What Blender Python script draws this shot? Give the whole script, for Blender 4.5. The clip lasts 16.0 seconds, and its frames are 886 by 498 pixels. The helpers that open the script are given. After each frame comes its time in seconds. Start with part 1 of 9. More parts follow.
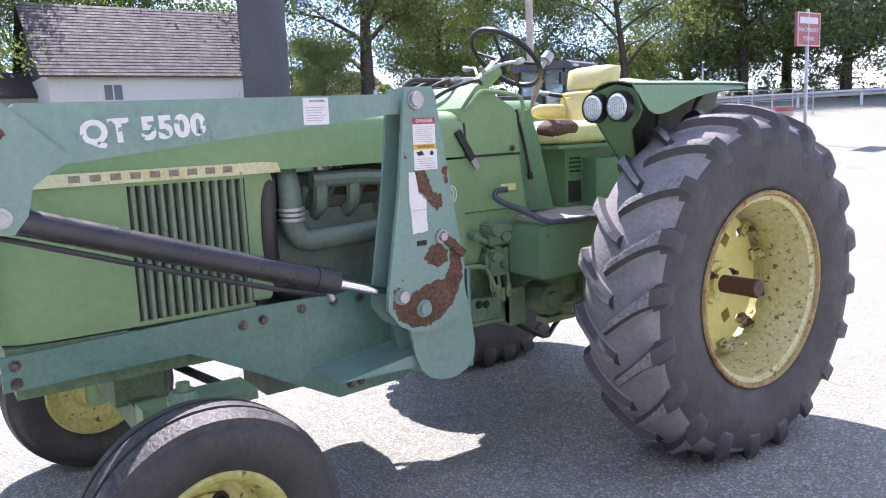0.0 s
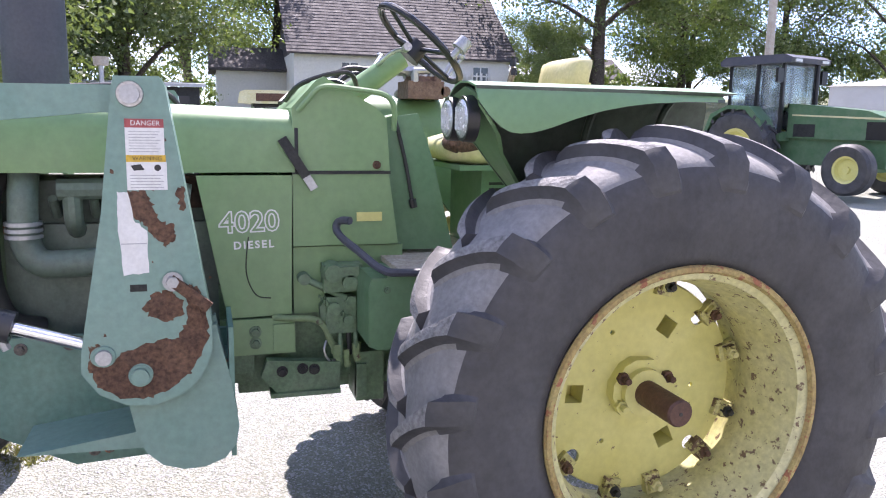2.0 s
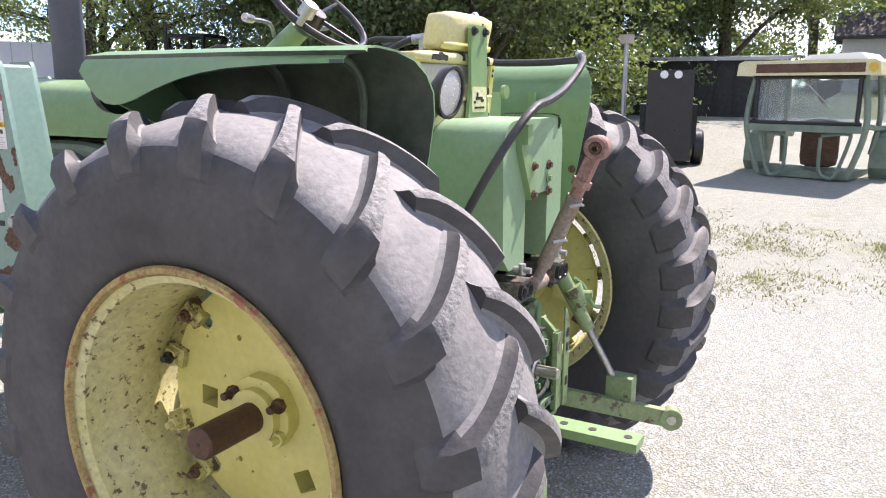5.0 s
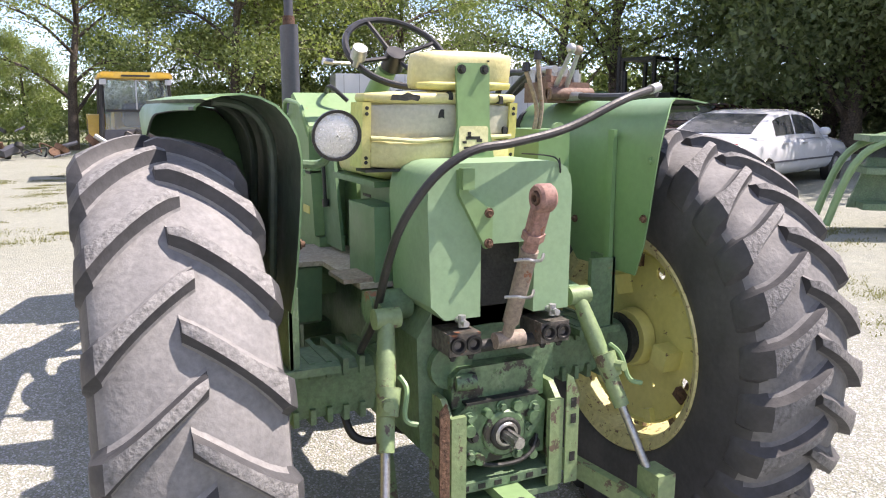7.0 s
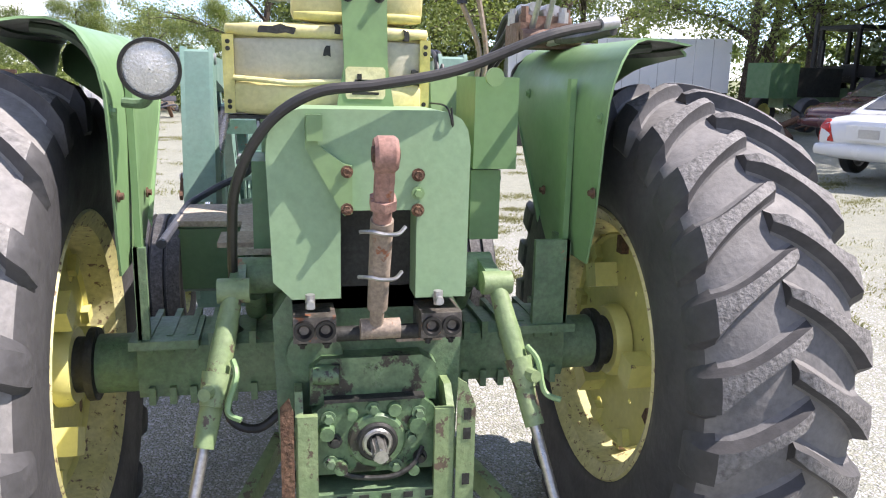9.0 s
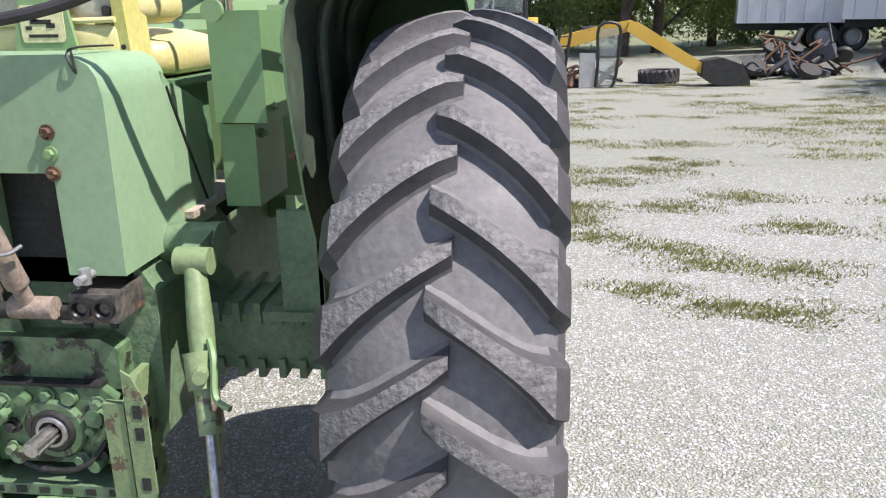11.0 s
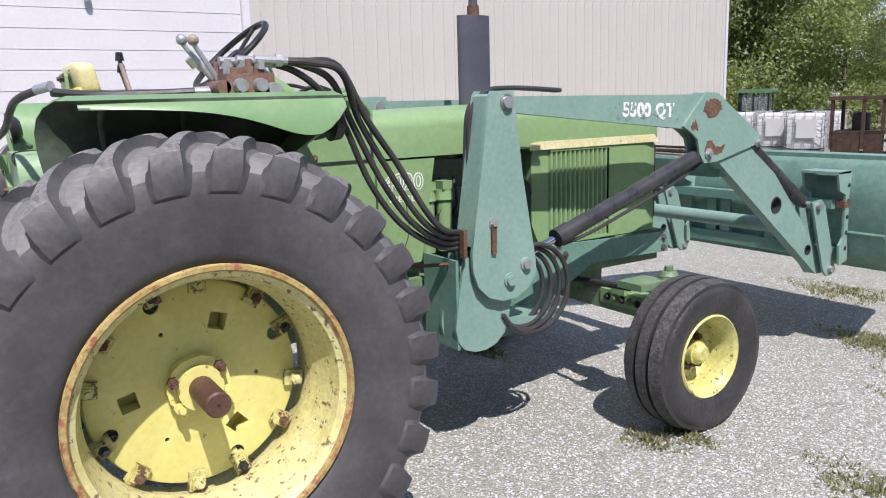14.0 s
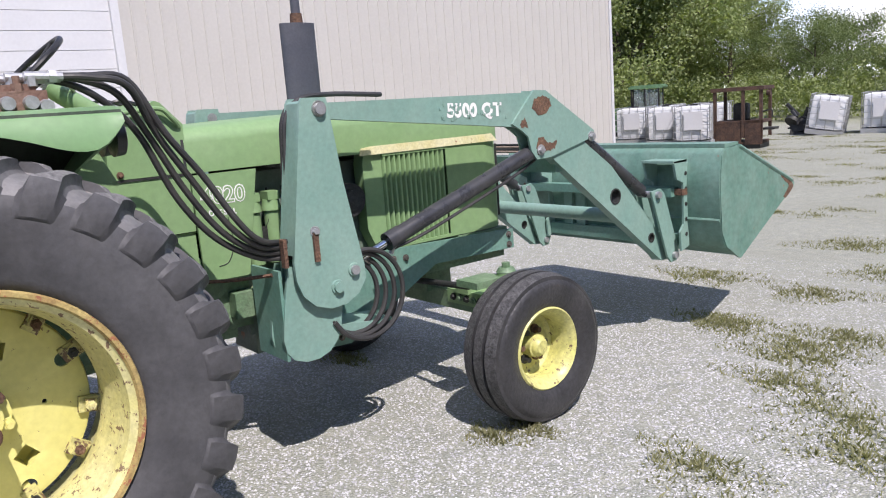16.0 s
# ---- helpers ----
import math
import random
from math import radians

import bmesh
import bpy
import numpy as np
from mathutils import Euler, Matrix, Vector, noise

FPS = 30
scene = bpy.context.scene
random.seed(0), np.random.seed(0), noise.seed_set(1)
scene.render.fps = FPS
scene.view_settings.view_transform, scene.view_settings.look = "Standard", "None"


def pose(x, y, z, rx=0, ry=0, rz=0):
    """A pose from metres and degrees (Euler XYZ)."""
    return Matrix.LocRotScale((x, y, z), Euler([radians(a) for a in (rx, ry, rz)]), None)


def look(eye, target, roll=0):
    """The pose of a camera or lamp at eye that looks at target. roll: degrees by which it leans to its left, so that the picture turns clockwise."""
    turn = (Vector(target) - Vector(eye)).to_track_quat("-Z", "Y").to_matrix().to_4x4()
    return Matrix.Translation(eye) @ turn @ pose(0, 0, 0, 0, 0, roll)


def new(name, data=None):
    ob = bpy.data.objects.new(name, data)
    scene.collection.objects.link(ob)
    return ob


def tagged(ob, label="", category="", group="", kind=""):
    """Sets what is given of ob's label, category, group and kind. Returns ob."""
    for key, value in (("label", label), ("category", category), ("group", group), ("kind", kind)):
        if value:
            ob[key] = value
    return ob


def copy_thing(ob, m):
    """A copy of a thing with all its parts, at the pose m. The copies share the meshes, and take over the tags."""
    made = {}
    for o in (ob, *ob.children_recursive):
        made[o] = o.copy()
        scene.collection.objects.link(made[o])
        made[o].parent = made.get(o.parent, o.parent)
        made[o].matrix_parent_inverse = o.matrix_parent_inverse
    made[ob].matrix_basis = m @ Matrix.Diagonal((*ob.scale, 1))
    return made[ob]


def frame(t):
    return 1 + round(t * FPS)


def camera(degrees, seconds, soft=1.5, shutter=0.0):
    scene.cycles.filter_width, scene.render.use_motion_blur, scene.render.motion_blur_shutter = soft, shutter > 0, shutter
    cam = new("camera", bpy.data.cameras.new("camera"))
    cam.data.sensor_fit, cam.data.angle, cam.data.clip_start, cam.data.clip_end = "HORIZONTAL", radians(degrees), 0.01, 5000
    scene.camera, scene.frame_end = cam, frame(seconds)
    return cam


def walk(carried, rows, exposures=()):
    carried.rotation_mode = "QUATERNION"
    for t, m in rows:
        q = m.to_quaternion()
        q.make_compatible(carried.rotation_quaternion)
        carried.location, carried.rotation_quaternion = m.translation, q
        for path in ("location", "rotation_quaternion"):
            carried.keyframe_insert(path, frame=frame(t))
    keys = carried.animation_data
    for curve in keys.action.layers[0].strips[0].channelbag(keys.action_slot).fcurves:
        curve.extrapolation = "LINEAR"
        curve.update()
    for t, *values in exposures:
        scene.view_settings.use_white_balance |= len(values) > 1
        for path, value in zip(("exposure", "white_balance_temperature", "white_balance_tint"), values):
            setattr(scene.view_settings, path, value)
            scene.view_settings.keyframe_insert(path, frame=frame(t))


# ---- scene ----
cam = camera(59.7, 16.0, soft=1.1)
PATH = [
    (0, (-3.099, 3.087, 1.53), (-1.475, 1.96, 1.23), -2.6),
    (0.5, (-3.014, 2.69, 1.551), (-1.396, 1.55, 1.267), -1.6),
    (1, (-3.023, 2.219, 1.542), (-1.299, 1.258, 1.221), -1.0),
    (1.5, (-2.949, 1.755, 1.535), (-1.151, 0.949, 1.19), 0.6),
    (2, (-2.944, 1.291, 1.592), (-1.059, 0.709, 1.267), 1.0),
    (2.5, (-3.017, 0.744, 1.604), (-1.061, 0.462, 1.297), 0.8),
    (3, (-3.001, 0.297, 1.539), (-1.025, 0.251, 1.232), 1.1),
    (3.5, (-2.951, -0.191, 1.553), (-0.989, 0.0, 1.215), 1.3),
    (4, (-2.9, -0.588, 1.56), (-0.995, -0.112, 1.175), 1.6),
    (4.5, (-2.617, -0.975, 1.533), (-0.783, -0.295, 1.116), 1.5),
    (4.7, (-2.505, -1.119, 1.558), (-0.71, -0.337, 1.149), 0.9),
    (6.8, (-1.276, -2.362, 1.694), (-0.354, -0.631, 1.3), 0.1),
    (7, (-1.16, -2.373, 1.674), (-0.307, -0.6, 1.314), 0.2),
    (7.5, (-0.816, -2.347, 1.702), (-0.13, -0.492, 1.403), 1.0),
    (8, (-0.518, -2.357, 1.705), (0.041, -0.459, 1.413), 1.4),
    (8.2, (-0.442, -2.353, 1.686), (0.089, -0.447, 1.393), 1.3),
    (10.3, (0.473, -2.014, 1.542), (0.546, -0.143, 0.837), -0.1),
    (10.5, (0.668, -2.001, 1.57), (0.672, -0.123, 0.883), -0.7),
    (11, (1.09, -1.896, 1.583), (0.883, 0.006, 1.003), -0.8),
    (11.2, (1.23, -1.79, 1.596), (0.93, 0.106, 1.036), -0.8),
    (11.4, (1.432, -1.732, 1.637), (1.009, 0.15, 1.108), -1.9),
    (11.5, (1.535, -1.711, 1.642), (1.056, 0.163, 1.131), -1.6),
    (12, (2.07, -1.598, 1.626), (1.295, 0.189, 1.171), -3.9),
    (12.5, (2.494, -1.383, 1.579), (1.53, 0.32, 1.167), -3.8),
    (13, (2.911, -1.137, 1.625), (1.727, 0.427, 1.239), -3.2),
    (13.5, (3.17, -0.857, 1.632), (1.733, 0.484, 1.264), -2.4),
    (14, (3.371, -0.616, 1.657), (1.717, 0.445, 1.285), -1.7),
    (14.5, (3.524, -0.392, 1.636), (1.787, 0.519, 1.246), -3.2),
    (15, (3.582, -0.328, 1.637), (1.868, 0.633, 1.263), -5.2),
    (15.5, (3.574, -0.286, 1.641), (1.958, 0.835, 1.275), -4.9),
    (16, (3.623, -0.254, 1.625), (2.084, 0.969, 1.261), -4.3),
]
walk(cam, [(t, look(eye, target, roll)) for t, eye, target, roll in PATH],
     exposures=((0.0, 1.66, 6450, 27), (2.5, 1.68, 6600, 26), (3.5, 1.6, 6800, 24), (4.7, 1.5, 6950, 23), (6.8, 1.4, 7300, 21), (8.2, 1.4, 7150, 20), (10.3, 1.2, 6850, 18), (11.2, 1.0, 6750, 18), (12.0, 0.88, 6650, 18), (13.0, 0.78, 6650, 20), (16.0, 0.74, 6650, 20)))

# ---- world and sun ----
SUN = Vector((0.67, -0.20, 1.0)).normalized()
world = bpy.data.worlds.new("world")
scene.world = world
world.use_nodes = True
wn, wl = world.node_tree.nodes, world.node_tree.links
wbg = wn["Background"]
sky = wn.new("ShaderNodeTexSky")
sky.sky_type, sky.sun_disc = "NISHITA", False
sky.sun_elevation = math.asin(SUN.z)
sky.sun_rotation = math.atan2(SUN.x, SUN.y)
sky.air_density, sky.dust_density, sky.ozone_density = 0.6, 0.0, 3.0
wtc = wn.new("ShaderNodeTexCoord")
wmap = wn.new("ShaderNodeMapping")
wmap.inputs["Scale"].default_value = (1.0, 1.0, 2.6)
wnoise = wn.new("ShaderNodeTexNoise")
wnoise.inputs["Scale"].default_value, wnoise.inputs["Detail"].default_value = 2.6, 7.0
wramp = wn.new("ShaderNodeValToRGB")
wramp.color_ramp.elements[0].position, wramp.color_ramp.elements[1].position = 0.50, 0.66
wmix = wn.new("ShaderNodeMixRGB")
wmix.inputs["Color2"].default_value = (6.5, 6.8, 7.5, 1)
wl.new(wtc.outputs["Generated"], wmap.inputs["Vector"])
wl.new(wmap.outputs["Vector"], wnoise.inputs["Vector"])
wl.new(wnoise.outputs["Fac"], wramp.inputs["Fac"])
wl.new(wramp.outputs["Color"], wmix.inputs["Fac"])
wl.new(sky.outputs["Color"], wmix.inputs["Color1"])
wl.new(wmix.outputs["Color"], wbg.inputs["Color"])
wbg.inputs["Strength"].default_value = 0.15

sun_data = bpy.data.lights.new("sun", "SUN")
sun_data.energy, sun_data.angle, sun_data.color = 3.8, radians(0.55), (1.0, 0.975, 0.945)
sun_ob = new("sun", sun_data)
sun_ob.matrix_world = look(SUN * 60, (0, 0, 0))


# ---- materials ----
def nodes_of(name):
    m = bpy.data.materials.new(name)
    m.use_nodes = True
    return m, m.node_tree.nodes, m.node_tree.links, m.node_tree.nodes["Principled BSDF"]


def noise_fac(n, l, vec, scale, lo, hi, detail=5.0, rough=0.6):
    t = n.new("ShaderNodeTexNoise")
    t.inputs["Scale"].default_value, t.inputs["Detail"].default_value, t.inputs["Roughness"].default_value = scale, detail, rough
    l.new(vec, t.inputs["Vector"])
    r = n.new("ShaderNodeMapRange")
    r.inputs["From Min"].default_value, r.inputs["From Max"].default_value = lo, hi
    l.new(t.outputs["Fac"], r.inputs["Value"])
    return r.outputs["Result"]


def mixed(n, l, fac, a, b, kind="MIX"):
    m = n.new("ShaderNodeMixRGB")
    m.blend_type = kind
    for key, v in (("Fac", fac), ("Color1", a), ("Color2", b)):
        if isinstance(v, (int, float)):
            m.inputs[key].default_value = v
        elif isinstance(v, tuple):
            m.inputs[key].default_value = (*v, 1)
        else:
            l.new(v, m.inputs[key])
    return m.outputs["Color"]


def surface(name, base, other=None, vscale=2.5, rough=0.5, metal=0.0, grain=0.12, gscale=90.0, bump=0.15, bscale=60.0,
            rust=0.0, rcol=(0.16, 0.06, 0.03), rscale=5.0, dust=0.0, dcol=(0.55, 0.52, 0.46), coat=0.0, rnd=0.0):
    """A painted, rubber, metal or earthy surface with variation at two scales, optional rust spots and settled dust."""
    m, n, l, p = nodes_of(name)
    tc = n.new("ShaderNodeTexCoord")
    vec = tc.outputs["Object"]
    col = mixed(n, l, noise_fac(n, l, vec, vscale, 0.35, 0.68), base, other or tuple(c * 0.8 for c in base))
    g = noise_fac(n, l, vec, gscale, 0.3, 0.7, 3.0)
    dark = tuple(max(0.0, 1 - grain * 2.2) for _ in range(3))
    col = mixed(n, l, g, mixed(n, l, 1.0, col, dark, "MULTIPLY"), col)
    rr = n.new("ShaderNodeMapRange")
    rr.inputs["To Min"].default_value, rr.inputs["To Max"].default_value = max(0.03, rough - 0.1), min(1.0, rough + 0.12)
    l.new(noise_fac(n, l, vec, vscale * 3, 0.3, 0.7), rr.inputs["Value"])
    rgh = rr.outputs["Result"]
    if rust:
        f = noise_fac(n, l, vec, rscale, 0.70 - rust * 0.3, 0.73 - rust * 0.3, 9.0, 0.68)
        col = mixed(n, l, f, col, mixed(n, l, noise_fac(n, l, vec, 40.0, 0.3, 0.7), rcol, tuple(c * 2.0 for c in rcol)))
    if dust:
        geo = n.new("ShaderNodeNewGeometry")
        sep = n.new("ShaderNodeSeparateXYZ")
        l.new(geo.outputs["Normal"], sep.inputs["Vector"])
        mm = n.new("ShaderNodeMath")
        mm.operation = "MULTIPLY"
        l.new(noise_fac(n, l, vec, 7.0, 0.25, 0.75), mm.inputs[0])
        mm.inputs[1].default_value = dust
        col = mixed(n, l, mm.outputs["Value"], col, dcol)
    if rnd:
        oi = n.new("ShaderNodeObjectInfo")
        hs = n.new("ShaderNodeMapRange")
        hs.inputs["To Min"].default_value, hs.inputs["To Max"].default_value = 1 - rnd, 1 + rnd
        l.new(oi.outputs["Random"], hs.inputs["Value"])
        vm = n.new("ShaderNodeVectorMath")
        vm.operation = "SCALE"
        l.new(col, vm.inputs[0])
        l.new(hs.outputs["Result"], vm.inputs["Scale"])
        col = vm.outputs["Vector"]
    l.new(col, p.inputs["Base Color"])
    l.new(rgh, p.inputs["Roughness"])
    p.inputs["Metallic"].default_value = metal
    if coat:
        p.inputs["Coat Weight"].default_value = coat
    if bump:
        b = n.new("ShaderNodeBump")
        b.inputs["Strength"].default_value, b.inputs["Distance"].default_value = bump, 0.01
        t = n.new("ShaderNodeTexNoise")
        t.inputs["Scale"].default_value, t.inputs["Detail"].default_value = bscale, 6.0
        l.new(vec, t.inputs["Vector"])
        l.new(t.outputs["Fac"], b.inputs["Height"])
        l.new(b.outputs["Normal"], p.inputs["Normal"])
    return m


GREEN = surface("tractor green paint", (0.175, 0.30, 0.13), (0.20, 0.33, 0.148), 1.6, 0.42, grain=0.06, gscale=35, bump=0.05, bscale=25, rust=0.07, dust=0.06)
GREEN_DK = surface("greasy green cast iron", (0.085, 0.175, 0.085), (0.155, 0.27, 0.14), 5.0, 0.5, grain=0.2, gscale=60, bump=0.35, bscale=45, rust=0.22, dust=0.12)
GREEN_FD = surface("fender green paint", (0.135, 0.262, 0.112), (0.16, 0.292, 0.132), 1.2, 0.4, grain=0.05, gscale=40, bump=0.04, bscale=20, rust=0.05, dust=0.05)
# dark undercoat green, deepened further by the shade inside the fender
FENDER_IN = surface("grimy shaded fender underside", (0.028, 0.052, 0.034), (0.06, 0.10, 0.062), 3.0, 0.5, grain=0.2, gscale=30, bump=0.2, bscale=30, rust=0.1, dust=0.1)
TEAL = surface("loader blue-green paint", (0.155, 0.29, 0.242), (0.19, 0.325, 0.275), 2.0, 0.42, grain=0.08, gscale=45, bump=0.06, bscale=30, rust=0.03, dust=0.1)
TEAL_B = surface("scraped bucket paint", (0.10, 0.225, 0.175), (0.135, 0.275, 0.22), 3.0, 0.48, grain=0.14, gscale=30, bump=0.15, bscale=25, rust=0.14, rscale=9.0, dust=0.12)
TEAL_DK = surface("loader frame paint", (0.09, 0.22, 0.175), (0.13, 0.28, 0.225), 3.0, 0.45, grain=0.12, gscale=50, bump=0.1, bscale=35, rust=0.08, dust=0.1)
YELLOW = surface("wheel yellow paint", (0.64, 0.60, 0.19), (0.70, 0.67, 0.26), 2.0, 0.42, grain=0.05, gscale=40, bump=0.07, bscale=30, rust=0.17, rcol=(0.09, 0.05, 0.024), rscale=26.0, dust=0.04)
RIM = surface("worn rim yellow paint", (0.60, 0.56, 0.22), (0.69, 0.655, 0.35), 4.0, 0.5, grain=0.14, gscale=50, bump=0.2, bscale=40, rust=0.40, rcol=(0.09, 0.05, 0.024), rscale=34.0, dust=0.12)
RUSTY_LIP = surface("rusty rim lip", (0.36, 0.24, 0.09), (0.52, 0.42, 0.16), 12.0, 0.7, grain=0.2, rust=0.5, rscale=20.0, bump=0.3) 
SEATE = surface("bright seat yellow vinyl", (0.62, 0.56, 0.15), (0.66, 0.61, 0.25), 4.0, 0.5, grain=0.08, gscale=70, bump=0.1, bscale=90, rust=0.1, rcol=(0.22, 0.15, 0.06), rscale=6.0)
SEATY = surface("seat yellow vinyl", (0.62, 0.55, 0.22), (0.67, 0.62, 0.36), 3.0, 0.5, grain=0.08, gscale=70, bump=0.1, bscale=90, rust=0.16, rcol=(0.22, 0.13, 0.06), rscale=4.0)
SEATP = surface("bleached seat vinyl", (0.47, 0.45, 0.35), (0.53, 0.52, 0.43), 3.0, 0.5, grain=0.08, gscale=70, bump=0.1, bscale=90, rust=0.3, rcol=(0.30, 0.20, 0.09), rscale=3.0)
STRIPE = surface("hood stripe pale yellow", (0.66, 0.61, 0.30), (0.75, 0.73, 0.50), 6.0, 0.5, rust=0.18, rscale=16.0)
CLAMP = surface("chipped clamp paint", (0.56, 0.52, 0.18), (0.64, 0.60, 0.26), 8.0, 0.55, grain=0.2, gscale=60, bump=0.3, bscale=50, rust=0.62, rcol=(0.08, 0.045, 0.022), rscale=22.0, dust=0.08)
RIM_F = surface("front rim yellow paint", (0.56, 0.54, 0.16), (0.64, 0.62, 0.25), 4.0, 0.45, grain=0.16, gscale=50, bump=0.2, bscale=40, rust=0.36, rcol=(0.075, 0.045, 0.022), rscale=28.0, dust=0.06)
RUBBER = surface("rear tyre rubber", (0.036, 0.0365, 0.040), (0.076, 0.077, 0.083), 3.2, 0.60, grain=0.14, gscale=45, bump=0.22, bscale=45, dust=0.12, dcol=(0.20, 0.19, 0.18))
TREAD = surface("dusty tread rubber", (0.125, 0.125, 0.13), (0.195, 0.193, 0.194), 5.0, 0.7, grain=0.15, gscale=60, bump=0.2, bscale=60, dust=0.25, dcol=(0.30, 0.29, 0.275))
TREAD_L = surface("pale dusty tread rubber", (0.19, 0.188, 0.19), (0.27, 0.265, 0.26), 5.0, 0.75, grain=0.15, gscale=60, bump=0.25, bscale=60, dust=0.3, dcol=(0.34, 0.33, 0.315))
LUGTOP_L = surface("pale worn lug rubber", (0.15, 0.15, 0.155), (0.30, 0.295, 0.29), 22.0, 0.75, grain=0.3, gscale=70, bump=0.5, bscale=90, dust=0.35, dcol=(0.34, 0.33, 0.31))
LUGTOP = surface("worn lug rubber", (0.11, 0.11, 0.115), (0.25, 0.248, 0.248), 22.0, 0.72, grain=0.3, gscale=70, bump=0.5, bscale=90, dust=0.30, dcol=(0.26, 0.25, 0.235))
RUBBER_F = surface("front tyre rubber", (0.020, 0.021, 0.024), (0.042, 0.042, 0.045), 4.0, 0.45, grain=0.25, gscale=50, bump=0.25, bscale=60, dust=0.10, dcol=(0.20, 0.19, 0.18))
RIBTOP = surface("worn front rib rubber", (0.045, 0.045, 0.049), (0.12, 0.12, 0.122), 26.0, 0.6, grain=0.4, gscale=70, bump=0.5, bscale=90, dust=0.15, dcol=(0.20, 0.19, 0.18))
RUST = surface("rust", (0.13, 0.070, 0.045), (0.21, 0.118, 0.070), 9.0, 0.85, grain=0.3, gscale=80, bump=0.6, bscale=90)
SHAFT = surface("rusty axle shaft", (0.11, 0.058, 0.042), (0.16, 0.085, 0.06), 8.0, 0.55, metal=0.35, grain=0.15, bump=0.15)
STEEL = surface("bare steel", (0.45, 0.44, 0.42), (0.58, 0.57, 0.55), 8.0, 0.35, metal=0.9, grain=0.15, bump=0.1)
COVERG = surface("sun-bleached green cast cover", (0.22, 0.36, 0.205), (0.25, 0.39, 0.23), 2.0, 0.5, grain=0.06, gscale=50, bump=0.08, bscale=30, rust=0.12, dust=0.06)
WORNG = surface("worn greasy green paint", (0.16, 0.25, 0.11), (0.24, 0.33, 0.155), 6.0, 0.5, grain=0.12, gscale=60, bump=0.25, bscale=50, rust=0.42, rcol=(0.06, 0.042, 0.028), rscale=13.0, dust=0.08)
CHROME = surface("chrome rod", (0.75, 0.75, 0.76), (0.82, 0.82, 0.83), 3.0, 0.12, metal=1.0, grain=0.02, bump=0.0)
BLACKP = surface("black cylinder paint", (0.020, 0.022, 0.027), (0.032, 0.034, 0.040), 4.0, 0.3, grain=0.12, bump=0.06, dust=0.05)
HOSE = surface("black hydraulic hose", (0.014, 0.014, 0.015), (0.025, 0.025, 0.026), 6.0, 0.45, grain=0.1, bump=0.1, dust=0.06)
MUFFLER = surface("dark grey muffler paint", (0.06, 0.065, 0.085), (0.085, 0.088, 0.105), 3.0, 0.55, grain=0.1, bump=0.08, rust=0.05)
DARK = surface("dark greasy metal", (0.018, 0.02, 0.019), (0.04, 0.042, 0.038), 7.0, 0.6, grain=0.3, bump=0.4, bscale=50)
BLACK = surface("black plastic", (0.012, 0.012, 0.013), (0.02, 0.02, 0.02), 5.0, 0.35, grain=0.05, bump=0.03)
WHITE = surface("white decal", (0.78, 0.78, 0.76), (0.70, 0.70, 0.68), 20.0, 0.5, grain=0.05, bump=0.0)
RED = surface("red decal", (0.44, 0.09, 0.09), (0.38, 0.09, 0.09), 10.0, 0.5, bump=0.0)
ORANGE = surface("amber decal", (0.75, 0.48, 0.05), (0.68, 0.42, 0.05), 10.0, 0.5, bump=0.0)
REDP = surface("faded red paint", (0.30, 0.16, 0.13), (0.44, 0.27, 0.225), 14.0, 0.7, grain=0.2, rust=0.4, rscale=14)
TANP = surface("weathered tan metal", (0.30, 0.24, 0.19), (0.38, 0.31, 0.25), 12.0, 0.7, grain=0.2, rust=0.3, rscale=14, bump=0.2)
BROWNV = surface("rust-brown valve casting", (0.18, 0.10, 0.072), (0.25, 0.16, 0.12), 10.0, 0.65, grain=0.2, bump=0.4, bscale=60)
COUPLER = surface("greasy coupler metal", (0.10, 0.095, 0.085), (0.24, 0.215, 0.19), 14.0, 0.5, metal=0.3, grain=0.3, gscale=60, bump=0.3, rust=0.3, rscale=20)
ENGINE = surface("sooty grey-green engine paint", (0.085, 0.135, 0.105), (0.15, 0.21, 0.165), 4.0, 0.45, grain=0.15, gscale=50, bump=0.15, bscale=40, rust=0.12, dust=0.12)
GREASE = surface("greasy green casting paint", (0.10, 0.19, 0.095), (0.17, 0.27, 0.14), 5.0, 0.35, grain=0.2, gscale=40, bump=0.25, bscale=30, rust=0.5, rcol=(0.022, 0.020, 0.016), rscale=8.0)
ENGINE_LT = surface("weathered grey-green screen paint", (0.15, 0.225, 0.14), (0.20, 0.275, 0.18), 4.0, 0.45, grain=0.12, gscale=50, bump=0.1, bscale=40, rust=0.1, dust=0.1)
RUST_DK = surface("dark baked rust", (0.055, 0.032, 0.024), (0.12, 0.065, 0.042), 6.0, 0.85, grain=0.3, gscale=40, bump=0.4, bscale=40)
GREEN_BOX = surface("deep green paint", (0.085, 0.195, 0.095), (0.12, 0.235, 0.12), 2.0, 0.4, grain=0.08, gscale=40, bump=0.05, bscale=25, rust=0.08, dust=0.08)
CREAM = surface("cream weathered wood", (0.45, 0.38, 0.30), (0.55, 0.50, 0.42), 7.0, 0.8, grain=0.2, bump=0.3)
WALLM = surface("pale ribbed steel siding", (0.435, 0.42, 0.39), (0.455, 0.44, 0.41), 0.5, 0.5, grain=0.03, gscale=20, bump=0.02)
DOORW = surface("white door panel", (0.53, 0.535, 0.55), (0.565, 0.57, 0.58), 0.8, 0.45, grain=0.03, gscale=20, bump=0.02)
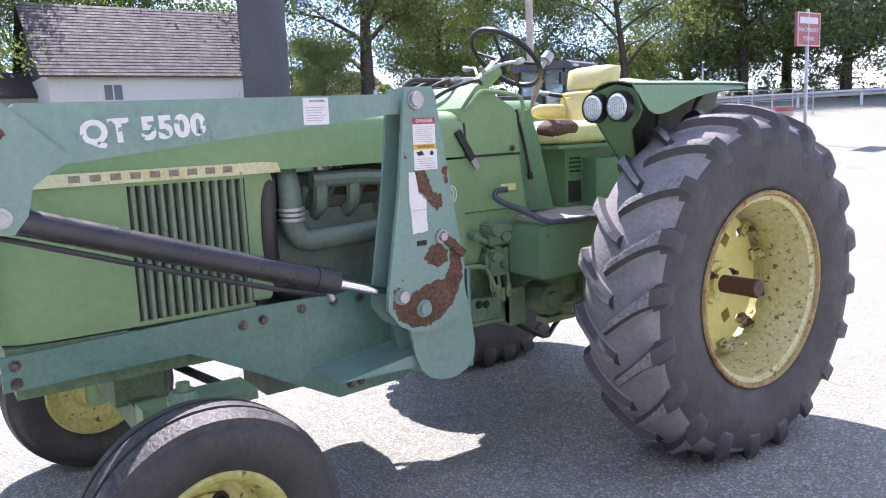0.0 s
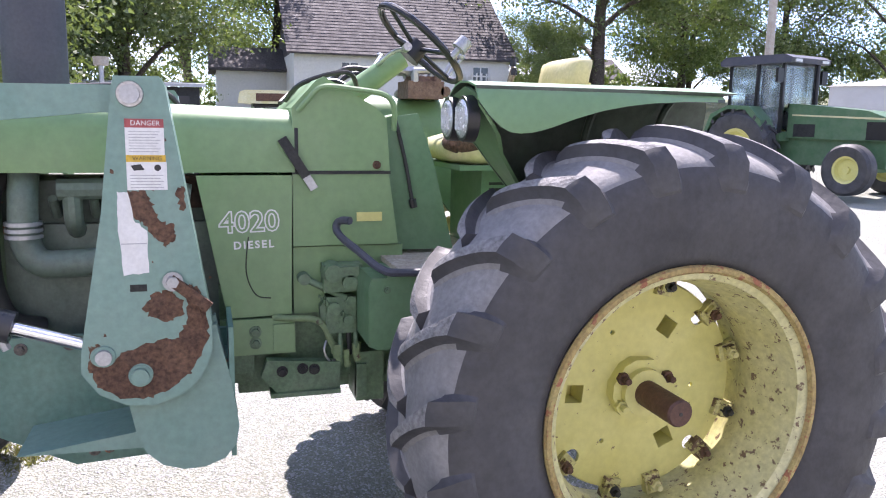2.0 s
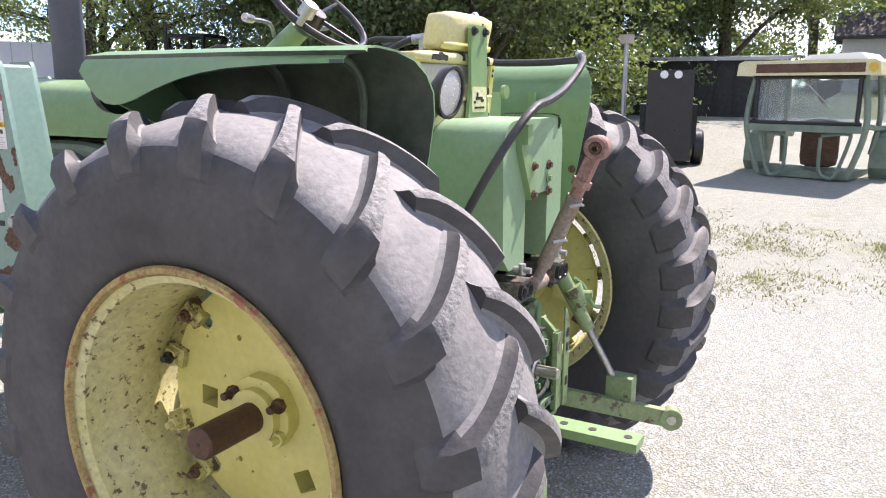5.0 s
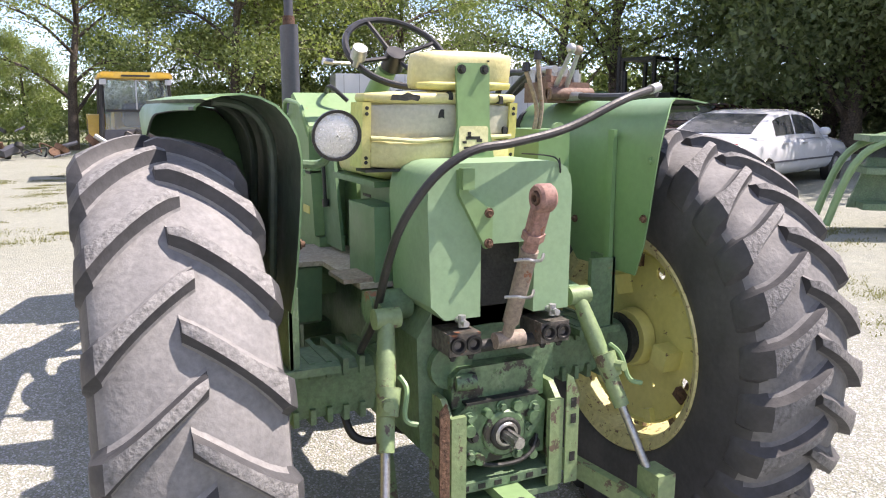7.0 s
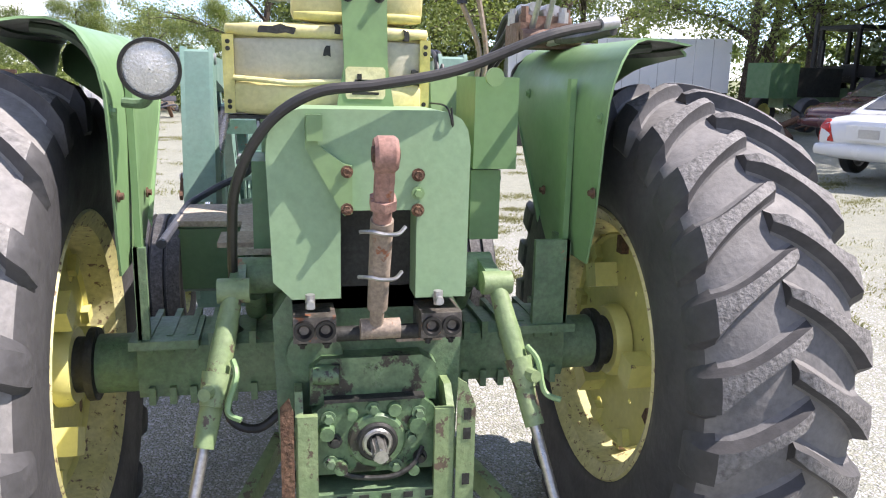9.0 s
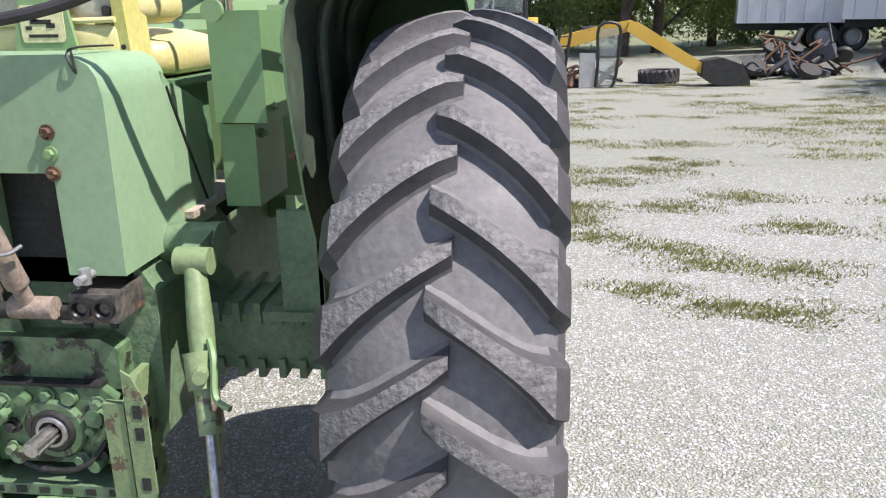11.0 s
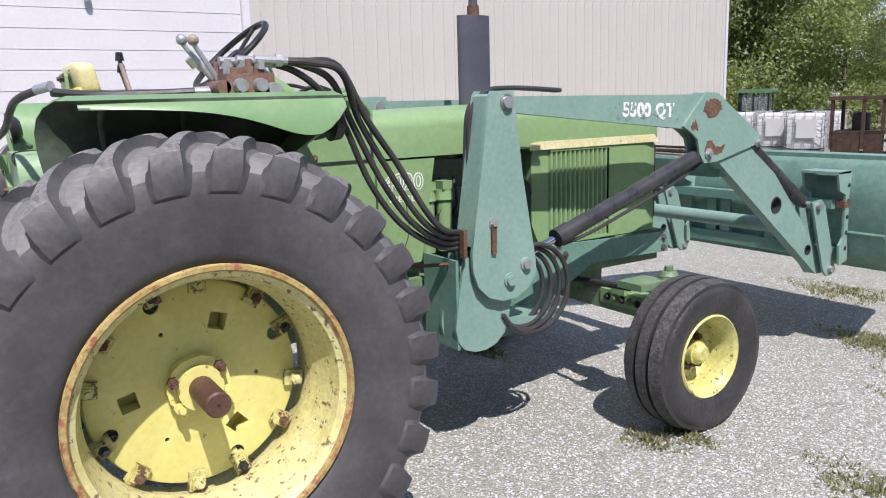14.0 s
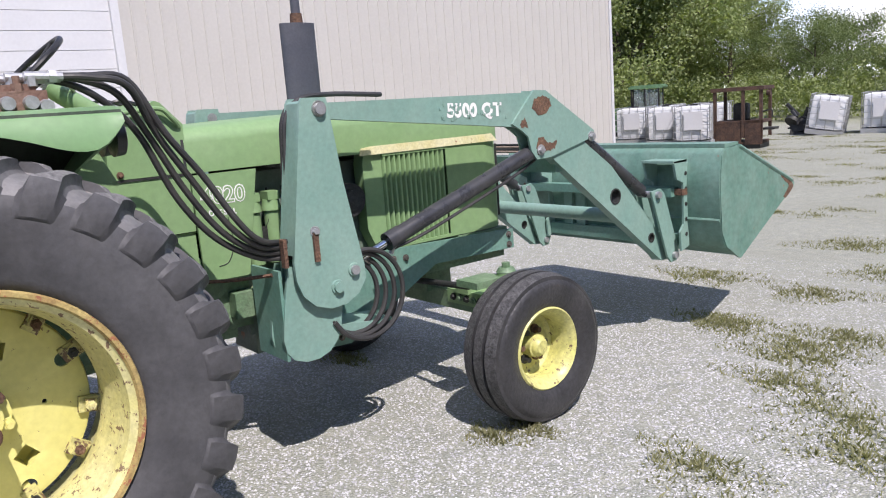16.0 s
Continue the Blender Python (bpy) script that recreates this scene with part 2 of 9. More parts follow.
HOUSEW = surface("white house siding", (0.70, 0.675, 0.63), (0.75, 0.725, 0.68), 0.6, 0.6, grain=0.05, gscale=12, bump=0.04)
ROOF = surface("brown shingle roof", (0.085, 0.074, 0.075), (0.115, 0.10, 0.098), 1.2, 0.85, grain=0.3, gscale=14, bump=0.4, bscale=14)
BARK = surface("tree bark", (0.10, 0.075, 0.055), (0.17, 0.135, 0.105), 4.0, 0.9, grain=0.35, gscale=22, bump=0.9, bscale=16)
YMACH = surface("machine yellow paint", (0.62, 0.37, 0.03), (0.70, 0.45, 0.06), 1.5, 0.45, grain=0.12, rust=0.14, rscale=4, dust=0.1)
CARW = surface("white car paint", (0.56, 0.58, 0.61), (0.60, 0.62, 0.64), 1.0, 0.2, grain=0.02, bump=0.0, coat=0.6)
CARR = surface("maroon car paint", (0.07, 0.018, 0.022), (0.09, 0.025, 0.03), 1.0, 0.25, grain=0.03, bump=0.0, coat=0.5)
TOTEW = surface("white tote plastic", (0.66, 0.68, 0.70), (0.72, 0.73, 0.74), 2.0, 0.35, grain=0.05, bump=0.05)
GALV = surface("galvanised steel", (0.42, 0.43, 0.44), (0.52, 0.53, 0.54), 6.0, 0.45, metal=0.7, grain=0.1, bump=0.05)
LENS = surface("lamp reflector", (0.72, 0.73, 0.72), (0.80, 0.80, 0.78), 25.0, 0.18, metal=0.55, grain=0.1, gscale=120, bump=0.5, bscale=120)
REDL = surface("red lamp lens", (0.40, 0.015, 0.015), (0.5, 0.03, 0.02), 20.0, 0.15, bump=0.1)
CONCRETE = surface("grey concrete tank", (0.52, 0.51, 0.49), (0.60, 0.59, 0.57), 1.5, 0.8, grain=0.1, bump=0.1)


def glass(name, tint, rough=0.05):
    m, n, l, p = nodes_of(name)
    p.inputs["Base Color"].default_value = (*tint, 1)
    p.inputs["Roughness"].default_value = rough
    p.inputs["Transmission Weight"].default_value = 0.85
    p.inputs["IOR"].default_value = 1.3
    return m


GLASS = glass("tinted cab glass", (0.62, 0.70, 0.72))
DGLASS = surface("dark window glass", (0.03, 0.035, 0.04), (0.06, 0.065, 0.07), 2.0, 0.08, grain=0.0, bump=0.0)


def leaf_material(name, dark, light):
    m, n, l, p = nodes_of(name)
    geo = n.new("ShaderNodeNewGeometry")
    tc = n.new("ShaderNodeTexCoord")
    c = mixed(n, l, geo.outputs["Random Per Island"], dark, light)
    c = mixed(n, l, noise_fac(n, l, tc.outputs["Object"], 0.5, 0.35, 0.65), c, tuple(a * 0.6 for a in light))
    l.new(c, p.inputs["Base Color"])
    p.inputs["Roughness"].default_value = 0.55
    tr = n.new("ShaderNodeBsdfTranslucent")
    l.new(mixed(n, l, 1.0, c, (1.3, 1.4, 0.6), "MULTIPLY"), tr.inputs["Color"])
    ms = n.new("ShaderNodeMixShader")
    ms.inputs["Fac"].default_value = 0.38
    l.new(p.outputs["BSDF"], ms.inputs[1])
    l.new(tr.outputs["BSDF"], ms.inputs[2])
    l.new(ms.outputs["Shader"], n["Material Output"].inputs["Surface"])
    return m


LEAF_A = leaf_material("mid green leaves", (0.075, 0.115, 0.046), (0.215, 0.275, 0.115))
LEAF_B = leaf_material("light willow leaves", (0.12, 0.175, 0.06), (0.30, 0.355, 0.14))
LEAF_C = leaf_material("dark oak leaves", (0.07, 0.11, 0.048), (0.20, 0.25, 0.115))
GRASSM = leaf_material("dry yard grass", (0.12, 0.135, 0.06), (0.31, 0.30, 0.165))


def ground_material():
    m, n, l, p = nodes_of("pale crushed limestone and thin grass")
    tc = n.new("ShaderNodeTexCoord")
    vec = tc.outputs["Object"]
    vo = n.new("ShaderNodeTexVoronoi")
    vo.inputs["Scale"].default_value = 90.0
    l.new(vec, vo.inputs["Vector"])
    sep = n.new("ShaderNodeSeparateColor")
    l.new(vo.outputs["Color"], sep.inputs["Color"])
    stone = mixed(n, l, sep.outputs["Red"], (0.42, 0.425, 0.435), (0.57, 0.575, 0.585))
    d = n.new("ShaderNodeMapRange")
    d.inputs["From Min"].default_value, d.inputs["From Max"].default_value = 0.25, 0.75
    l.new(vo.outputs["Distance"], d.inputs["Value"])
    stone = mixed(n, l, d.outputs["Result"], stone, (0.29, 0.293, 0.303))
    stone = mixed(n, l, noise_fac(n, l, vec, 0.7, 0.3, 0.7), stone, mixed(n, l, 1.0, stone, (0.84, 0.84, 0.83), "MULTIPLY"))
    grass = mixed(n, l, noise_fac(n, l, vec, 9.0, 0.3, 0.7), (0.12, 0.145, 0.065), (0.255, 0.265, 0.145))
    # the lawn and weeds thicken away from the driven yard
    xyz = n.new("ShaderNodeSeparateXYZ")
    l.new(vec, xyz.inputs["Vector"])
    def axis_fac(socket, a, b):
        r = n.new("ShaderNodeMapRange")
        r.inputs["From Min"].default_value, r.inputs["From Max"].default_value = a, b
        l.new(socket, r.inputs["Value"])
        return r.outputs["Result"]
    far = n.new("ShaderNodeMath")
    far.operation = "MAXIMUM"
    l.new(axis_fac(xyz.outputs["Y"], 19.0, 34.0), far.inputs[0])
    far2 = n.new("ShaderNodeMath")
    far2.operation = "MAXIMUM"
    l.new(far.outputs["Value"], far2.inputs[0])
    l.new(axis_fac(xyz.outputs["X"], 22.0, 25.0), far2.inputs[1])
    patch = noise_fac(n, l, vec, 0.42, 0.44, 0.66, 9.0, 0.72)
    near = n.new("ShaderNodeMath")
    near.operation = "MULTIPLY"
    l.new(patch, near.inputs[0])
    yard = n.new("ShaderNodeMath")
    yard.operation = "MAXIMUM"
    l.new(axis_fac(xyz.outputs["X"], 3.4, 4.8), yard.inputs[0])
    l.new(axis_fac(xyz.outputs["Y"], 4.5, 9.0), yard.inputs[1])
    half = n.new("ShaderNodeMath")
    half.operation = "MULTIPLY"
    l.new(yard.outputs["Value"], half.inputs[0])
    half.inputs[1].default_value = 0.8
    l.new(half.outputs["Value"], near.inputs[1])
    allg = n.new("ShaderNodeMath")
    allg.operation = "MAXIMUM"
    l.new(near.outputs["Value"], allg.inputs[0])
    l.new(far2.outputs["Value"], allg.inputs[1])
    l.new(mixed(n, l, allg.outputs["Value"], stone, grass), p.inputs["Base Color"])
    p.inputs["Roughness"].default_value = 0.9
    b = n.new("ShaderNodeBump")
    b.inputs["Strength"].default_value, b.inputs["Distance"].default_value = 0.8, 0.014
    b.invert = True
    l.new(vo.outputs["Distance"], b.inputs["Height"])
    l.new(b.outputs["Normal"], p.inputs["Normal"])
    return m


GROUND = ground_material()


def stone_material():
    m, n, l, p = nodes_of("limestone chips")
    geo = n.new("ShaderNodeNewGeometry")
    l.new(mixed(n, l, geo.outputs["Random Per Island"], (0.33, 0.333, 0.34), (0.53, 0.532, 0.536)), p.inputs["Base Color"])
    p.inputs["Roughness"].default_value = 0.85
    return m


STONE = stone_material()


# ---- mesh helpers ----
def thing(name, label, category, group="", kind=""):
    return tagged(new(name), label, category, group, kind)


def link(name, bm, material, parent=None, label="", smooth=0.0):
    bmesh.ops.recalc_face_normals(bm, faces=bm.faces[:])
    me = bpy.data.meshes.new(name)
    if smooth:
        for f in bm.faces:
            f.smooth = True
        for e in bm.edges:
            e.smooth = not (len(e.link_faces) == 2 and e.calc_face_angle(0) > radians(smooth))
    bm.to_mesh(me)
    bm.free()
    for m in material if isinstance(material, list) else [material]:
        me.materials.append(m)
    ob = new(name, me)
    if parent is not None:
        ob.parent = parent
    if label:
        ob["label"] = label
    return ob


def part(name, bm, material, parent, label="", smooth=32.0):
    return link(name, bm, material, parent, label, smooth)


def bevelled(bm, width, angle=35):
    edges = [e for e in bm.edges if len(e.link_faces) == 2 and e.calc_face_angle(0) > radians(angle)]
    if edges:
        bmesh.ops.bevel(bm, geom=edges, offset=width, segments=2, profile=0.6, affect="EDGES", clamp_overlap=True)
    return bm


def add_box(bm, x0, x1, y0, y1, z0, z1, m=None):
    vs = [bm.verts.new(Vector(c)) for c in ((x0, y0, z0), (x1, y0, z0), (x1, y1, z0), (x0, y1, z0), (x0, y0, z1), (x1, y0, z1), (x1, y1, z1), (x0, y1, z1))]
    if m is not None:
        for v in vs:
            v.co = m @ v.co
    for q in ((0, 3, 2, 1), (4, 5, 6, 7), (0, 1, 5, 4), (1, 2, 6, 5), (2, 3, 7, 6), (3, 0, 4, 7)):
        bm.faces.new([vs[i] for i in q])
    return vs


def box(x0, x1, y0, y1, z0, z1, bevel=0.004, m=None):
    bm = bmesh.new()
    add_box(bm, x0, x1, y0, y1, z0, z1, m)
    return bevelled(bm, bevel) if bevel else bm


def add_prism(bm, pts, axis, a, b):
    """A polygon given in the two other axes, in order, drawn out along one axis from a to b."""
    def at(u, v, w):
        return {"x": (w, u, v), "y": (u, w, v), "z": (u, v, w)}[axis]
    lo = [bm.verts.new(at(u, v, a)) for u, v in pts]
    hi = [bm.verts.new(at(u, v, b)) for u, v in pts]
    bm.faces.new(lo)
    bm.faces.new(hi[::-1])
    for i in range(len(pts)):
        j = (i + 1) % len(pts)
        bm.faces.new((lo[i], lo[j], hi[j], hi[i]))


def prism(pts, axis, a, b, bevel=0.003):
    bm = bmesh.new()
    add_prism(bm, pts, axis, a, b)
    return bevelled(bm, bevel) if bevel else bm


def frame_of(d):
    d = Vector(d).normalized()
    u = d.cross(Vector((0, 0, 1)) if abs(d.z) < 0.9 else Vector((1, 0, 0))).normalized()
    return u, d.cross(u).normalized()


def add_cyl(bm, p, q, r, r2=None, seg=16, caps=True):
    p, q = Vector(p), Vector(q)
    u, v = frame_of(q - p)
    r2 = r if r2 is None else r2
    rings = []
    for c, rad in ((p, r), (q, r2)):
        rings.append([bm.verts.new(c + (u * math.cos(a) + v * math.sin(a)) * rad) for a in (2 * math.pi * k / seg for k in range(seg))])
    for k in range(seg):
        j = (k + 1) % seg
        bm.faces.new((rings[0][k], rings[0][j], rings[1][j], rings[1][k]))
    if caps:
        bm.faces.new(rings[0][::-1])
        bm.faces.new(rings[1])


def cyl(p, q, r, r2=None, seg=16):
    bm = bmesh.new()
    add_cyl(bm, p, q, r, r2, seg)
    return bm


def smooth_line(pts, steps=6):
    """A Catmull-Rom line through the points."""
    ps = [Vector(p) for p in pts]
    out = []
    for i in range(len(ps) - 1):
        a, b, c, d = ps[max(i - 1, 0)], ps[i], ps[i + 1], ps[min(i + 2, len(ps) - 1)]
        for k in range(steps):
            t = k / steps
            out.append(0.5 * (2 * b + (c - a) * t + (2 * a - 5 * b + 4 * c - d) * t * t + (3 * b - a - 3 * c + d) * t ** 3))
    return out + [ps[-1]]


def add_tube(bm, pts, r, seg=8, closed=False):
    ps = [Vector(p) for p in pts]
    n = len(ps)
    rad = r if isinstance(r, (list, tuple)) else [r] * n
    u = None
    rings = []
    for i, p in enumerate(ps):
        d = (ps[(i + 1) % n] - ps[i - 1]) if closed else (ps[min(i + 1, n - 1)] - ps[max(i - 1, 0)])
        d.normalize()
        u = frame_of(d)[0] if u is None else (u - d * u.dot(d)).normalized()
        v = d.cross(u)
        rings.append([bm.verts.new(p + (u * math.cos(a) + v * math.sin(a)) * rad[i]) for a in (2 * math.pi * k / seg for k in range(seg))])
    for i in range(n if closed else n - 1):
        a, b = rings[i], rings[(i + 1) % n]
        for k in range(seg):
            j = (k + 1) % seg
            bm.faces.new((a[k], a[j], b[j], b[k]))
    if not closed:
        bm.faces.new(rings[0][::-1])
        bm.faces.new(rings[-1])


def tube(pts, r, seg=8, closed=False, steps=6):
    bm = bmesh.new()
    add_tube(bm, pts if closed else smooth_line(pts, steps), r, seg, closed)
    return bm


def add_lathe(bm, prof, c, seg=48, closed=True, s=1):
    """Turns a profile of (offset along x, radius) round the x axis through c."""
    c = Vector(c)
    rings = []
    for x, r in prof:
        rings.append([bm.verts.new(c + Vector((s * x, r * math.cos(a), r * math.sin(a)))) for a in (2 * math.pi * k / seg for k in range(seg))])
    n = len(rings)
    for i in range(n if closed else n - 1):
        a, b = rings[i], rings[(i + 1) % n]
        for k in range(seg):
            j = (k + 1) % seg
            bm.faces.new((a[k], a[j], b[j], b[k]))


def lathe(prof, c, seg=48, closed=True, s=1):
    bm = bmesh.new()
    add_lathe(bm, prof, c, seg, closed, s)
    return bm


def sheet(rows, thick=0.005):
    """A sheet through rows of points, with thickness."""
    bm = bmesh.new()
    g = [[bm.verts.new(p) for p in row] for row in rows]
    for i in range(len(g) - 1):
        for j in range(len(g[0]) - 1):
            bm.faces.new((g[i][j], g[i][j + 1], g[i + 1][j + 1], g[i + 1][j]))
    bmesh.ops.recalc_face_normals(bm, faces=bm.faces[:])
    bmesh.ops.solidify(bm, geom=bm.faces[:], thickness=thick)
    return bm


def add_bolt(bm, p, d, r=0.012, h=0.012):
    p, d = Vector(p), Vector(d).normalized()
    add_cyl(bm, p, p + d * h * 0.3, r * 1.5, seg=12)
    add_cyl(bm, p + d * h * 0.3, p + d * h, r, r * 0.9, seg=6)


def bolt(name, p, d, parent, material=None, r=0.012, h=0.014):
    bm = bmesh.new()
    add_bolt(bm, p, d, r, h)
    return part(name, bm, material or STEEL, parent, smooth=0)


def lettering(name, body, size, m, material, parent, outline=0.0, depth=0.0006, bold=0.0, space=1.0):
    cu = bpy.data.curves.new(name, "FONT")
    cu.body, cu.size, cu.align_x, cu.align_y = body, size, "CENTER", "CENTER"
    if outline:
        cu.fill_mode, cu.bevel_depth, cu.bevel_resolution = "NONE", outline, 0
    else:
        cu.extrude = depth
    cu.resolution_u, cu.offset, cu.space_character = 3, bold, space
    tmp = bpy.data.objects.new(name, cu)
    scene.collection.objects.link(tmp)
    bpy.context.view_layer.update()
    me = bpy.data.meshes.new_from_object(tmp.evaluated_get(bpy.context.evaluated_depsgraph_get()))
    bpy.data.objects.remove(tmp)
    bpy.data.curves.remove(cu)
    me.transform(m)
    me.materials.clear()
    me.materials.append(material)
    ob = new(name, me)
    ob.parent = parent
    return ob


def side_frame(s, x, y, z, tilt=0.0):
    """Lettering on a face that looks along s * x: reads from front to back on one side, back to front on the other."""
    right = Vector((0, s, 0))
    up = Vector((0, 0, 1))
    m = Matrix((right, up, right.cross(up))).transposed().to_4x4()
    return Matrix.Translation((x, y, z)) @ m @ Matrix.Rotation(tilt, 4, "Z")


def ragged(pts, amount, rng, per=5):
    """A closed outline with a ragged edge."""
    out = []
    for i, p in enumerate(pts):
        q = pts[(i + 1) % len(pts)]
        for k in range(per):
            t = k / per
            out.append((p[0] + (q[0] - p[0]) * t + rng.uniform(-amount, amount), p[1] + (q[1] - p[1]) * t + rng.uniform(-amount, amount)))
    return out


# ---- ground ----
def ground_height(x, y):
    """The yard is level round the tractor and rises gently towards the house and the road."""
    def rise(d):
        return math.sqrt(min(d, 45.0) ** 2 + 1.0) - 1.0 if d > 0 else 0.0
    return 0.045 * rise(x - 5.0) + 0.06 * rise(-y - 9.0)


def build_ground():
    xs = [-400, -200, -100, -50, -25, -12, -6, -3, 0, 3, 5, 6, 7, 8, 9.5, 12, 15, 20, 26, 34, 42, 54, 75, 120, 220, 400]
    ys = [-400, -150, -80, -49, -40, -30, -22, -17, -14, -12, -11, -10, -9, -7, -4, 0, 4, 8, 15, 30, 60, 120, 220, 400]
    bm = bmesh.new()
    g = [[bm.verts.new((x, y, ground_height(x, y))) for y in ys] for x in xs]
    for i in range(len(xs) - 1):
        for j in range(len(ys) - 1):
            bm.faces.new((g[i][j], g[i + 1][j], g[i + 1][j + 1], g[i][j + 1]))
    return tagged(link("ground", bm, GROUND, smooth=40), "pale crushed limestone yard with patches of thin grass", "ground", kind="structure")


build_ground()

# ---- the tractor ----
tractor = thing("tractor", "faded green farm tractor with yellow wheels on gravel", "tractor")
RC = 0.77   # rear axle height
RX = 0.95   # rear tyre centre, each side


def tyre_radius(x):
    """Outer radius of the rear tyre's carcass at a distance from its middle."""
    return 0.784 - 2.0 * abs(x) ** 2.2


def rear_lug_mesh(s, top, gap, broad, sweep):
    """One bar of the rear tread, at the top of the wheel, running over the shoulder; s is the side of the tread it lies on."""
    bm = bmesh.new()
    # distance from the tread's middle, carcass radius, outward way (x, r), height, half width of the top and of the foot
    secs = []
    for k in range(8):
        t = k / 7
        x = -0.022 + 0.207 * t
        h = (0.026, 0.042, 0.044, 0.044, 0.044, 0.044, 0.045, 0.046)[k]
        secs.append((x, tyre_radius(x), 0.03 + 0.25 * t ** 3, 1.0, h, 0.0165 + broad * t ** 5 - (0.006 if k == 0 else 0), 0.026 + broad * 1.1 * t ** 5, -0.145 + sweep * (0.26 - 0.225 * t - 0.035 * t * t)))
    wt, wb = 0.0165 + broad, 0.026 + broad * 1.1
    secs += [(0.203, 0.715, 0.62, 0.78, 0.032, wt + 0.002, wb + 0.002, -0.158), (0.213, 0.680, 0.95, 0.30, 0.014, wt + 0.002, wb + 0.001, -0.166),
             (0.2165, 0.660, 1.0, 0.1, 0.009, wt - 0.002, wb - 0.004, -0.170), (0.218, 0.650, 1.0, 0.0, -0.001, wt - 0.006, wb - 0.006, -0.172)]
    g = []
    for x, r, nx, nr, h, wt, wb, a in secs:
        ring = []
        for w, up in ((-wb - 0.012, -0.006), (-wb, 0.15 * h), (-wt, 0.95 * h), (0.0, h), (wt, 0.95 * h), (wb * 1.08, 0.2 * h), (wb + 0.024, -0.006)):
            ang, rr = a + w / r, r + nr * up
            ring.append(bm.verts.new((s * (x + nx * up), rr * math.sin(ang), rr * math.cos(ang))))
        g.append(ring)
    for i in range(len(g) - 1):
        for k in range(6):
            f = bm.faces.new((g[i][k], g[i][k + 1], g[i + 1][k + 1], g[i + 1][k]))
            f.material_index = (2, 0, 1, 1, 0, 2)[k] if i < 7 else 0
    bm.faces.new(g[0])
    bm.faces.new(g[-1][::-1])
    bmesh.ops.recalc_face_normals(bm, faces=bm.faces[:])
    for f in bm.faces:
        f.smooth = True
    for e in bm.edges:
        e.smooth = not (len(e.link_faces) == 2 and e.calc_face_angle(0) > radians(34))
    me = bpy.data.meshes.new("lug")
    bm.to_mesh(me)
    bm.free()
    for m in (RUBBER, top, gap):
        me.materials.append(m)
    return me


LUGS = {(w, s): rear_lug_mesh(s, *((LUGTOP, TREAD, 0.024, 0.68) if w > 0 else (LUGTOP_L, TREAD_L, 0.014, 0.8))) for w in (1, -1) for s in (1, -1)}
LUG_COUNT = {-1: 20, 1: 27}
LUG_PHASE = {-1: radians(10.5), 1: radians(5.2)}


def pierced(bm, cutters, name):
    """The mesh with the cutters' shapes taken out of it."""
    me, mc = bpy.data.meshes.new(name), bpy.data.meshes.new("cut")
    bmesh.ops.recalc_face_normals(bm, faces=bm.faces[:])
    bmesh.ops.recalc_face_normals(cutters, faces=cutters.faces[:])
    bm.to_mesh(me), cutters.to_mesh(mc)
    bm.free(), cutters.free()
    a, b = bpy.data.objects.new(name, me), bpy.data.objects.new("cut", mc)
    scene.collection.objects.link(a), scene.collection.objects.link(b)
    mod = a.modifiers.new("cut", "BOOLEAN")
    mod.operation, mod.solver, mod.object = "DIFFERENCE", "EXACT", b
    bpy.context.view_layer.update()
    got = bpy.data.meshes.new_from_object(a.evaluated_get(bpy.context.evaluated_depsgraph_get()))
    bpy.data.objects.remove(a), bpy.data.objects.remove(b)
    out = bmesh.new()
    out.from_mesh(got)
    return out


# hole angles of each wheel disc: square holes, round holes, small holes
HOLES = {-1: (62, 45, 117), 1: (66, 23, 118)}


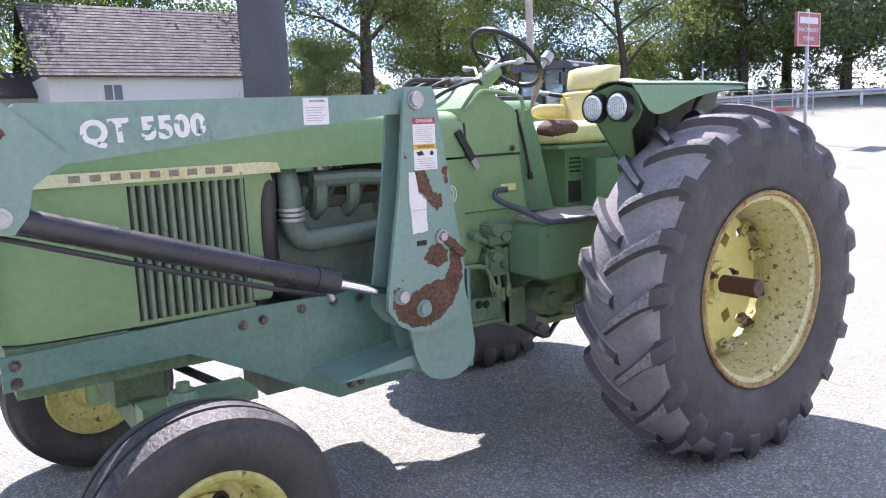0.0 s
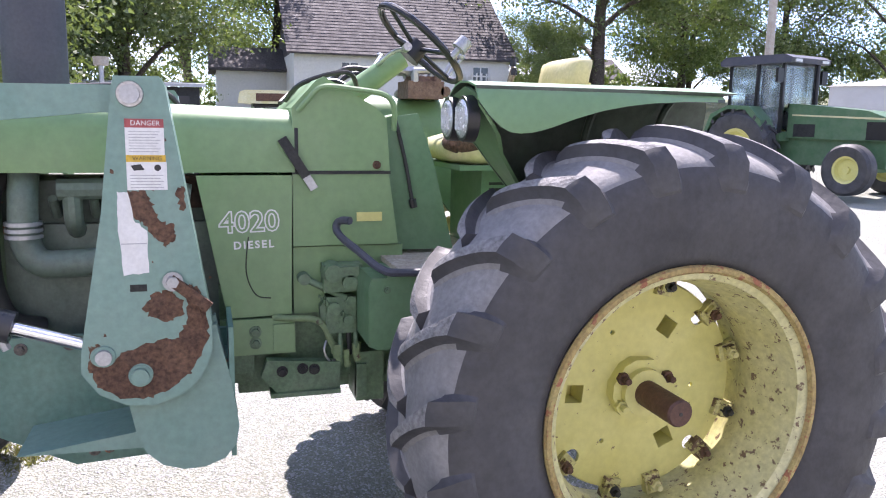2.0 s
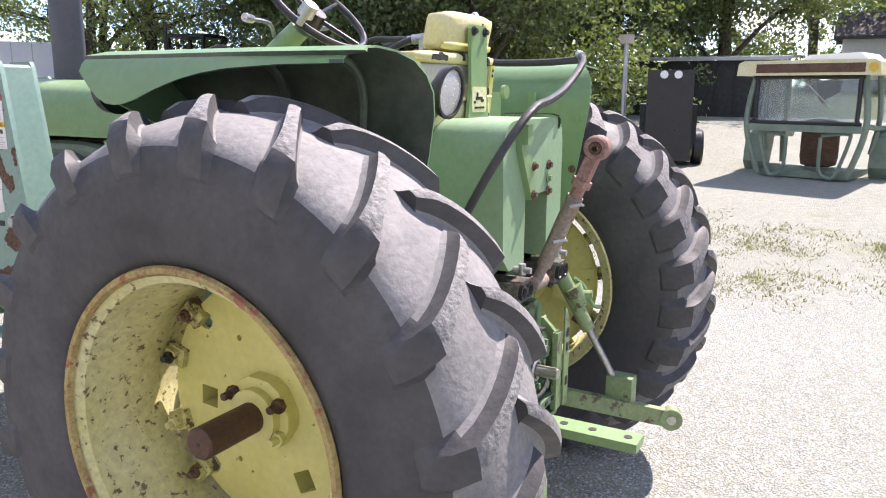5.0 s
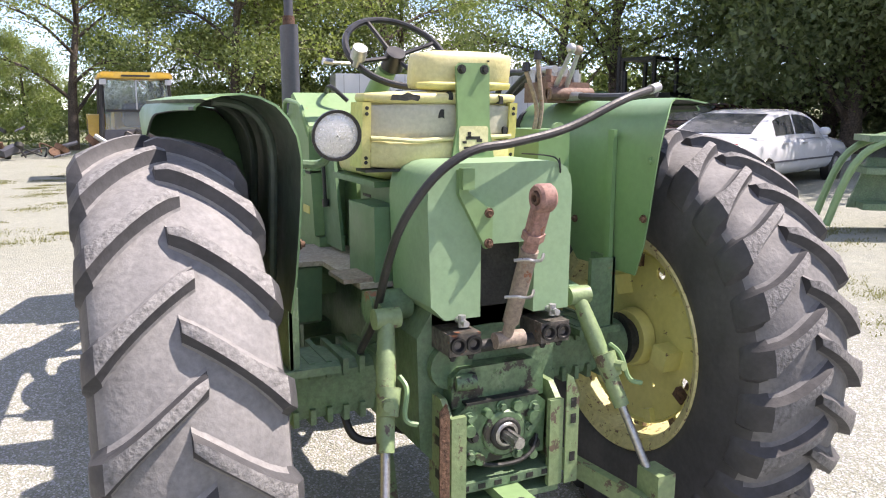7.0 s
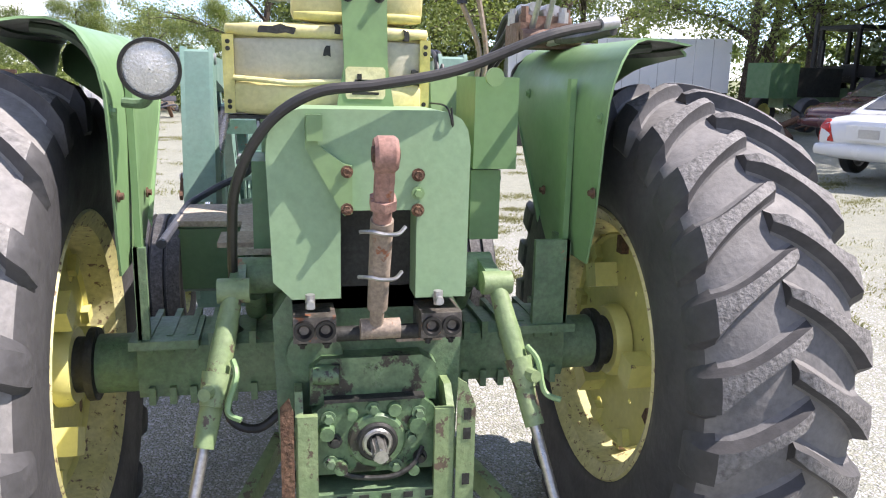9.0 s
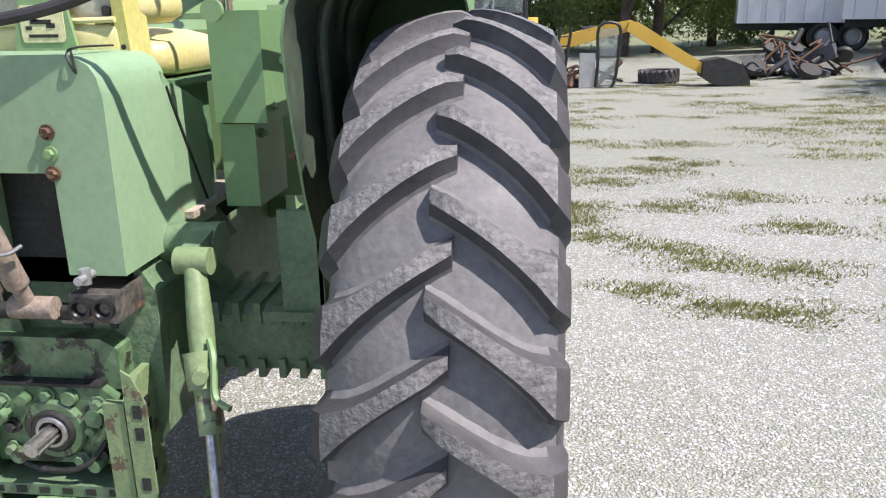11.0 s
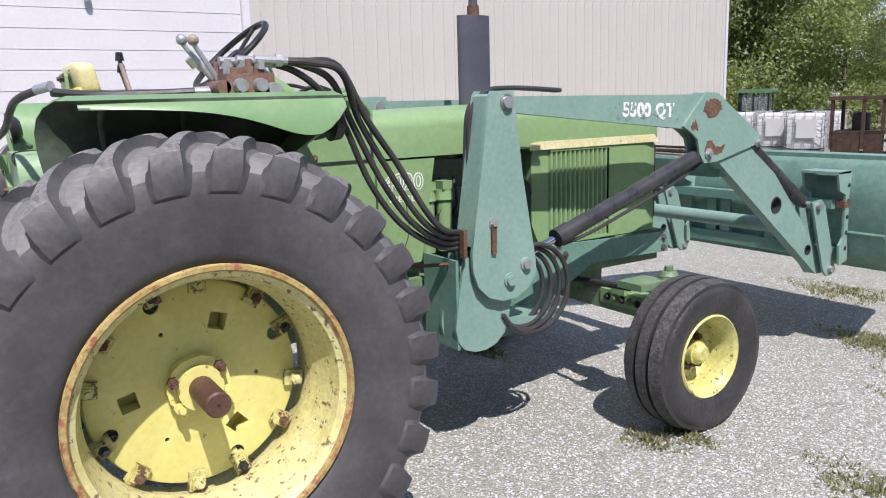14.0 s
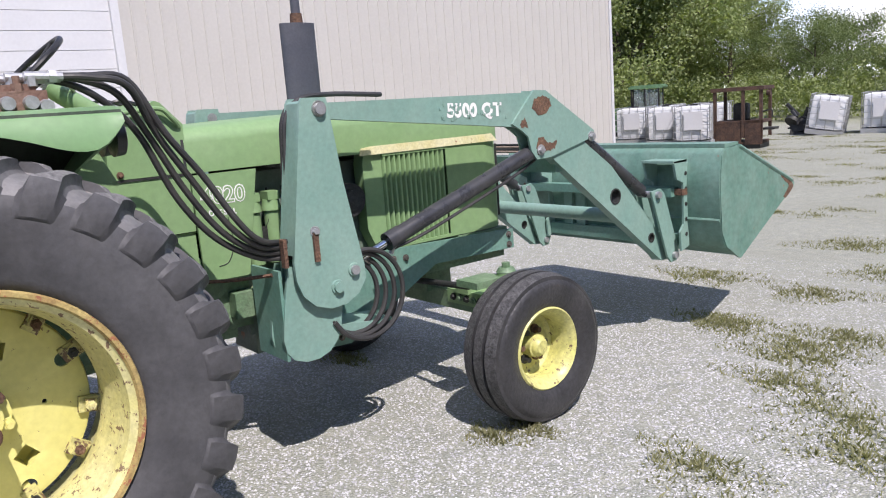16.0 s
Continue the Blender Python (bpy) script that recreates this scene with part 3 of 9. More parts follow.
def rear_wheel(s, turn):
    c = Vector((s * RX, 0, RC))
    prof = [(x, tyre_radius(x)) for x in (-0.18, -0.14, -0.1, -0.05, 0, 0.05, 0.1, 0.14, 0.18)]
    prof += [(0.202, 0.715), (0.213, 0.68), (0.219, 0.64), (0.218, 0.59), (0.214, 0.53), (0.206, 0.48), (0.194, 0.445), (0.15, 0.43), (-0.15, 0.43),
             (-0.194, 0.445), (-0.206, 0.48), (-0.214, 0.53), (-0.218, 0.59), (-0.219, 0.64), (-0.213, 0.68), (-0.202, 0.715)]
    bm = lathe(prof, c, 96, True, 1)
    for f in bm.faces:
        m = f.calc_center_median() - c
        f.material_index = 1 if math.hypot(m.y, m.z) > 0.70 else 0
    tyre = part("rear_tyre", bm, [RUBBER, TREAD if s > 0 else TREAD_L], tractor, "black tractor tyre with worn chevron lugs" if s > 0 else "black tractor tyre with dust-paled chevron lugs", 60)
    for side in (1, -1):
        for k in range(LUG_COUNT[s]):
            ob = new("lug", LUGS[s, side])
            ob.parent = tyre
            a = LUG_PHASE[s] + 0.165 + (k + (0.5 if side != s else 0)) * 2 * math.pi / LUG_COUNT[s]
            ob.matrix_basis = Matrix.Translation(c) @ Matrix.Rotation(-a, 4, "X")
    for k in range(14):
        a = (0.6 if k < 7 else 3.6) + 0.058 * (k % 7) + turn
        bm = bmesh.new()
        add_box(bm, *sorted((s * 0.212, s * 0.2165)), -0.008 - 0.004 * (k % 2), 0.008, 0.578, 0.604, Matrix.Translation(c) @ Matrix.Rotation(a, 4, "X"))
        part("raised_mark", bevelled(bm, 0.002), RUBBER, tyre)
    # rim: barrel and lips
    out = [(-0.20, 0.438), (-0.19, 0.448), (-0.175, 0.438), (-0.165, 0.409), (-0.10, 0.403), (-0.03, 0.380), (0.03, 0.380), (0.10, 0.403), (0.165, 0.409),
           (0.180, 0.435), (0.198, 0.445), (0.205, 0.435), (0.192, 0.424), (0.178, 0.400), (0.10, 0.390), (0.035, 0.368), (-0.035, 0.368), (-0.10, 0.390), (-0.175, 0.397), (-0.19, 0.424)]
    rim = part("rear_rim", lathe(out, c, 72, True, s), RIM, tractor, "pale yellow steel rim with rust specks", 40)
    lip = lathe([(0.198, 0.445), (0.209, 0.440), (0.209, 0.427), (0.196, 0.420)], c, 72, True, s)
    part("rim_lip", lip, RUSTY_LIP, rim, "rust-edged rim lip", 40)
    # disc, set in from the outer lip
    dx = -0.088
    disc = lathe([(dx - 0.006, 0.002), (dx - 0.006, 0.338), (dx - 0.02, 0.345), (dx - 0.014, 0.352), (dx + 0.004, 0.346), (dx + 0.008, 0.336), (dx + 0.008, 0.002)], c, 60, True, s)
    cut = bmesh.new()
    x0, x1 = c.x + s * (dx - 0.05), c.x + s * (dx + 0.05)
    for deg, r, rad in [(h + 90 * k, 0.302, 0.025) for k in range(4) for h in (HOLES[s][1],)] + [(HOLES[s][2] + 120 * k, 0.205, 0.008) for k in range(3)]:
        b = radians(deg)
        add_cyl(cut, (x0, s * r * math.cos(b), RC + r * math.sin(b)), (x1, s * r * math.cos(b), RC + r * math.sin(b)), rad, seg=16)
    for k in range(3):
        b = radians(HOLES[s][0] + 120 * k)
        m = Matrix.Translation((0, s * 0.215 * math.cos(b), RC + 0.215 * math.sin(b))) @ Matrix.Rotation(s * b + 0.12, 4, "X")
        add_box(cut, min(x0, x1), max(x0, x1), -0.029, 0.029, -0.029, 0.029, m)
    disc_ob = part("wheel_disc", pierced(disc, cut, "wheel_disc"), YELLOW, tractor, "yellow cast wheel disc with holes", 30)
    # cast pockets behind the square holes
    for k in range(3):
        b = radians(HOLES[s][0] + 120 * k)
        m = Matrix.Translation((c.x, s * 0.215 * math.cos(b), RC + 0.215 * math.sin(b))) @ Matrix.Rotation(s * b + 0.12, 4, "X")
        bm = bmesh.new()
        xa, xb = sorted((s * (dx - 0.075), s * (dx - 0.002)))
        for u in (-1, 1):
            add_box(bm, xa, xb, *sorted((u * 0.031, u * 0.039)), -0.039, 0.039, m)
            add_box(bm, xa, xb, -0.031, 0.031, *sorted((u * 0.031, u * 0.039)), m)
        xa, xb = sorted((s * (dx - 0.083), s * (dx - 0.075)))
        add_box(bm, xa, xb, -0.039, 0.039, -0.039, 0.039, m)
        part("disc_pocket", bm, YELLOW, disc_ob, "yellow cast pocket", 0)
    # clamps between disc and rim
    for k in range(12):
        a = turn + 0.2 + k * 2 * math.pi / 12 + (0.04 if k % 2 else -0.03)
        rot = Matrix.Translation(c) @ Matrix.Rotation(a, 4, "X")
        bm = bmesh.new()
        xa, xb = sorted((s * (dx - 0.004), s * (dx + 0.028)))
        add_box(bm, xa, xb, -0.027, 0.027, 0.305, 0.372, rot)
        xa, xb = sorted((s * (dx + 0.020), s * (dx + 0.046)))
        add_box(bm, xa, xb, -0.021, 0.021, 0.322, 0.358, rot)
        part("clamp", bevelled(bm, 0.007), CLAMP, disc_ob)
        p = rot @ Vector((s * (dx + 0.040), 0, 0.338))
        bm = bmesh.new()
        add_cyl(bm, p - Vector((s * 0.02, 0, 0)), p + Vector((s * 0.032, 0, 0)), 0.010, seg=8)
        add_cyl(bm, p - Vector((s * 0.006, 0, 0)), p + Vector((s * 0.016, 0, 0)), 0.018, seg=6)
        part("clamp_bolt", bm, (DARK, RUST, RIM)[k % 3], disc_ob)
    # hub casting, bolts and shaft
    bm = bmesh.new()
    pts = []
    for k in range(6):
        a = turn + k * math.pi / 3
        for d in (-0.2, 0.2):
            pts.append((0.104 * math.cos(a + d), RC + 0.104 * math.sin(a + d)))
    add_prism(bm, pts, "x", c.x + s * (dx + 0.004), c.x + s * (dx + 0.05))
    add_cyl(bm, (c.x + s * dx, 0, RC), (c.x + s * (dx + 0.075), 0, RC), 0.075, seg=24)
    hub = part("wheel_hub", bevelled(bm, 0.008), YELLOW, tractor, "yellow cast wheel hub")
    for k in range(6):
        a = turn + 0.5 + k * math.pi / 3
        if k in (1, 4):
            continue
        p = Vector((c.x + s * (dx + 0.05), 0.09 * math.cos(a), RC + 0.09 * math.sin(a)))
        bm = bmesh.new()
        add_cyl(bm, p, p + Vector((s * 0.018, 0, 0)), 0.020, seg=6)
        add_cyl(bm, p + Vector((s * 0.018, 0, 0)), p + Vector((s * 0.045, 0, 0)), 0.011, seg=8)
        part("hub_bolt", bm, YELLOW if k % 2 else RUST, hub)
    bm = bmesh.new()
    add_cyl(bm, (s * 0.3, 0, RC), (s * 1.114, 0, RC), 0.0415, seg=28)
    add_cyl(bm, (s * 1.114, 0, RC), (s * 1.120, 0, RC), 0.0415, 0.036, seg=28)
    ax = part("axle_shaft", bm, SHAFT, tractor, "brown rusty axle shaft")
    part("centre_mark", cyl((s * 1.119, 0, RC), (s * 1.1215, 0, RC), 0.006, seg=10), DARK, ax)
    # inner hub flange
    bm = bmesh.new()
    add_lathe(bm, [(-0.150, 0.06), (-0.150, 0.108), (-0.130, 0.118), (-0.102, 0.118), (-0.102, 0.06)], c, 28, True, s)
    part("inner_hub", bm, YELLOW, tractor, smooth=30)
    for k in range(9):
        a = k * 2 * math.pi / 9
        bm = bmesh.new()
        add_box(bm, *sorted((s * (dx - 0.03), s * (dx - 0.004))), -0.02, 0.02, 0.29, 0.345, Matrix.Translation(c) @ Matrix.Rotation(a, 4, "X"))
        part("wheel_lug_pad", bevelled(bm, 0.008), YELLOW if k % 3 else RUST, disc_ob)


rear_wheel(-1, 0.06)
rear_wheel(1, 0.20)


def front_wheel(s):
    c = Vector((s * 0.905, 2.45, 0.385))
    out = []
    ribs = ((-0.120, -0.046), (-0.034, 0.034), (0.046, 0.120))
    for a, b in ribs:
        ra, rb = 0.387 - 1.1 * a * a, 0.387 - 1.1 * b * b
        out += [(a, ra - 0.018), (a + 0.004, ra), (b - 0.004, rb), (b, rb - 0.018)]
    prof = out + [(0.130, 0.340), (0.136, 0.32), (0.134, 0.28), (0.120, 0.235), (0.100, 0.205), (0.07, 0.195), (-0.07, 0.195), (-0.100, 0.205), (-0.120, 0.235), (-0.134, 0.28), (-0.136, 0.32), (-0.130, 0.340)]
    bm = lathe(prof, c, 64, True, 1)
    for f in bm.faces:
        m = f.calc_center_median() - c
        f.material_index = 1 if abs(math.hypot(m.y, m.z) - 0.387 + 1.1 * m.x ** 2) < 0.006 else 0
    part("front_tyre", bm, [RUBBER_F, RIBTOP], tractor, "black ribbed front tyre", 24)
    rim = [(-0.115, 0.205), (-0.108, 0.215), (-0.095, 0.20), (-0.03, 0.175), (0.05, 0.175), (0.088, 0.198), (0.104, 0.216), (0.114, 0.206), (0.100, 0.188), (0.06, 0.166), (-0.03, 0.164), (-0.05, 0.14), (-0.055, 0.06), (-0.07, 0.06), (-0.065, 0.15), (-0.09, 0.19)]
    part("front_rim", lathe(rim, c, 48, True, s), RIM_F, tractor, "yellow dished front rim with rust chips", 35)
    hub = [(-0.16, 0.002), (-0.16, 0.07), (-0.052, 0.098), (-0.036, 0.096), (-0.030, 0.062), (0.0, 0.056), (0.018, 0.055), (0.022, 0.060), (0.034, 0.060), (0.038, 0.052), (0.058, 0.045), (0.068, 0.034), (0.070, 0.002)]
    h = part("front_hub", lathe(hub, c, 24, True, s), RIM_F, tractor, "yellow front hub", 30)
    for k in range(6):
        a = k * math.pi / 3
        bolt("hub_nut", c + Vector((s * -0.034, 0.082 * math.cos(a), 0.082 * math.sin(a))), (s, 0, 0), h, RUST if k % 2 else DARK, 0.017, 0.045)


front_wheel(-1)
front_wheel(1)

# front axle with spindles and steering
bm = bmesh.new()
add_box(bm, -0.62, 0.62, 2.40, 2.50, 0.50, 0.60)
add_box(bm, -0.16, 0.16, 2.36, 2.54, 0.58, 0.72)
part("front_axle", bevelled(bm, 0.012), GREEN_DK, tractor, "greasy green front axle beam")
for s in (-1, 1):
    bm = bmesh.new()
    add_box(bm, *sorted((s * 0.30, s * 0.66)), 2.395, 2.505, 0.535, 0.615)
    knee = part("axle_extension", bevelled(bm, 0.010), GREEN, tractor, "pale green bolted axle extension")
    for k in range(5):
        bolt("axle_bolt", (s * (0.36 + 0.055 * k), 2.392, 0.575), (0, -1, 0), knee, GREEN_DK if k % 2 else DARK, 0.014, 0.02)
    part("axle_clamp", box(*sorted((s * 0.40, s * 0.50)), 2.375, 2.525, 0.605, 0.66, 0.012), GREEN, knee)
    bm = bmesh.new()
    add_tube(bm, smooth_line([(s * 0.58, 2.45, 0.565), (s * 0.65, 2.45, 0.59), (s * 0.70, 2.45, 0.66), (s * 0.735, 2.45, 0.72)]), [0.055] * 19, 14)
    add_cyl(bm, (s * 0.735, 2.45, 0.34), (s * 0.735, 2.45, 0.755), 0.048, 0.050, seg=18)
    add_cyl(bm, (s * 0.735, 2.45, 0.385), (s * 0.86, 2.45, 0.385), 0.036, seg=14)
    cast = part("axle_knee", bm, GREEN, tractor, "pale green spindle knee casting", 45)
    bm = bmesh.new()
    add_cyl(bm, (s * 0.735, 2.45, 0.752), (s * 0.735, 2.45, 0.775), 0.052, 0.040, seg=18)
    add_cyl(bm, (s * 0.735, 2.45, 0.775), (s * 0.735, 2.45, 0.80), 0.022, seg=6)
    part("spindle_nut", bm, GREEN_DK, cast)
    bm = bmesh.new()
    add_box(bm, *sorted((s * 0.60, s * 0.76)), 2.22, 2.42, 0.70, 0.735)
    part("steering_arm", bevelled(bm, 0.008), GREEN_DK, tractor)
    part("tie_rod", cyl((s * 0.66, 2.25, 0.70), (s * 0.06, 2.28, 0.66), 0.017, seg=10), DARK, tractor, "dark steel tie rod")

# frame rails, engine, transmission
for s in (-1, 1):
    part("frame_rail", box(*sorted((s * 0.20, s * 0.29)), 1.15, 2.86, 0.72, 0.84, 0.006), GREEN_DK, tractor, "green cast side frame rail")
bm = bmesh.new()
add_box(bm, -0.19, 0.19, 1.25, 2.00, 0.60, 1.24)
add_box(bm, -0.15, 0.15, 1.30, 1.98, 1.24, 1.38)
add_box(bm, -0.13, 0.13, 1.30, 1.95, 0.48, 0.62)
part("engine_block", bevelled(bm, 0.015), ENGINE, tractor, "oily green diesel engine block")
bm = bmesh.new()
add_tube(bm, smooth_line([(-0.27, 1.33, 1.15), (-0.275, 1.50, 1.135), (-0.275, 1.70, 1.125), (-0.27, 1.80, 1.13), (-0.265, 1.84, 1.20), (-0.26, 1.84, 1.32), (-0.22, 1.84, 1.42)]), 0.045, 14)
part("air_pipe", bm, ENGINE, tractor, "green intake air pipe")
for z in (1.215, 1.235, 1.255):
    part("pipe_clamp", lathe([(-0.006, 0.045), (-0.006, 0.055), (0.006, 0.055), (0.006, 0.045)], (0, 0, 0), 24), GALV, tractor).matrix_basis = Matrix.Translation((-0.264, 1.842, z)) @ Matrix.Rotation(radians(90), 4, "Y")
bm = bmesh.new()
for y in (1.40, 1.55, 1.70):
    add_tube(bm, smooth_line([(-0.18, y, 1.22), (-0.24, y, 1.26), (-0.25, y, 1.34)]), 0.03, 10)
add_tube(bm, smooth_line([(-0.25, 1.34, 1.34), (-0.25, 1.5, 1.36), (-0.25, 1.74, 1.36)]), 0.035, 10)
part("manifold", bm, ENGINE, tractor, "grey-green intake manifold")
bm = bmesh.new()
add_cyl(bm, (0.20, 1.82, 1.19), (0.30, 1.82, 1.19), 0.085, seg=22)
add_cyl(bm, (0.30, 1.82, 1.19), (0.315, 1.82, 1.19), 0.05, seg=18)
part("alternator", bevelled(bm, 0.008), DARK, tractor, "dark round alternator")
for k, y in enumerate((1.30, 1.40)):
    bm = bmesh.new()
    add_cyl(bm, (0.25, y, 0.95), (0.25, y, 1.20), 0.038, seg=16)
    add_cyl(bm, (0.25, y, 1.20), (0.25, y, 1.25), 0.048, 0.040, seg=16)
    add_box(bm, 0.21, 0.29, y - 0.03, y + 0.03, 1.25, 1.29)
    part("fuel_filter", bevelled(bm, 0.005), GREEN, tractor, "green fuel filter bowl")
bm = bmesh.new()
add_box(bm, 0.19, 0.26, 1.32, 1.62, 0.98, 1.12)
for y in (1.36, 1.44, 1.52, 1.60):
    add_tube(bm, smooth_line([(0.24, y, 1.10), (0.27, y + 0.02, 1.18), (0.2, y + 0.05, 1.30)]), 0.006, 6)
part("injection_pump", bm, DARK, tractor, "dark injection pump and lines")
part("radiator_hose", tube([(-0.20, 1.90, 1.40), (-0.255, 1.93, 1.36), (-0.27, 1.945, 1.22), (-0.265, 1.94, 1.05), (-0.25, 1.90, 0.94), (-0.20, 1.82, 0.90)], 0.036, 12), HOSE, tractor, "thick black radiator hose")
for y in (1.36, 1.50, 1.64, 1.76):
    part("injector", cyl((-0.17, y, 1.27), (-0.235, y, 1.33), 0.018, 0.014, 10), ENGINE, tractor)
part("heat_shield", box(-0.205, -0.19, 1.30, 1.62, 1.29, 1.40, 0.006), RUST_DK, tractor, "dull brown exhaust casting")
part("fan_shroud", box(-0.25, 0.25, 2.00, 2.06, 0.88, 1.42, 0.01), BLACK, tractor, "black radiator fan shroud")
for s in (-1, 1):
    bm = bmesh.new()
    pts = [(1.915, 1.36), (1.925, 1.41), (2.03, 1.41), (2.03, 0.92), (1.96, 0.92), (1.915, 1.02)]
    add_prism(bm, pts, "x", s * 0.20, s * 0.285)
    part("screen_post", bevelled(bm, 0.03), GREEN, tractor, "rounded green grille post")

# transmission and clutch housing
bm = bmesh.new()
add_box(bm, -0.21, 0.21, -0.02, 1.26, 0.66, 1.02)
add_box(bm, -0.15, 0.15, 0.2, 1.20, 0.60, 0.68)
part("transmission_case", bevelled(bm, 0.02), GREEN_DK, tractor, "oily green transmission case")
bm = bmesh.new()
add_prism(bm, [(-0.24, 0.62), (-0.15, 0.52), (0.15, 0.52), (0.24, 0.62), (0.25, 0.98), (0.2, 1.06), (-0.2, 1.06), (-0.25, 0.98)], "y", -0.30, 0.22)
part("differential_case", bevelled(bm, 0.018), GREEN_DK, tractor, "green cast differential case")
for s in (-1, 1):
    bm = bmesh.new()
    add_prism(bm, [(-0.10, 0.70), (0.10, 0.70), (0.11, 0.73), (0.11, 0.85), (0.08, 0.875), (-0.08, 0.875), (-0.11, 0.85), (-0.11, 0.73)], "x", s * 0.24, s * 0.62)
    add_cyl(bm, (s * 0.60, 0, RC), (s * 0.74, 0, RC), 0.085, seg=24)
    housing = part("axle_housing", bevelled(bm, 0.008), GREEN_DK, tractor, "ribbed green rear axle housing")
    for k in range(6):
        x = s * (0.30 + k * 0.055)
        for z0, z1 in ((0.835, 0.89), (0.685, 0.735)):
            part("rib", box(*sorted((x, x + s * 0.018)), -0.125, 0.125, z0, z1, 0.003), GREEN_DK, housing)
    part("seal_ring", lathe([(-0.01, 0.045), (-0.01, 0.080), (0.05, 0.080), (0.05, 0.045)], (s * 0.765, 0, RC), 24, True, s), DARK, tractor, "black greasy seal")
    part("hub_plate", lathe([(-0.01, 0.05), (-0.01, 0.105), (0.012, 0.105), (0.012, 0.05)], (s * 0.755, 0, RC), 24), DARK, tractor)

# hood
def hood_section(y, z0, top, w):
    pts = []
    for k in range(19):
        a = math.pi * k / 18
        cx = math.cos(a)
        x = w * (abs(cx) ** 0.42) * (1 if cx >= 0 else -1)
        z = z0 + (top - z0) * (0.42 + 0.58 * math.sin(a) ** 0.62) if 0 < k < 18 else z0
        pts.append((x, y, z))
    return pts


rows = [hood_section(y, 1.415, top, w) for y, top, w in ((0.995, 1.625, 0.297), (1.3, 1.635, 0.30), (1.9, 1.648, 0.30), (2.4, 1.650, 0.297), (2.72, 1.640, 0.290), (2.84, 1.61, 0.275), (2.885, 1.55, 0.25))]
part("hood", sheet(rows, 0.005), GREEN, tractor, "faded green sheet-metal hood", 35)
part("hood_seam", sheet([[(x * 1.006, y + 0.0, 1.415 + (z - 1.415) * 1.01) for x, y, z in hood_section(yy, 1.415, 1.6255, 0.297)] for yy, y in ((0.99, 0), (1.002, 0))], 0.003), DARK, tractor)
for s in (-1, 1):
    part("hood_stripe", prism([(1.89, 1.405), (1.90, 1.442), (1.96, 1.448), (2.80, 1.448), (2.84, 1.405)], "x", *sorted((s * 0.301, s * 0.307)), 0.002), STRIPE, tractor, "worn pale yellow hood stripe")
    for k in range(9 if s < 0 else 0):
        y = 2.08 + k * 0.065
        part("stripe_mark", box(*sorted((s * 0.3065, s * 0.3085)), y, y + 0.035, 1.417, 1.440, 0), TANP, tractor)
    # side screen with vertical slats
    part("screen_frame", box(*sorted((s * 0.262, s * 0.272)), 2.03, 2.46, 0.905, 1.40, 0.002), DARK, tractor, "side grille screen")
    for k in range(13):
        y = 2.045 + k * 0.0325
        bm = bmesh.new()
        add_prism(bm, [(y - 0.0135, s * 0.27), (y - 0.011, s * 0.288), (y - 0.005, s * 0.297), (y + 0.005, s * 0.297), (y + 0.010, s * 0.288), (y + 0.0125, s * 0.272)], "z", 0.915, 1.395)
        for v in bm.verts:
            v.co = Vector((v.co.y, v.co.x, v.co.z))
        part("screen_slat", bm, GREEN if s > 0 else ENGINE_LT, tractor)
    for a, b in ((0.900, 0.916), (1.392, 1.408)):
        part("screen_edge", box(*sorted((s * 0.27, s * 0.301)), 2.03, 2.46, a, b, 0.003), GREEN, tractor)
    nose = [[(s * x, y, z) for x, y in ((0.299, 2.455), (0.299, 2.60), (0.296, 2.74), (0.280, 2.83), (0.23, 2.885), (0.12, 2.905), (0.0, 2.91))] for z in (0.90, 1.06, 1.25, 1.41)]
    part("nose_panel", sheet(nose, 0.005), GREEN, tractor, "green nose side panel", 40)
part("nose_grille", box(-0.2, 0.2, 2.90, 2.93, 0.95, 1.38, 0.01), DARK, tractor, "dark front grille")
part("front_casting", box(-0.305, 0.305, 2.50, 2.88, 0.80, 0.895, 0.02), GREEN_DK, tractor, "green front support casting")

# cowl and dash
bm = bmesh.new()
add_prism(bm, [(1.005, 1.42), (1.01, 1.63), (0.925, 1.725), (0.90, 1.735), (0.72, 1.635), (0.685, 1.60), (0.672, 1.42)], "x", -0.292, 0.292)
part("dash_cowl", bevelled(bm, 0.02), GREEN, tractor, "faded green dash cowl")
bm = bmesh.new()
add_prism(bm, [(1.01, 1.412), (1.01, 1.16), (0.64, 1.16), (0.675, 1.412)], "x", -0.288, 0.288)
part("cowl_side", bevelled(bm, 0.006), GREEN, tractor, "green cowl side sheet")
part("clutch_cover", box(-0.275, 0.275, 0.62, 1.01, 0.92, 1.155, 0.012), GREEN, tractor, "green clutch housing cover")
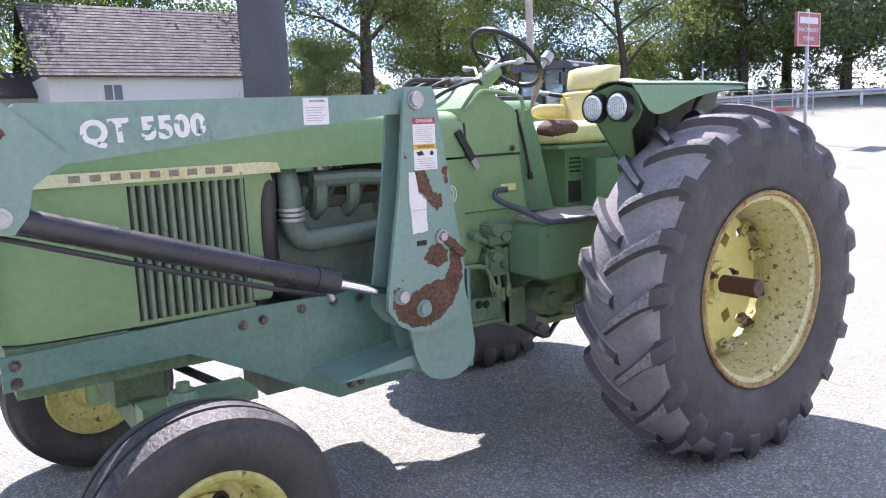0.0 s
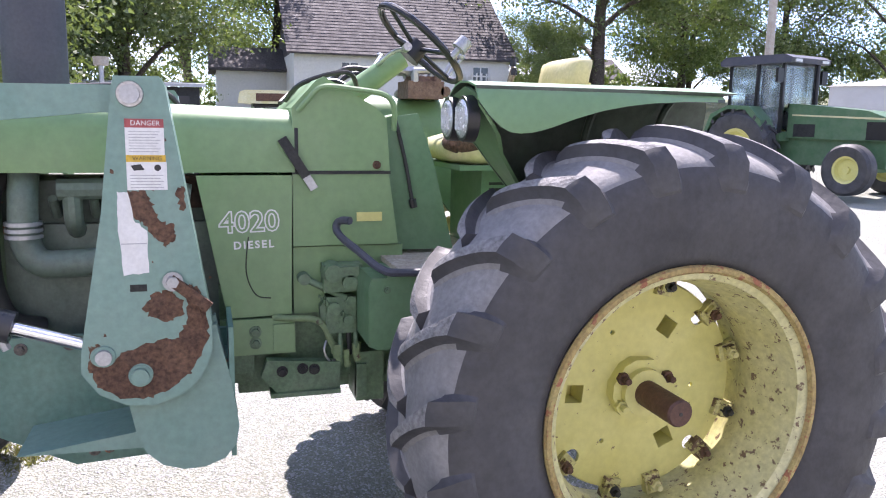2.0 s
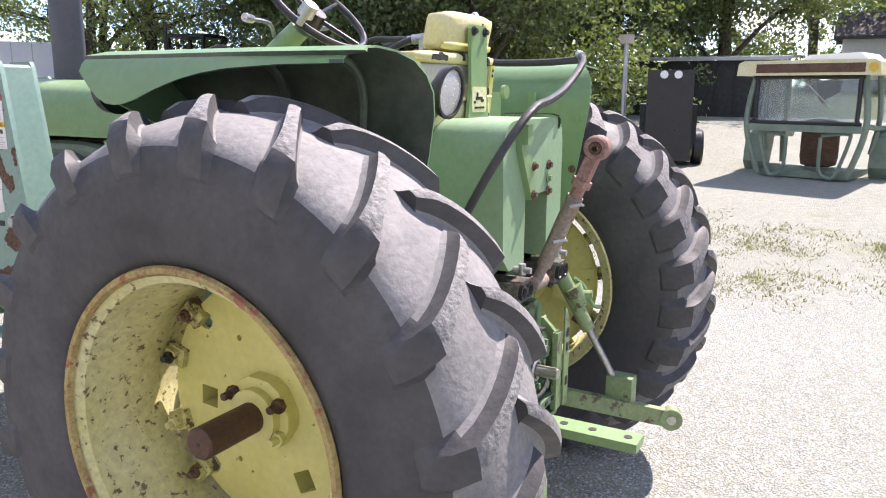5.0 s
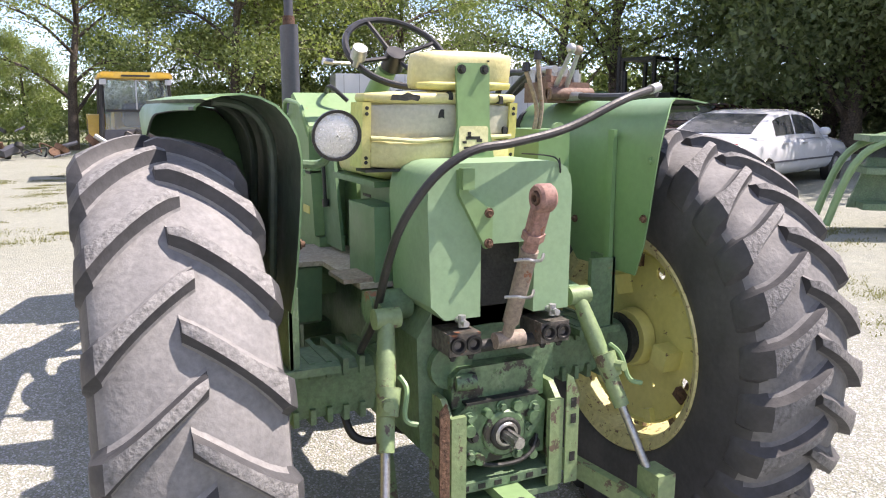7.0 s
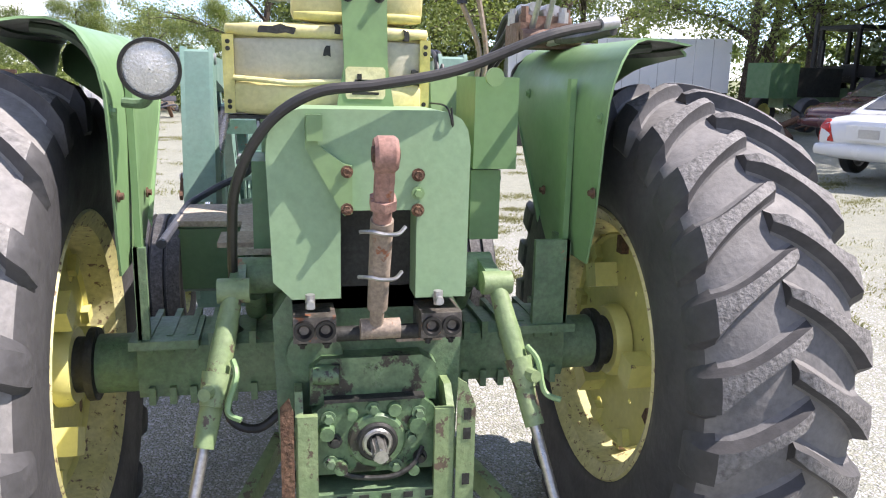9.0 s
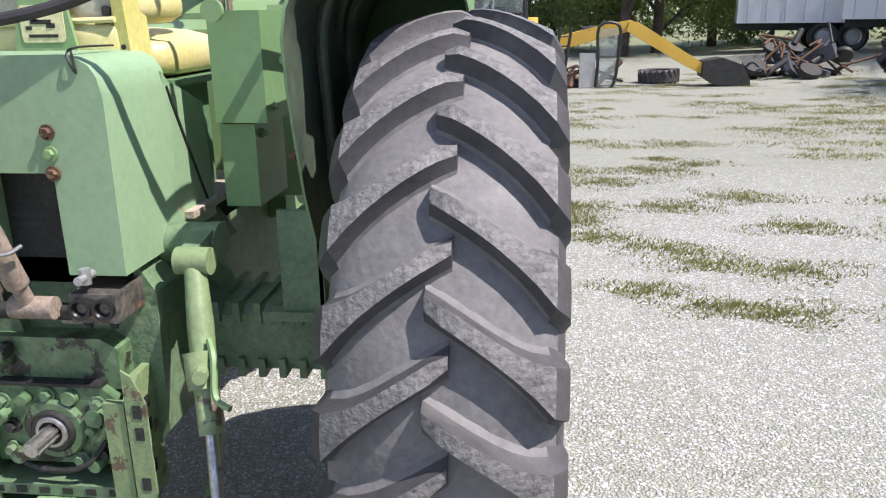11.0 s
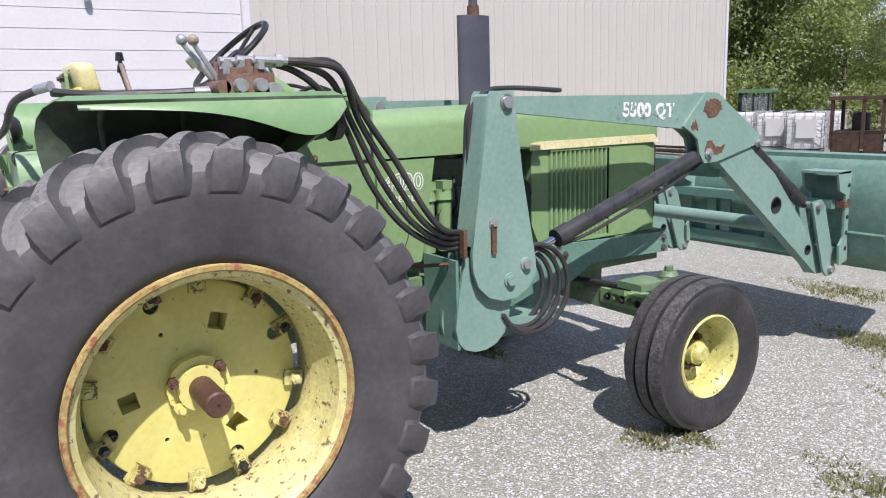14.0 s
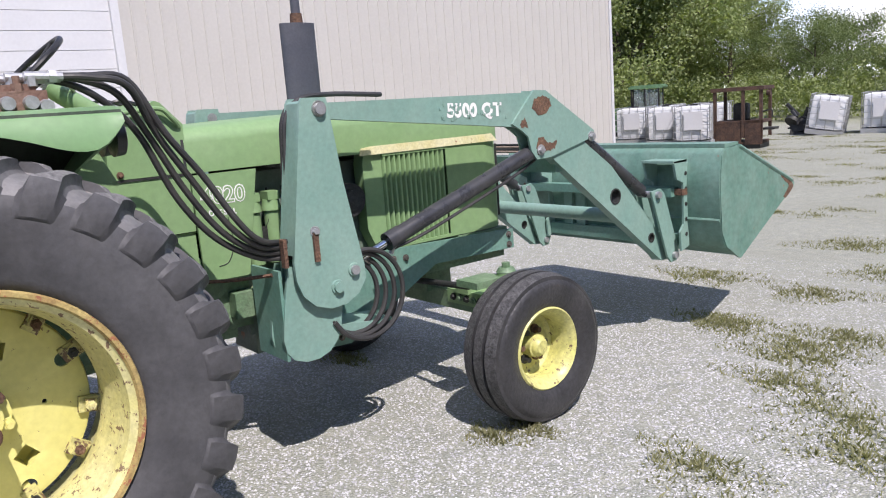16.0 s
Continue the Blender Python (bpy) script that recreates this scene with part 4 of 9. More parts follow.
for s in (-1, 1):
    panel = part("side_panel", prism([(1.322, 1.405), (1.235, 0.925), (1.225, 0.92), (1.02, 0.925), (1.012, 1.405)], "x", *sorted((s * 0.285, s * 0.299)), 0.004), GREEN, tractor, "green side panel with model number")
    cy, cz, size = (1.15, 1.302, 0.105) if s > 0 else (1.155, 1.247, 0.098)
    lettering("model_number", "4020", size, side_frame(s, s * 0.3003, cy, cz, -0.03 * s), WHITE, panel, bold=0.0042, space=1.0)
    lettering("number_face", "4020", size, side_frame(s, s * 0.3012, cy, cz, -0.03 * s), GREEN, panel, bold=-0.0008, space=1.0)
    lettering("fuel_word", "DIESEL", 0.036, side_frame(s, s * 0.3003, cy - 0.012, cz - 0.076, -0.03 * s), WHITE, panel, bold=0.001, space=1.3)
    part("oil_streak", tube([(s * 0.2995, 1.16, 1.20), (s * 0.2995, 1.17, 1.08), (s * 0.2995, 1.14, 1.0), (s * 0.2995, 1.09, 0.985)], 0.0022, 5), DARK, panel)
    part("dash_handle", tube([(s * 0.295, 0.99, 1.62), (s * 0.315, 0.96, 1.655), (s * 0.32, 0.91, 1.70), (s * 0.318, 0.80, 1.695), (s * 0.318, 0.70, 1.68), (s * 0.316, 0.665, 1.64), (s * 0.295, 0.66, 1.56)], 0.010, 8), GREEN, tractor, "green grab handle")
    bolt("cowl_bolt", (s * 0.293, 0.72, 1.44), (s, 0, 0), tractor, RUST, 0.010)
    part("seam_strip", box(*sorted((s * 0.288, s * 0.2925)), 0.67, 1.01, 1.408, 1.418, 0), DARK, tractor)
bm = bmesh.new()
add_box(bm, -0.316, -0.300, -0.016, 0.016, -0.075, 0.075, Matrix.Translation((0, 1.005, 1.465)) @ Matrix.Rotation(radians(-32), 4, "X"))
part("hood_latch", bevelled(bm, 0.005), DARK, tractor, "black rubber hood latch")
part("latch_tongue", box(-0.313, -0.303, -0.014, 0.014, -0.125, -0.070, 0.003, Matrix.Translation((0, 1.005, 1.465)) @ Matrix.Rotation(radians(-32), 4, "X")), GALV, tractor)
part("instruction_plate", box(-0.291, -0.2885, 0.70, 0.79, 1.243, 1.275, 0.001), YELLOW, tractor, "small yellow instruction plate")

# steering column and wheel
part("steering_column", cyl((0, 0.93, 1.56), (0.005, 0.56, 1.83), 0.052, 0.040, 20), GREEN, tractor, "green steering column")
wheel_m = Matrix.Translation((0.01, 0.485, 1.885)) @ Matrix.Rotation(radians(42), 4, "X")
sw = part("steering_wheel", tube([wheel_m @ Vector((0.20 * math.cos(a), 0.20 * math.sin(a), 0)) for a in (2 * math.pi * k / 40 for k in range(40))], 0.0135, 10, True), BLACK, tractor, "black steering wheel")
for k in range(4):
    a = radians(20 + 90 * k)
    part("spoke", cyl(wheel_m @ Vector((0.03 * math.cos(a), 0.03 * math.sin(a), -0.02)), wheel_m @ Vector((0.195 * math.cos(a), 0.195 * math.sin(a), 0)), 0.009, seg=8), BLACK, sw)
bm = bmesh.new()
add_cyl(bm, wheel_m @ Vector((0, 0, -0.07)), wheel_m @ Vector((0, 0, 0.0)), 0.045, 0.038, 18)
part("wheel_hub_cap", bevelled(bm, 0.006), BLACK, sw)
bm = bmesh.new()
add_cyl(bm, wheel_m @ Vector((-0.19, -0.09, 0)), wheel_m @ Vector((-0.19, -0.09, 0.06)), 0.013, seg=10)
add_cyl(bm, wheel_m @ Vector((-0.19, -0.09, 0.04)), wheel_m @ Vector((-0.19, -0.09, 0.085)), 0.030, 0.027, 16)
part("spinner_knob", bevelled(bm, 0.006), GALV, sw, "grey spinner knob")
for s, r in ((-1, 0.2), (1, 0.14)):
    bm = bmesh.new()
    add_tube(bm, smooth_line([(s * 0.03, 0.66, 1.80), (s * 0.10, 0.62, 1.84), (s * (0.10 + r * 0.6), 0.60, 1.845)]), 0.008, 8)
    add_cyl(bm, (s * (0.09 + r * 0.6), 0.60, 1.845), (s * (0.13 + r * 0.6), 0.60, 1.85), 0.015, seg=10)
    part("column_lever", bm, STEEL, tractor, "steel column lever")
for pts in ([(-0.1, 0.75, 1.70), (-0.16, 0.80, 1.76), (-0.12, 0.95, 1.72), (0.0, 1.0, 1.66)], [(0.1, 0.72, 1.70), (0.16, 0.80, 1.745), (0.1, 0.95, 1.70), (0.02, 1.02, 1.65)]):
    part("control_cable", tube(pts, 0.009, 8), BLACK, tractor)

# operator platform, side boxes, console
bm = bmesh.new()
add_prism(bm, [(-0.56, 0.70), (0.30, 0.70), (0.30, 0.36), (0.26, 0.34), (0.26, -0.08), (-0.35, -0.08), (-0.35, 0.34), (-0.56, 0.36)], "z", 1.098, 1.116)
part("platform", bevelled(bm, 0.004), CREAM, tractor, "worn dusty operator platform")
part("mat_edge", box(-0.40, -0.28, -0.06, 0.10, 1.116, 1.13, 0.004), TANP, tractor)
for s in (-1,):
    part("platform_edge", tube([(s * 0.565, 0.05, 1.105), (s * 0.565, 0.40, 1.105), (s * 0.565, 0.68, 1.108), (s * 0.548, 0.755, 1.118), (s * 0.46, 0.815, 1.165), (s * 0.38, 0.855, 1.198), (s * 0.342, 0.87, 1.225), (s * 0.345, 0.86, 1.252), (s * 0.385, 0.83, 1.258)], 0.0135, 8), MUFFLER, tractor, "dark grey platform edging and step rail")
bm = bmesh.new()
add_prism(bm, [(0.79, 1.09), (0.80, 1.06), (0.80, 0.865), (0.77, 0.85), (0.42, 0.86), (0.38, 0.88), (0.36, 1.09)], "x", -0.345, -0.552)
box_ob = part("battery_box", bevelled(bm, 0.008), GREEN_BOX, tractor, "deep green battery box under the platform")
part("box_lid", box(-0.558, -0.335, 0.37, 0.74, 1.088, 1.1, 0.003), GREEN_BOX, box_ob)
for y in (0.44, 0.74):
    bolt("box_bolt", (-0.552, y, 1.05), (-1, 0, 0), box_ob, GREEN_DK, 0.008)
bm = bmesh.new()
add_prism(bm, [(0.66, 1.05), (0.66, 1.42), (0.58, 1.60), (0.50, 1.62), (0.42, 1.30), (0.40, 1.05)], "x", 0.30, 0.46)
part("control_console", bevelled(bm, 0.012), GREEN, tractor, "green side control console")
bm = bmesh.new()
add_prism(bm, [(0.62, 1.05), (0.64, 1.58), (0.50, 1.55), (0.46, 1.05)], "x", -0.16, 0.16)
part("tool_box", bevelled(bm, 0.012), GREEN, tractor, "green box under the dash")
bm = bmesh.new()
add_box(bm, -0.21, 0.17, -0.10, 0.30, 1.11, 1.42)
base_ob = part("seat_base", bevelled(bm, 0.02), GREEN_BOX, tractor, "green seat suspension base")
bm = bmesh.new()
add_box(bm, -0.30, -0.205, -0.08, 0.17, 1.116, 1.36)
part("side_box", bevelled(bm, 0.035), GREEN_BOX, base_ob, "rounded green side box")
for k in range(4):
    part("vent_slot", box(-0.2125, -0.209, 0.19, 0.27, 1.36 - 0.022 * k, 1.37 - 0.022 * k, 0), DARK, base_ob)
part("access_hole", box(-0.2125, -0.209, 0.19, 0.28, 1.14, 1.25, 0.004), DARK, base_ob)

part("shift_rod", tube([(-0.25, 0.65, 1.62), (-0.255, 0.61, 1.46), (-0.258, 0.58, 1.30)], 0.007, 8), DARK, tractor, "thin dark shift rod")
part("rod_knob", bevelled(cyl((-0.258, 0.582, 1.315), (-0.258, 0.575, 1.285), 0.014, 0.014, 12), 0.004), BLACK, tractor)
part("dash_side", prism([(0.66, 1.13), (0.70, 1.60), (0.56, 1.62), (0.50, 1.45), (0.42, 1.13)], "x", -0.245, -0.232, 0.003), GREEN_BOX, tractor, "green panel below the dash")

# clutch-side linkages and plumbing
bm = bmesh.new()
add_box(bm, -0.345, -0.27, 0.78, 0.915, 1.005, 1.10)
add_cyl(bm, (-0.30, 0.885, 1.075), (-0.375, 0.885, 1.075), 0.036, 0.030, 16)
add_cyl(bm, (-0.30, 0.825, 1.04), (-0.365, 0.825, 1.04), 0.030, 0.026, 16)
add_box(bm, -0.365, -0.34, 0.795, 0.87, 1.06, 1.095)
part("brake_valve", bevelled(bm, 0.010), GREEN_DK, tractor, "lumpy green brake valve casting")
bm = bmesh.new()
add_cyl(bm, (-0.315, 0.985, 1.056), (-0.325, 0.815, 0.968), 0.0125, seg=12)
add_cyl(bm, (-0.30, 0.980, 1.053), (-0.345, 0.980, 1.053), 0.022, 0.020, 14)
add_cyl(bm, (-0.305, 0.82, 0.970), (-0.345, 0.82, 0.970), 0.020, 0.018, 14)
part("clutch_rod", bevelled(bm, 0.003), GREEN_DK, tractor, "green clutch rod with end bosses")
bm = bmesh.new()
add_box(bm, -0.335, -0.27, 0.80, 0.905, 0.855, 0.985)
add_cyl(bm, (-0.33, 0.88, 0.945), (-0.352, 0.88, 0.945), 0.024, seg=14)
add_cyl(bm, (-0.33, 0.83, 0.905), (-0.358, 0.83, 0.905), 0.018, seg=12)
add_prism(bm, [(0.90, 0.98), (0.925, 0.95), (0.92, 0.87), (0.90, 0.86)], "x", -0.32, -0.28)
part("valve_housing", bevelled(bm, 0.010), GREEN_DK, tractor, "greasy green valve housing")
for y, z0, z1 in ((0.855, 0.86, 0.74), (0.826, 0.86, 0.775), (0.802, 0.87, 0.77)):
    part("oil_line", tube([(-0.325, y, z0), (-0.335, y, (z0 + z1) / 2), (-0.325, y - 0.004, z1)], 0.0085, 8), GREEN_DK if y != 0.826 else DARK, tractor)
part("oil_line", tube([(-0.30, 1.085, 0.915), (-0.318, 1.02, 0.914), (-0.322, 0.95, 0.908), (-0.325, 0.915, 0.885), (-0.325, 0.89, 0.83), (-0.322, 0.87, 0.785)], 0.0115, 10), WORNG, tractor, "bent green oil line")
for y, z, r in ((0.868, 0.785, 0.021), (0.80, 0.785, 0.019), (0.835, 0.765, 0.017)):
    bm = bmesh.new()
    add_cyl(bm, (-0.324, y, z + 0.03), (-0.324, y, z - 0.005), r, seg=6)
    add_cyl(bm, (-0.324, y, z - 0.005), (-0.324, y - 0.008, z - 0.035), r * 0.75, seg=10)
    part("line_fitting", bevelled(bm, 0.002), WORNG, tractor, "greasy hose fitting")
part("bleed_line", tube([(-0.33, 0.87, 0.76), (-0.345, 0.90, 0.765), (-0.345, 0.915, 0.80), (-0.33, 0.905, 0.83)], 0.004, 6), STEEL, tractor)
part("cover_plate", box(-0.318, -0.28, 1.015, 1.085, 0.80, 0.895, 0.008), GREEN, tractor, "small green cover plate")
bm = bmesh.new()
add_prism(bm, [(1.11, 0.775), (0.86, 0.755), (0.86, 0.655), (1.08, 0.66), (1.13, 0.72)], "x", -0.345, -0.30)
add_box(bm, -0.36, -0.28, 0.86, 1.10, 0.645, 0.66)
bracket = part("step_bracket", bevelled(bm, 0.005), GREEN_DK, tractor, "green channel bracket below the clutch housing")
for y, z in ((1.06, 0.735), (0.95, 0.735), (0.99, 0.74)):
    bolt("bracket_bolt", (-0.345, y, z), (-1, 0, 0), bracket, DARK, 0.013, 0.014)
bm = bmesh.new()
add_box(bm, -0.33, -0.18, 0.70, 0.80, 0.60, 0.78)
add_box(bm, -0.345, -0.30, 0.765, 0.80, 0.615, 0.74)
part("lower_casting", bevelled(bm, 0.012), GREEN_DK, tractor, "greasy lower casting")
bm = bmesh.new()
add_cyl(bm, (-0.20, 0.54, 0.69), (-0.35, 0.54, 0.69), 0.080, 0.074, 24)
add_cyl(bm, (-0.35, 0.54, 0.69), (-0.365, 0.54, 0.69), 0.045, 0.040, 18)
part("brake_housing", bevelled(bm, 0.008), GREEN_DK, tractor, "round green brake housing")
part("drain_rod", cyl((-0.30, 0.46, 0.63), (-0.38, 0.43, 0.625), 0.013, seg=10), WORNG, tractor)
bm = bmesh.new()
add_tube(bm, [(-0.335 + 0.011 * math.cos(k * 1.1), 0.93 - 0.0020 * k, 0.985 - 0.0015 * k + 0.011 * math.sin(k * 1.1)) for k in range(48)], 0.003, 5)
part("clutch_spring", bm, GREEN_DK, tractor, "coil return spring")
part("side_plate", box(-0.31, -0.285, 1.01, 1.26, 0.79, 0.915, 0.004), GREEN, tractor, "green bolted side plate")
for y, z in ((1.145, 0.872), (1.145, 0.832)):
    bolt("case_bolt", (-0.312, y, z), (-1, 0, 0), tractor, GREEN_DK, 0.014)
part("oil_drain_line", tube([(-0.10, 0.55, 0.52), (-0.08, 0.35, 0.42), (0.0, 0.2, 0.44), (0.05, 0.0, 0.56)], 0.014, 8), HOSE, tractor)

# ---- fenders ----
LIP = ((-0.40, 1.667), (-0.11, 1.664), (0.04, 1.655), (0.12, 1.645), (0.20, 1.630), (0.28, 1.607), (0.357, 1.580), (0.40, 1.568), (0.44, 1.563), (0.48, 1.567), (0.52, 1.588), (0.56, 1.63), (0.58, 1.66))
REAR = ((1.09, -0.25), (1.16, -0.285), (1.30, -0.318), (1.45, -0.345), (1.56, -0.362), (1.62, -0.362), (1.655, -0.350), (1.68, -0.334), (1.70, -0.308), (1.711, -0.275))
FRONT = ((1.09, 0.10), (1.29, 0.28), (1.46, 0.42), (1.56, 0.50), (1.62, 0.575), (1.80, 0.575))
WALL = ((0.618, 1.09), (0.612, 1.20), (0.607, 1.32), (0.603, 1.44), (0.604, 1.54), (0.616, 1.60), (0.640, 1.645), (0.672, 1.680), (0.715, 1.701), (0.765, 1.711), (0.83, 1.708), (0.90, 1.694))


def slope(table, z):
    for (a, u), (b, v) in zip(table, table[1:]):
        if z <= b:
            return u + (v - u) * max(0.0, (z - a) / (b - a))
    return table[-1][1]


def fender(s):
    rows = []
    for k in range(27):
        u = k / 26
        row = []
        yt = -0.262 + 0.837 * u
        back = min(1.0, max(0.0, (0.06 - yt) / 0.322))
        out = 0.918 - 0.055 * back ** 1.4
        for x, z in WALL:
            y = slope(REAR, z) + (slope(FRONT, z) - slope(REAR, z)) * u
            row.append((x if x < 0.61 else 0.61 + (x - 0.61) * (out - 0.622) / 0.29, y, z))
        row += [(out - 0.012, yt, 1.684), (out, yt, 1.674), (out + 0.012 * (1 - back), yt, min(slope(LIP, yt), 1.667))]
        rows.append([(s * x, y, z) for x, y, z in row])
    bm = sheet(rows, 0.006)
    bmesh.ops.recalc_face_normals(bm, faces=bm.faces[:])
    # wheel-side and under faces get the green with shade in its colour
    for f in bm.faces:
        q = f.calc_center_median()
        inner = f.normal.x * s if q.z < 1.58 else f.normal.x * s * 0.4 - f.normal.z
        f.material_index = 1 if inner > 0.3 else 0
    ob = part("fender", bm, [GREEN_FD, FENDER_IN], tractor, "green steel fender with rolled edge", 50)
    # closing plate at the front with two lamps, leaning back towards its foot
    face = [(0.60, 1.14), (0.63, 1.20), (0.70, 1.36), (0.775, 1.50), (0.86, 1.555), (0.905, 1.585), (0.918, 1.64), (0.90, 1.672), (0.80, 1.694), (0.68, 1.668), (0.615, 1.60), (0.60, 1.5)]
    bm = bmesh.new()
    lo = [bm.verts.new((s * x, min(0.560, slope(FRONT, z) - 0.015), z)) for x, z in face]
    hi = [bm.verts.new((s * x, min(0.572, slope(FRONT, z) - 0.003), z)) for x, z in face]
    bm.faces.new(lo)
    bm.faces.new(hi[::-1])
    for k in range(len(face)):
        bm.faces.new((lo[k], lo[k - 1], hi[k - 1], hi[k]))
    bmesh.ops.triangulate(bm, faces=bm.faces[:2])
    part("fender_front", bm, GREEN_FD, ob)
    for x in (0.685, 0.825):
        lamp = part("headlamp", bevelled(cyl((s * x, 0.555, 1.602), (s * x, 0.588, 1.602), 0.068, 0.064, 28), 0.004), BLACK, ob, "round fender headlamp")
        bm = bmesh.new()
        add_cyl(bm, (s * x, 0.586, 1.602), (s * x, 0.594, 1.602), 0.058, 0.046, 28)
        part("lens", bm, LENS, lamp, "ribbed glass lamp lens")
        for k in range(7):
            part("lens_rib", cyl((s * (x - 0.036 + 0.012 * k), 0.594, 1.57), (s * (x - 0.036 + 0.012 * k), 0.594, 1.634), 0.0022, seg=6), LENS, lamp)
    # stay from fender to axle
    post = part("fender_post", box(*sorted((s * (0.50 if s > 0 else 0.575), s * 0.605)), -0.155, -0.135, 0.885, 1.14, 0.004), GREEN_DK, tractor, "green fender bracket")
    part("post_flange", box(*sorted((s * 0.595, s * 0.607)), -0.155, -0.02, 0.885, 1.14, 0.003), GREEN_DK, post)
    part("fender_foot", box(*sorted((s * 0.45, s * 0.63)), -0.17, 0.06, 0.862, 0.886, 0.005), GREEN_DK, tractor)
    part("wall_brace", box(*sorted((s * 0.585, s * 0.602)), -0.14, -0.11, 1.10, 1.60, 0.003), GREEN_FD, ob)
    for y, z in ((-0.30, 1.30), (-0.32, 1.5), (0.1, 1.25), (0.3, 1.55), (-0.1, 1.5)):
        bolt("fender_bolt", (s * 0.604, y, z), (-s, 0, 0), ob, GREEN_FD if z > 1.4 else RUST, 0.010)
    for y in (-0.16, 0.10):
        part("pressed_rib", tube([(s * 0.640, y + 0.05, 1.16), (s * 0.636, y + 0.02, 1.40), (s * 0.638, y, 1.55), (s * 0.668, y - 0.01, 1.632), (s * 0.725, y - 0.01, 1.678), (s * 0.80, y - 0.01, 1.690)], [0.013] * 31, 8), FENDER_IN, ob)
    return ob


fender(-1)
fender(1)

# rear work lamp
lamp = part("work_lamp", lathe([(0.0, 0.002), (0.0, 0.045), (0.03, 0.082), (0.055, 0.092), (0.066, 0.092), (0.066, 0.082), (0.055, 0.080), (0.055, 0.002)], (0, 0, 0), 32), BLACK, tractor, "round black-rimmed rear work lamp", 40)
part("lens", lathe([(0.056, 0.002), (0.070, 0.002), (0.066, 0.05), (0.058, 0.080), (0.056, 0.080)], (0, 0, 0), 32), LENS, lamp, "clear ribbed lamp lens", 50)
lamp.matrix_basis = Matrix.Translation((-0.507, -0.305, 1.605)) @ Matrix.Rotation(radians(-90), 4, "Z") @ Matrix.Rotation(radians(8), 4, "Y") @ Matrix.Scale(0.76, 4)
part("lamp_bracket", tube([(-0.515, -0.33, 1.60), (-0.515, -0.31, 1.55), (-0.535, -0.28, 1.52), (-0.585, -0.27, 1.52)], 0.012, 8), GREEN_DK, tractor)

# ---- seat ----
def cushion(x0, x1, y0, y1, z0, z1, soft=0.035, puff=0.012):
    bm = bmesh.new()
    add_box(bm, x0, x1, y0, y1, z0, z1)
    bmesh.ops.subdivide_edges(bm, edges=bm.edges[:], cuts=4, use_grid_fill=True)
    c = Vector(((x0 + x1) / 2, (y0 + y1) / 2, (z0 + z1) / 2))
    h = Vector(((x1 - x0) / 2, (y1 - y0) / 2, (z1 - z0) / 2))
    for v in bm.verts:
        d = v.co - c
        q = Vector((d.x / h.x, d.y / h.y, d.z / h.z))
        inner = Vector((max(-1 + soft / h.x, min(1 - soft / h.x, q.x)) * h.x, max(-1 + soft / h.y, min(1 - soft / h.y, q.y)) * h.y, max(-1 + soft / h.z, min(1 - soft / h.z, q.z)) * h.z))
        e = d - inner
        if e.length > 1e-6:
            d = inner + e.normalized() * soft
        v.co = c + d + Vector((0, 0, puff * (1 - q.x ** 2) * (1 - q.y ** 2) * q.z)) + Vector((0, puff * (1 - q.x ** 2) * (1 - q.z ** 2) * q.y, 0))
    return bm


seat = part("seat", cushion(-0.27, 0.21, -0.02, 0.42, 1.435, 1.545, 0.045, 0.02), SEATY, tractor, "torn yellow vinyl seat cushion", 70)
part("seat_tear", cushion(-0.276, -0.13, 0.24, 0.437, 1.475, 1.556, 0.04, 0.012), RUST, seat, "brown torn patch showing foam")
part("seat_pan", box(-0.28, 0.22, -0.03, 0.41, 1.418, 1.437, 0.006), GREEN_BOX, seat)


def leaning(bm, z0, k):
    for v in bm.verts:
        v.co.y -= (v.co.z - z0) * k
    return bm


back = part("backrest", leaning(cushion(-0.352, 0.168, -0.118, -0.03, 1.495, 1.712, 0.022, 0.004), 1.5, 0.10), SEATY, tractor, "weathered yellow vinyl backrest", 70)
part("backrest_panel", leaning(cushion(-0.335, 0.155, -0.130, -0.10, 1.578, 1.684, 0.010, 0.003), 1.5, 0.10), SEATP, back, "bleached grey rear panel with brown stains", 70)
part("backrest_roll", leaning(cushion(-0.356, 0.172, -0.138, -0.03, 1.686, 1.722, 0.017, 0.003), 1.5, 0.10), SEATY, back, "split yellow top roll", 70)
part("lower_back_pad", leaning(cushion(-0.335, 0.155, -0.150, -0.09, 1.488, 1.578, 0.020, 0.008), 1.5, 0.06), SEATY, back, "yellow lower back pad", 70)
part("pad_welt", tube([(-0.335, -0.148, 1.583), (-0.25, -0.160, 1.577), (-0.18, -0.163, 1.572), (-0.10, -0.161, 1.577), (0.155, -0.150, 1.583)], 0.007, 8), SEATY, back)
part("lower_trim", box(-0.352, 0.168, -0.146, -0.06, 1.478, 1.487, 0.003), DARK, back, "dark lower edge trim")
rs = random.Random(9)
part("foam_split", prism(ragged([(-0.272, 1.697), (-0.262, 1.713), (-0.215, 1.719), (-0.178, 1.711), (-0.18, 1.697), (-0.225, 1.692)], 0.004, rs, 2), "y", -0.1625, -0.150, 0), DARK, back, "dark split showing foam")
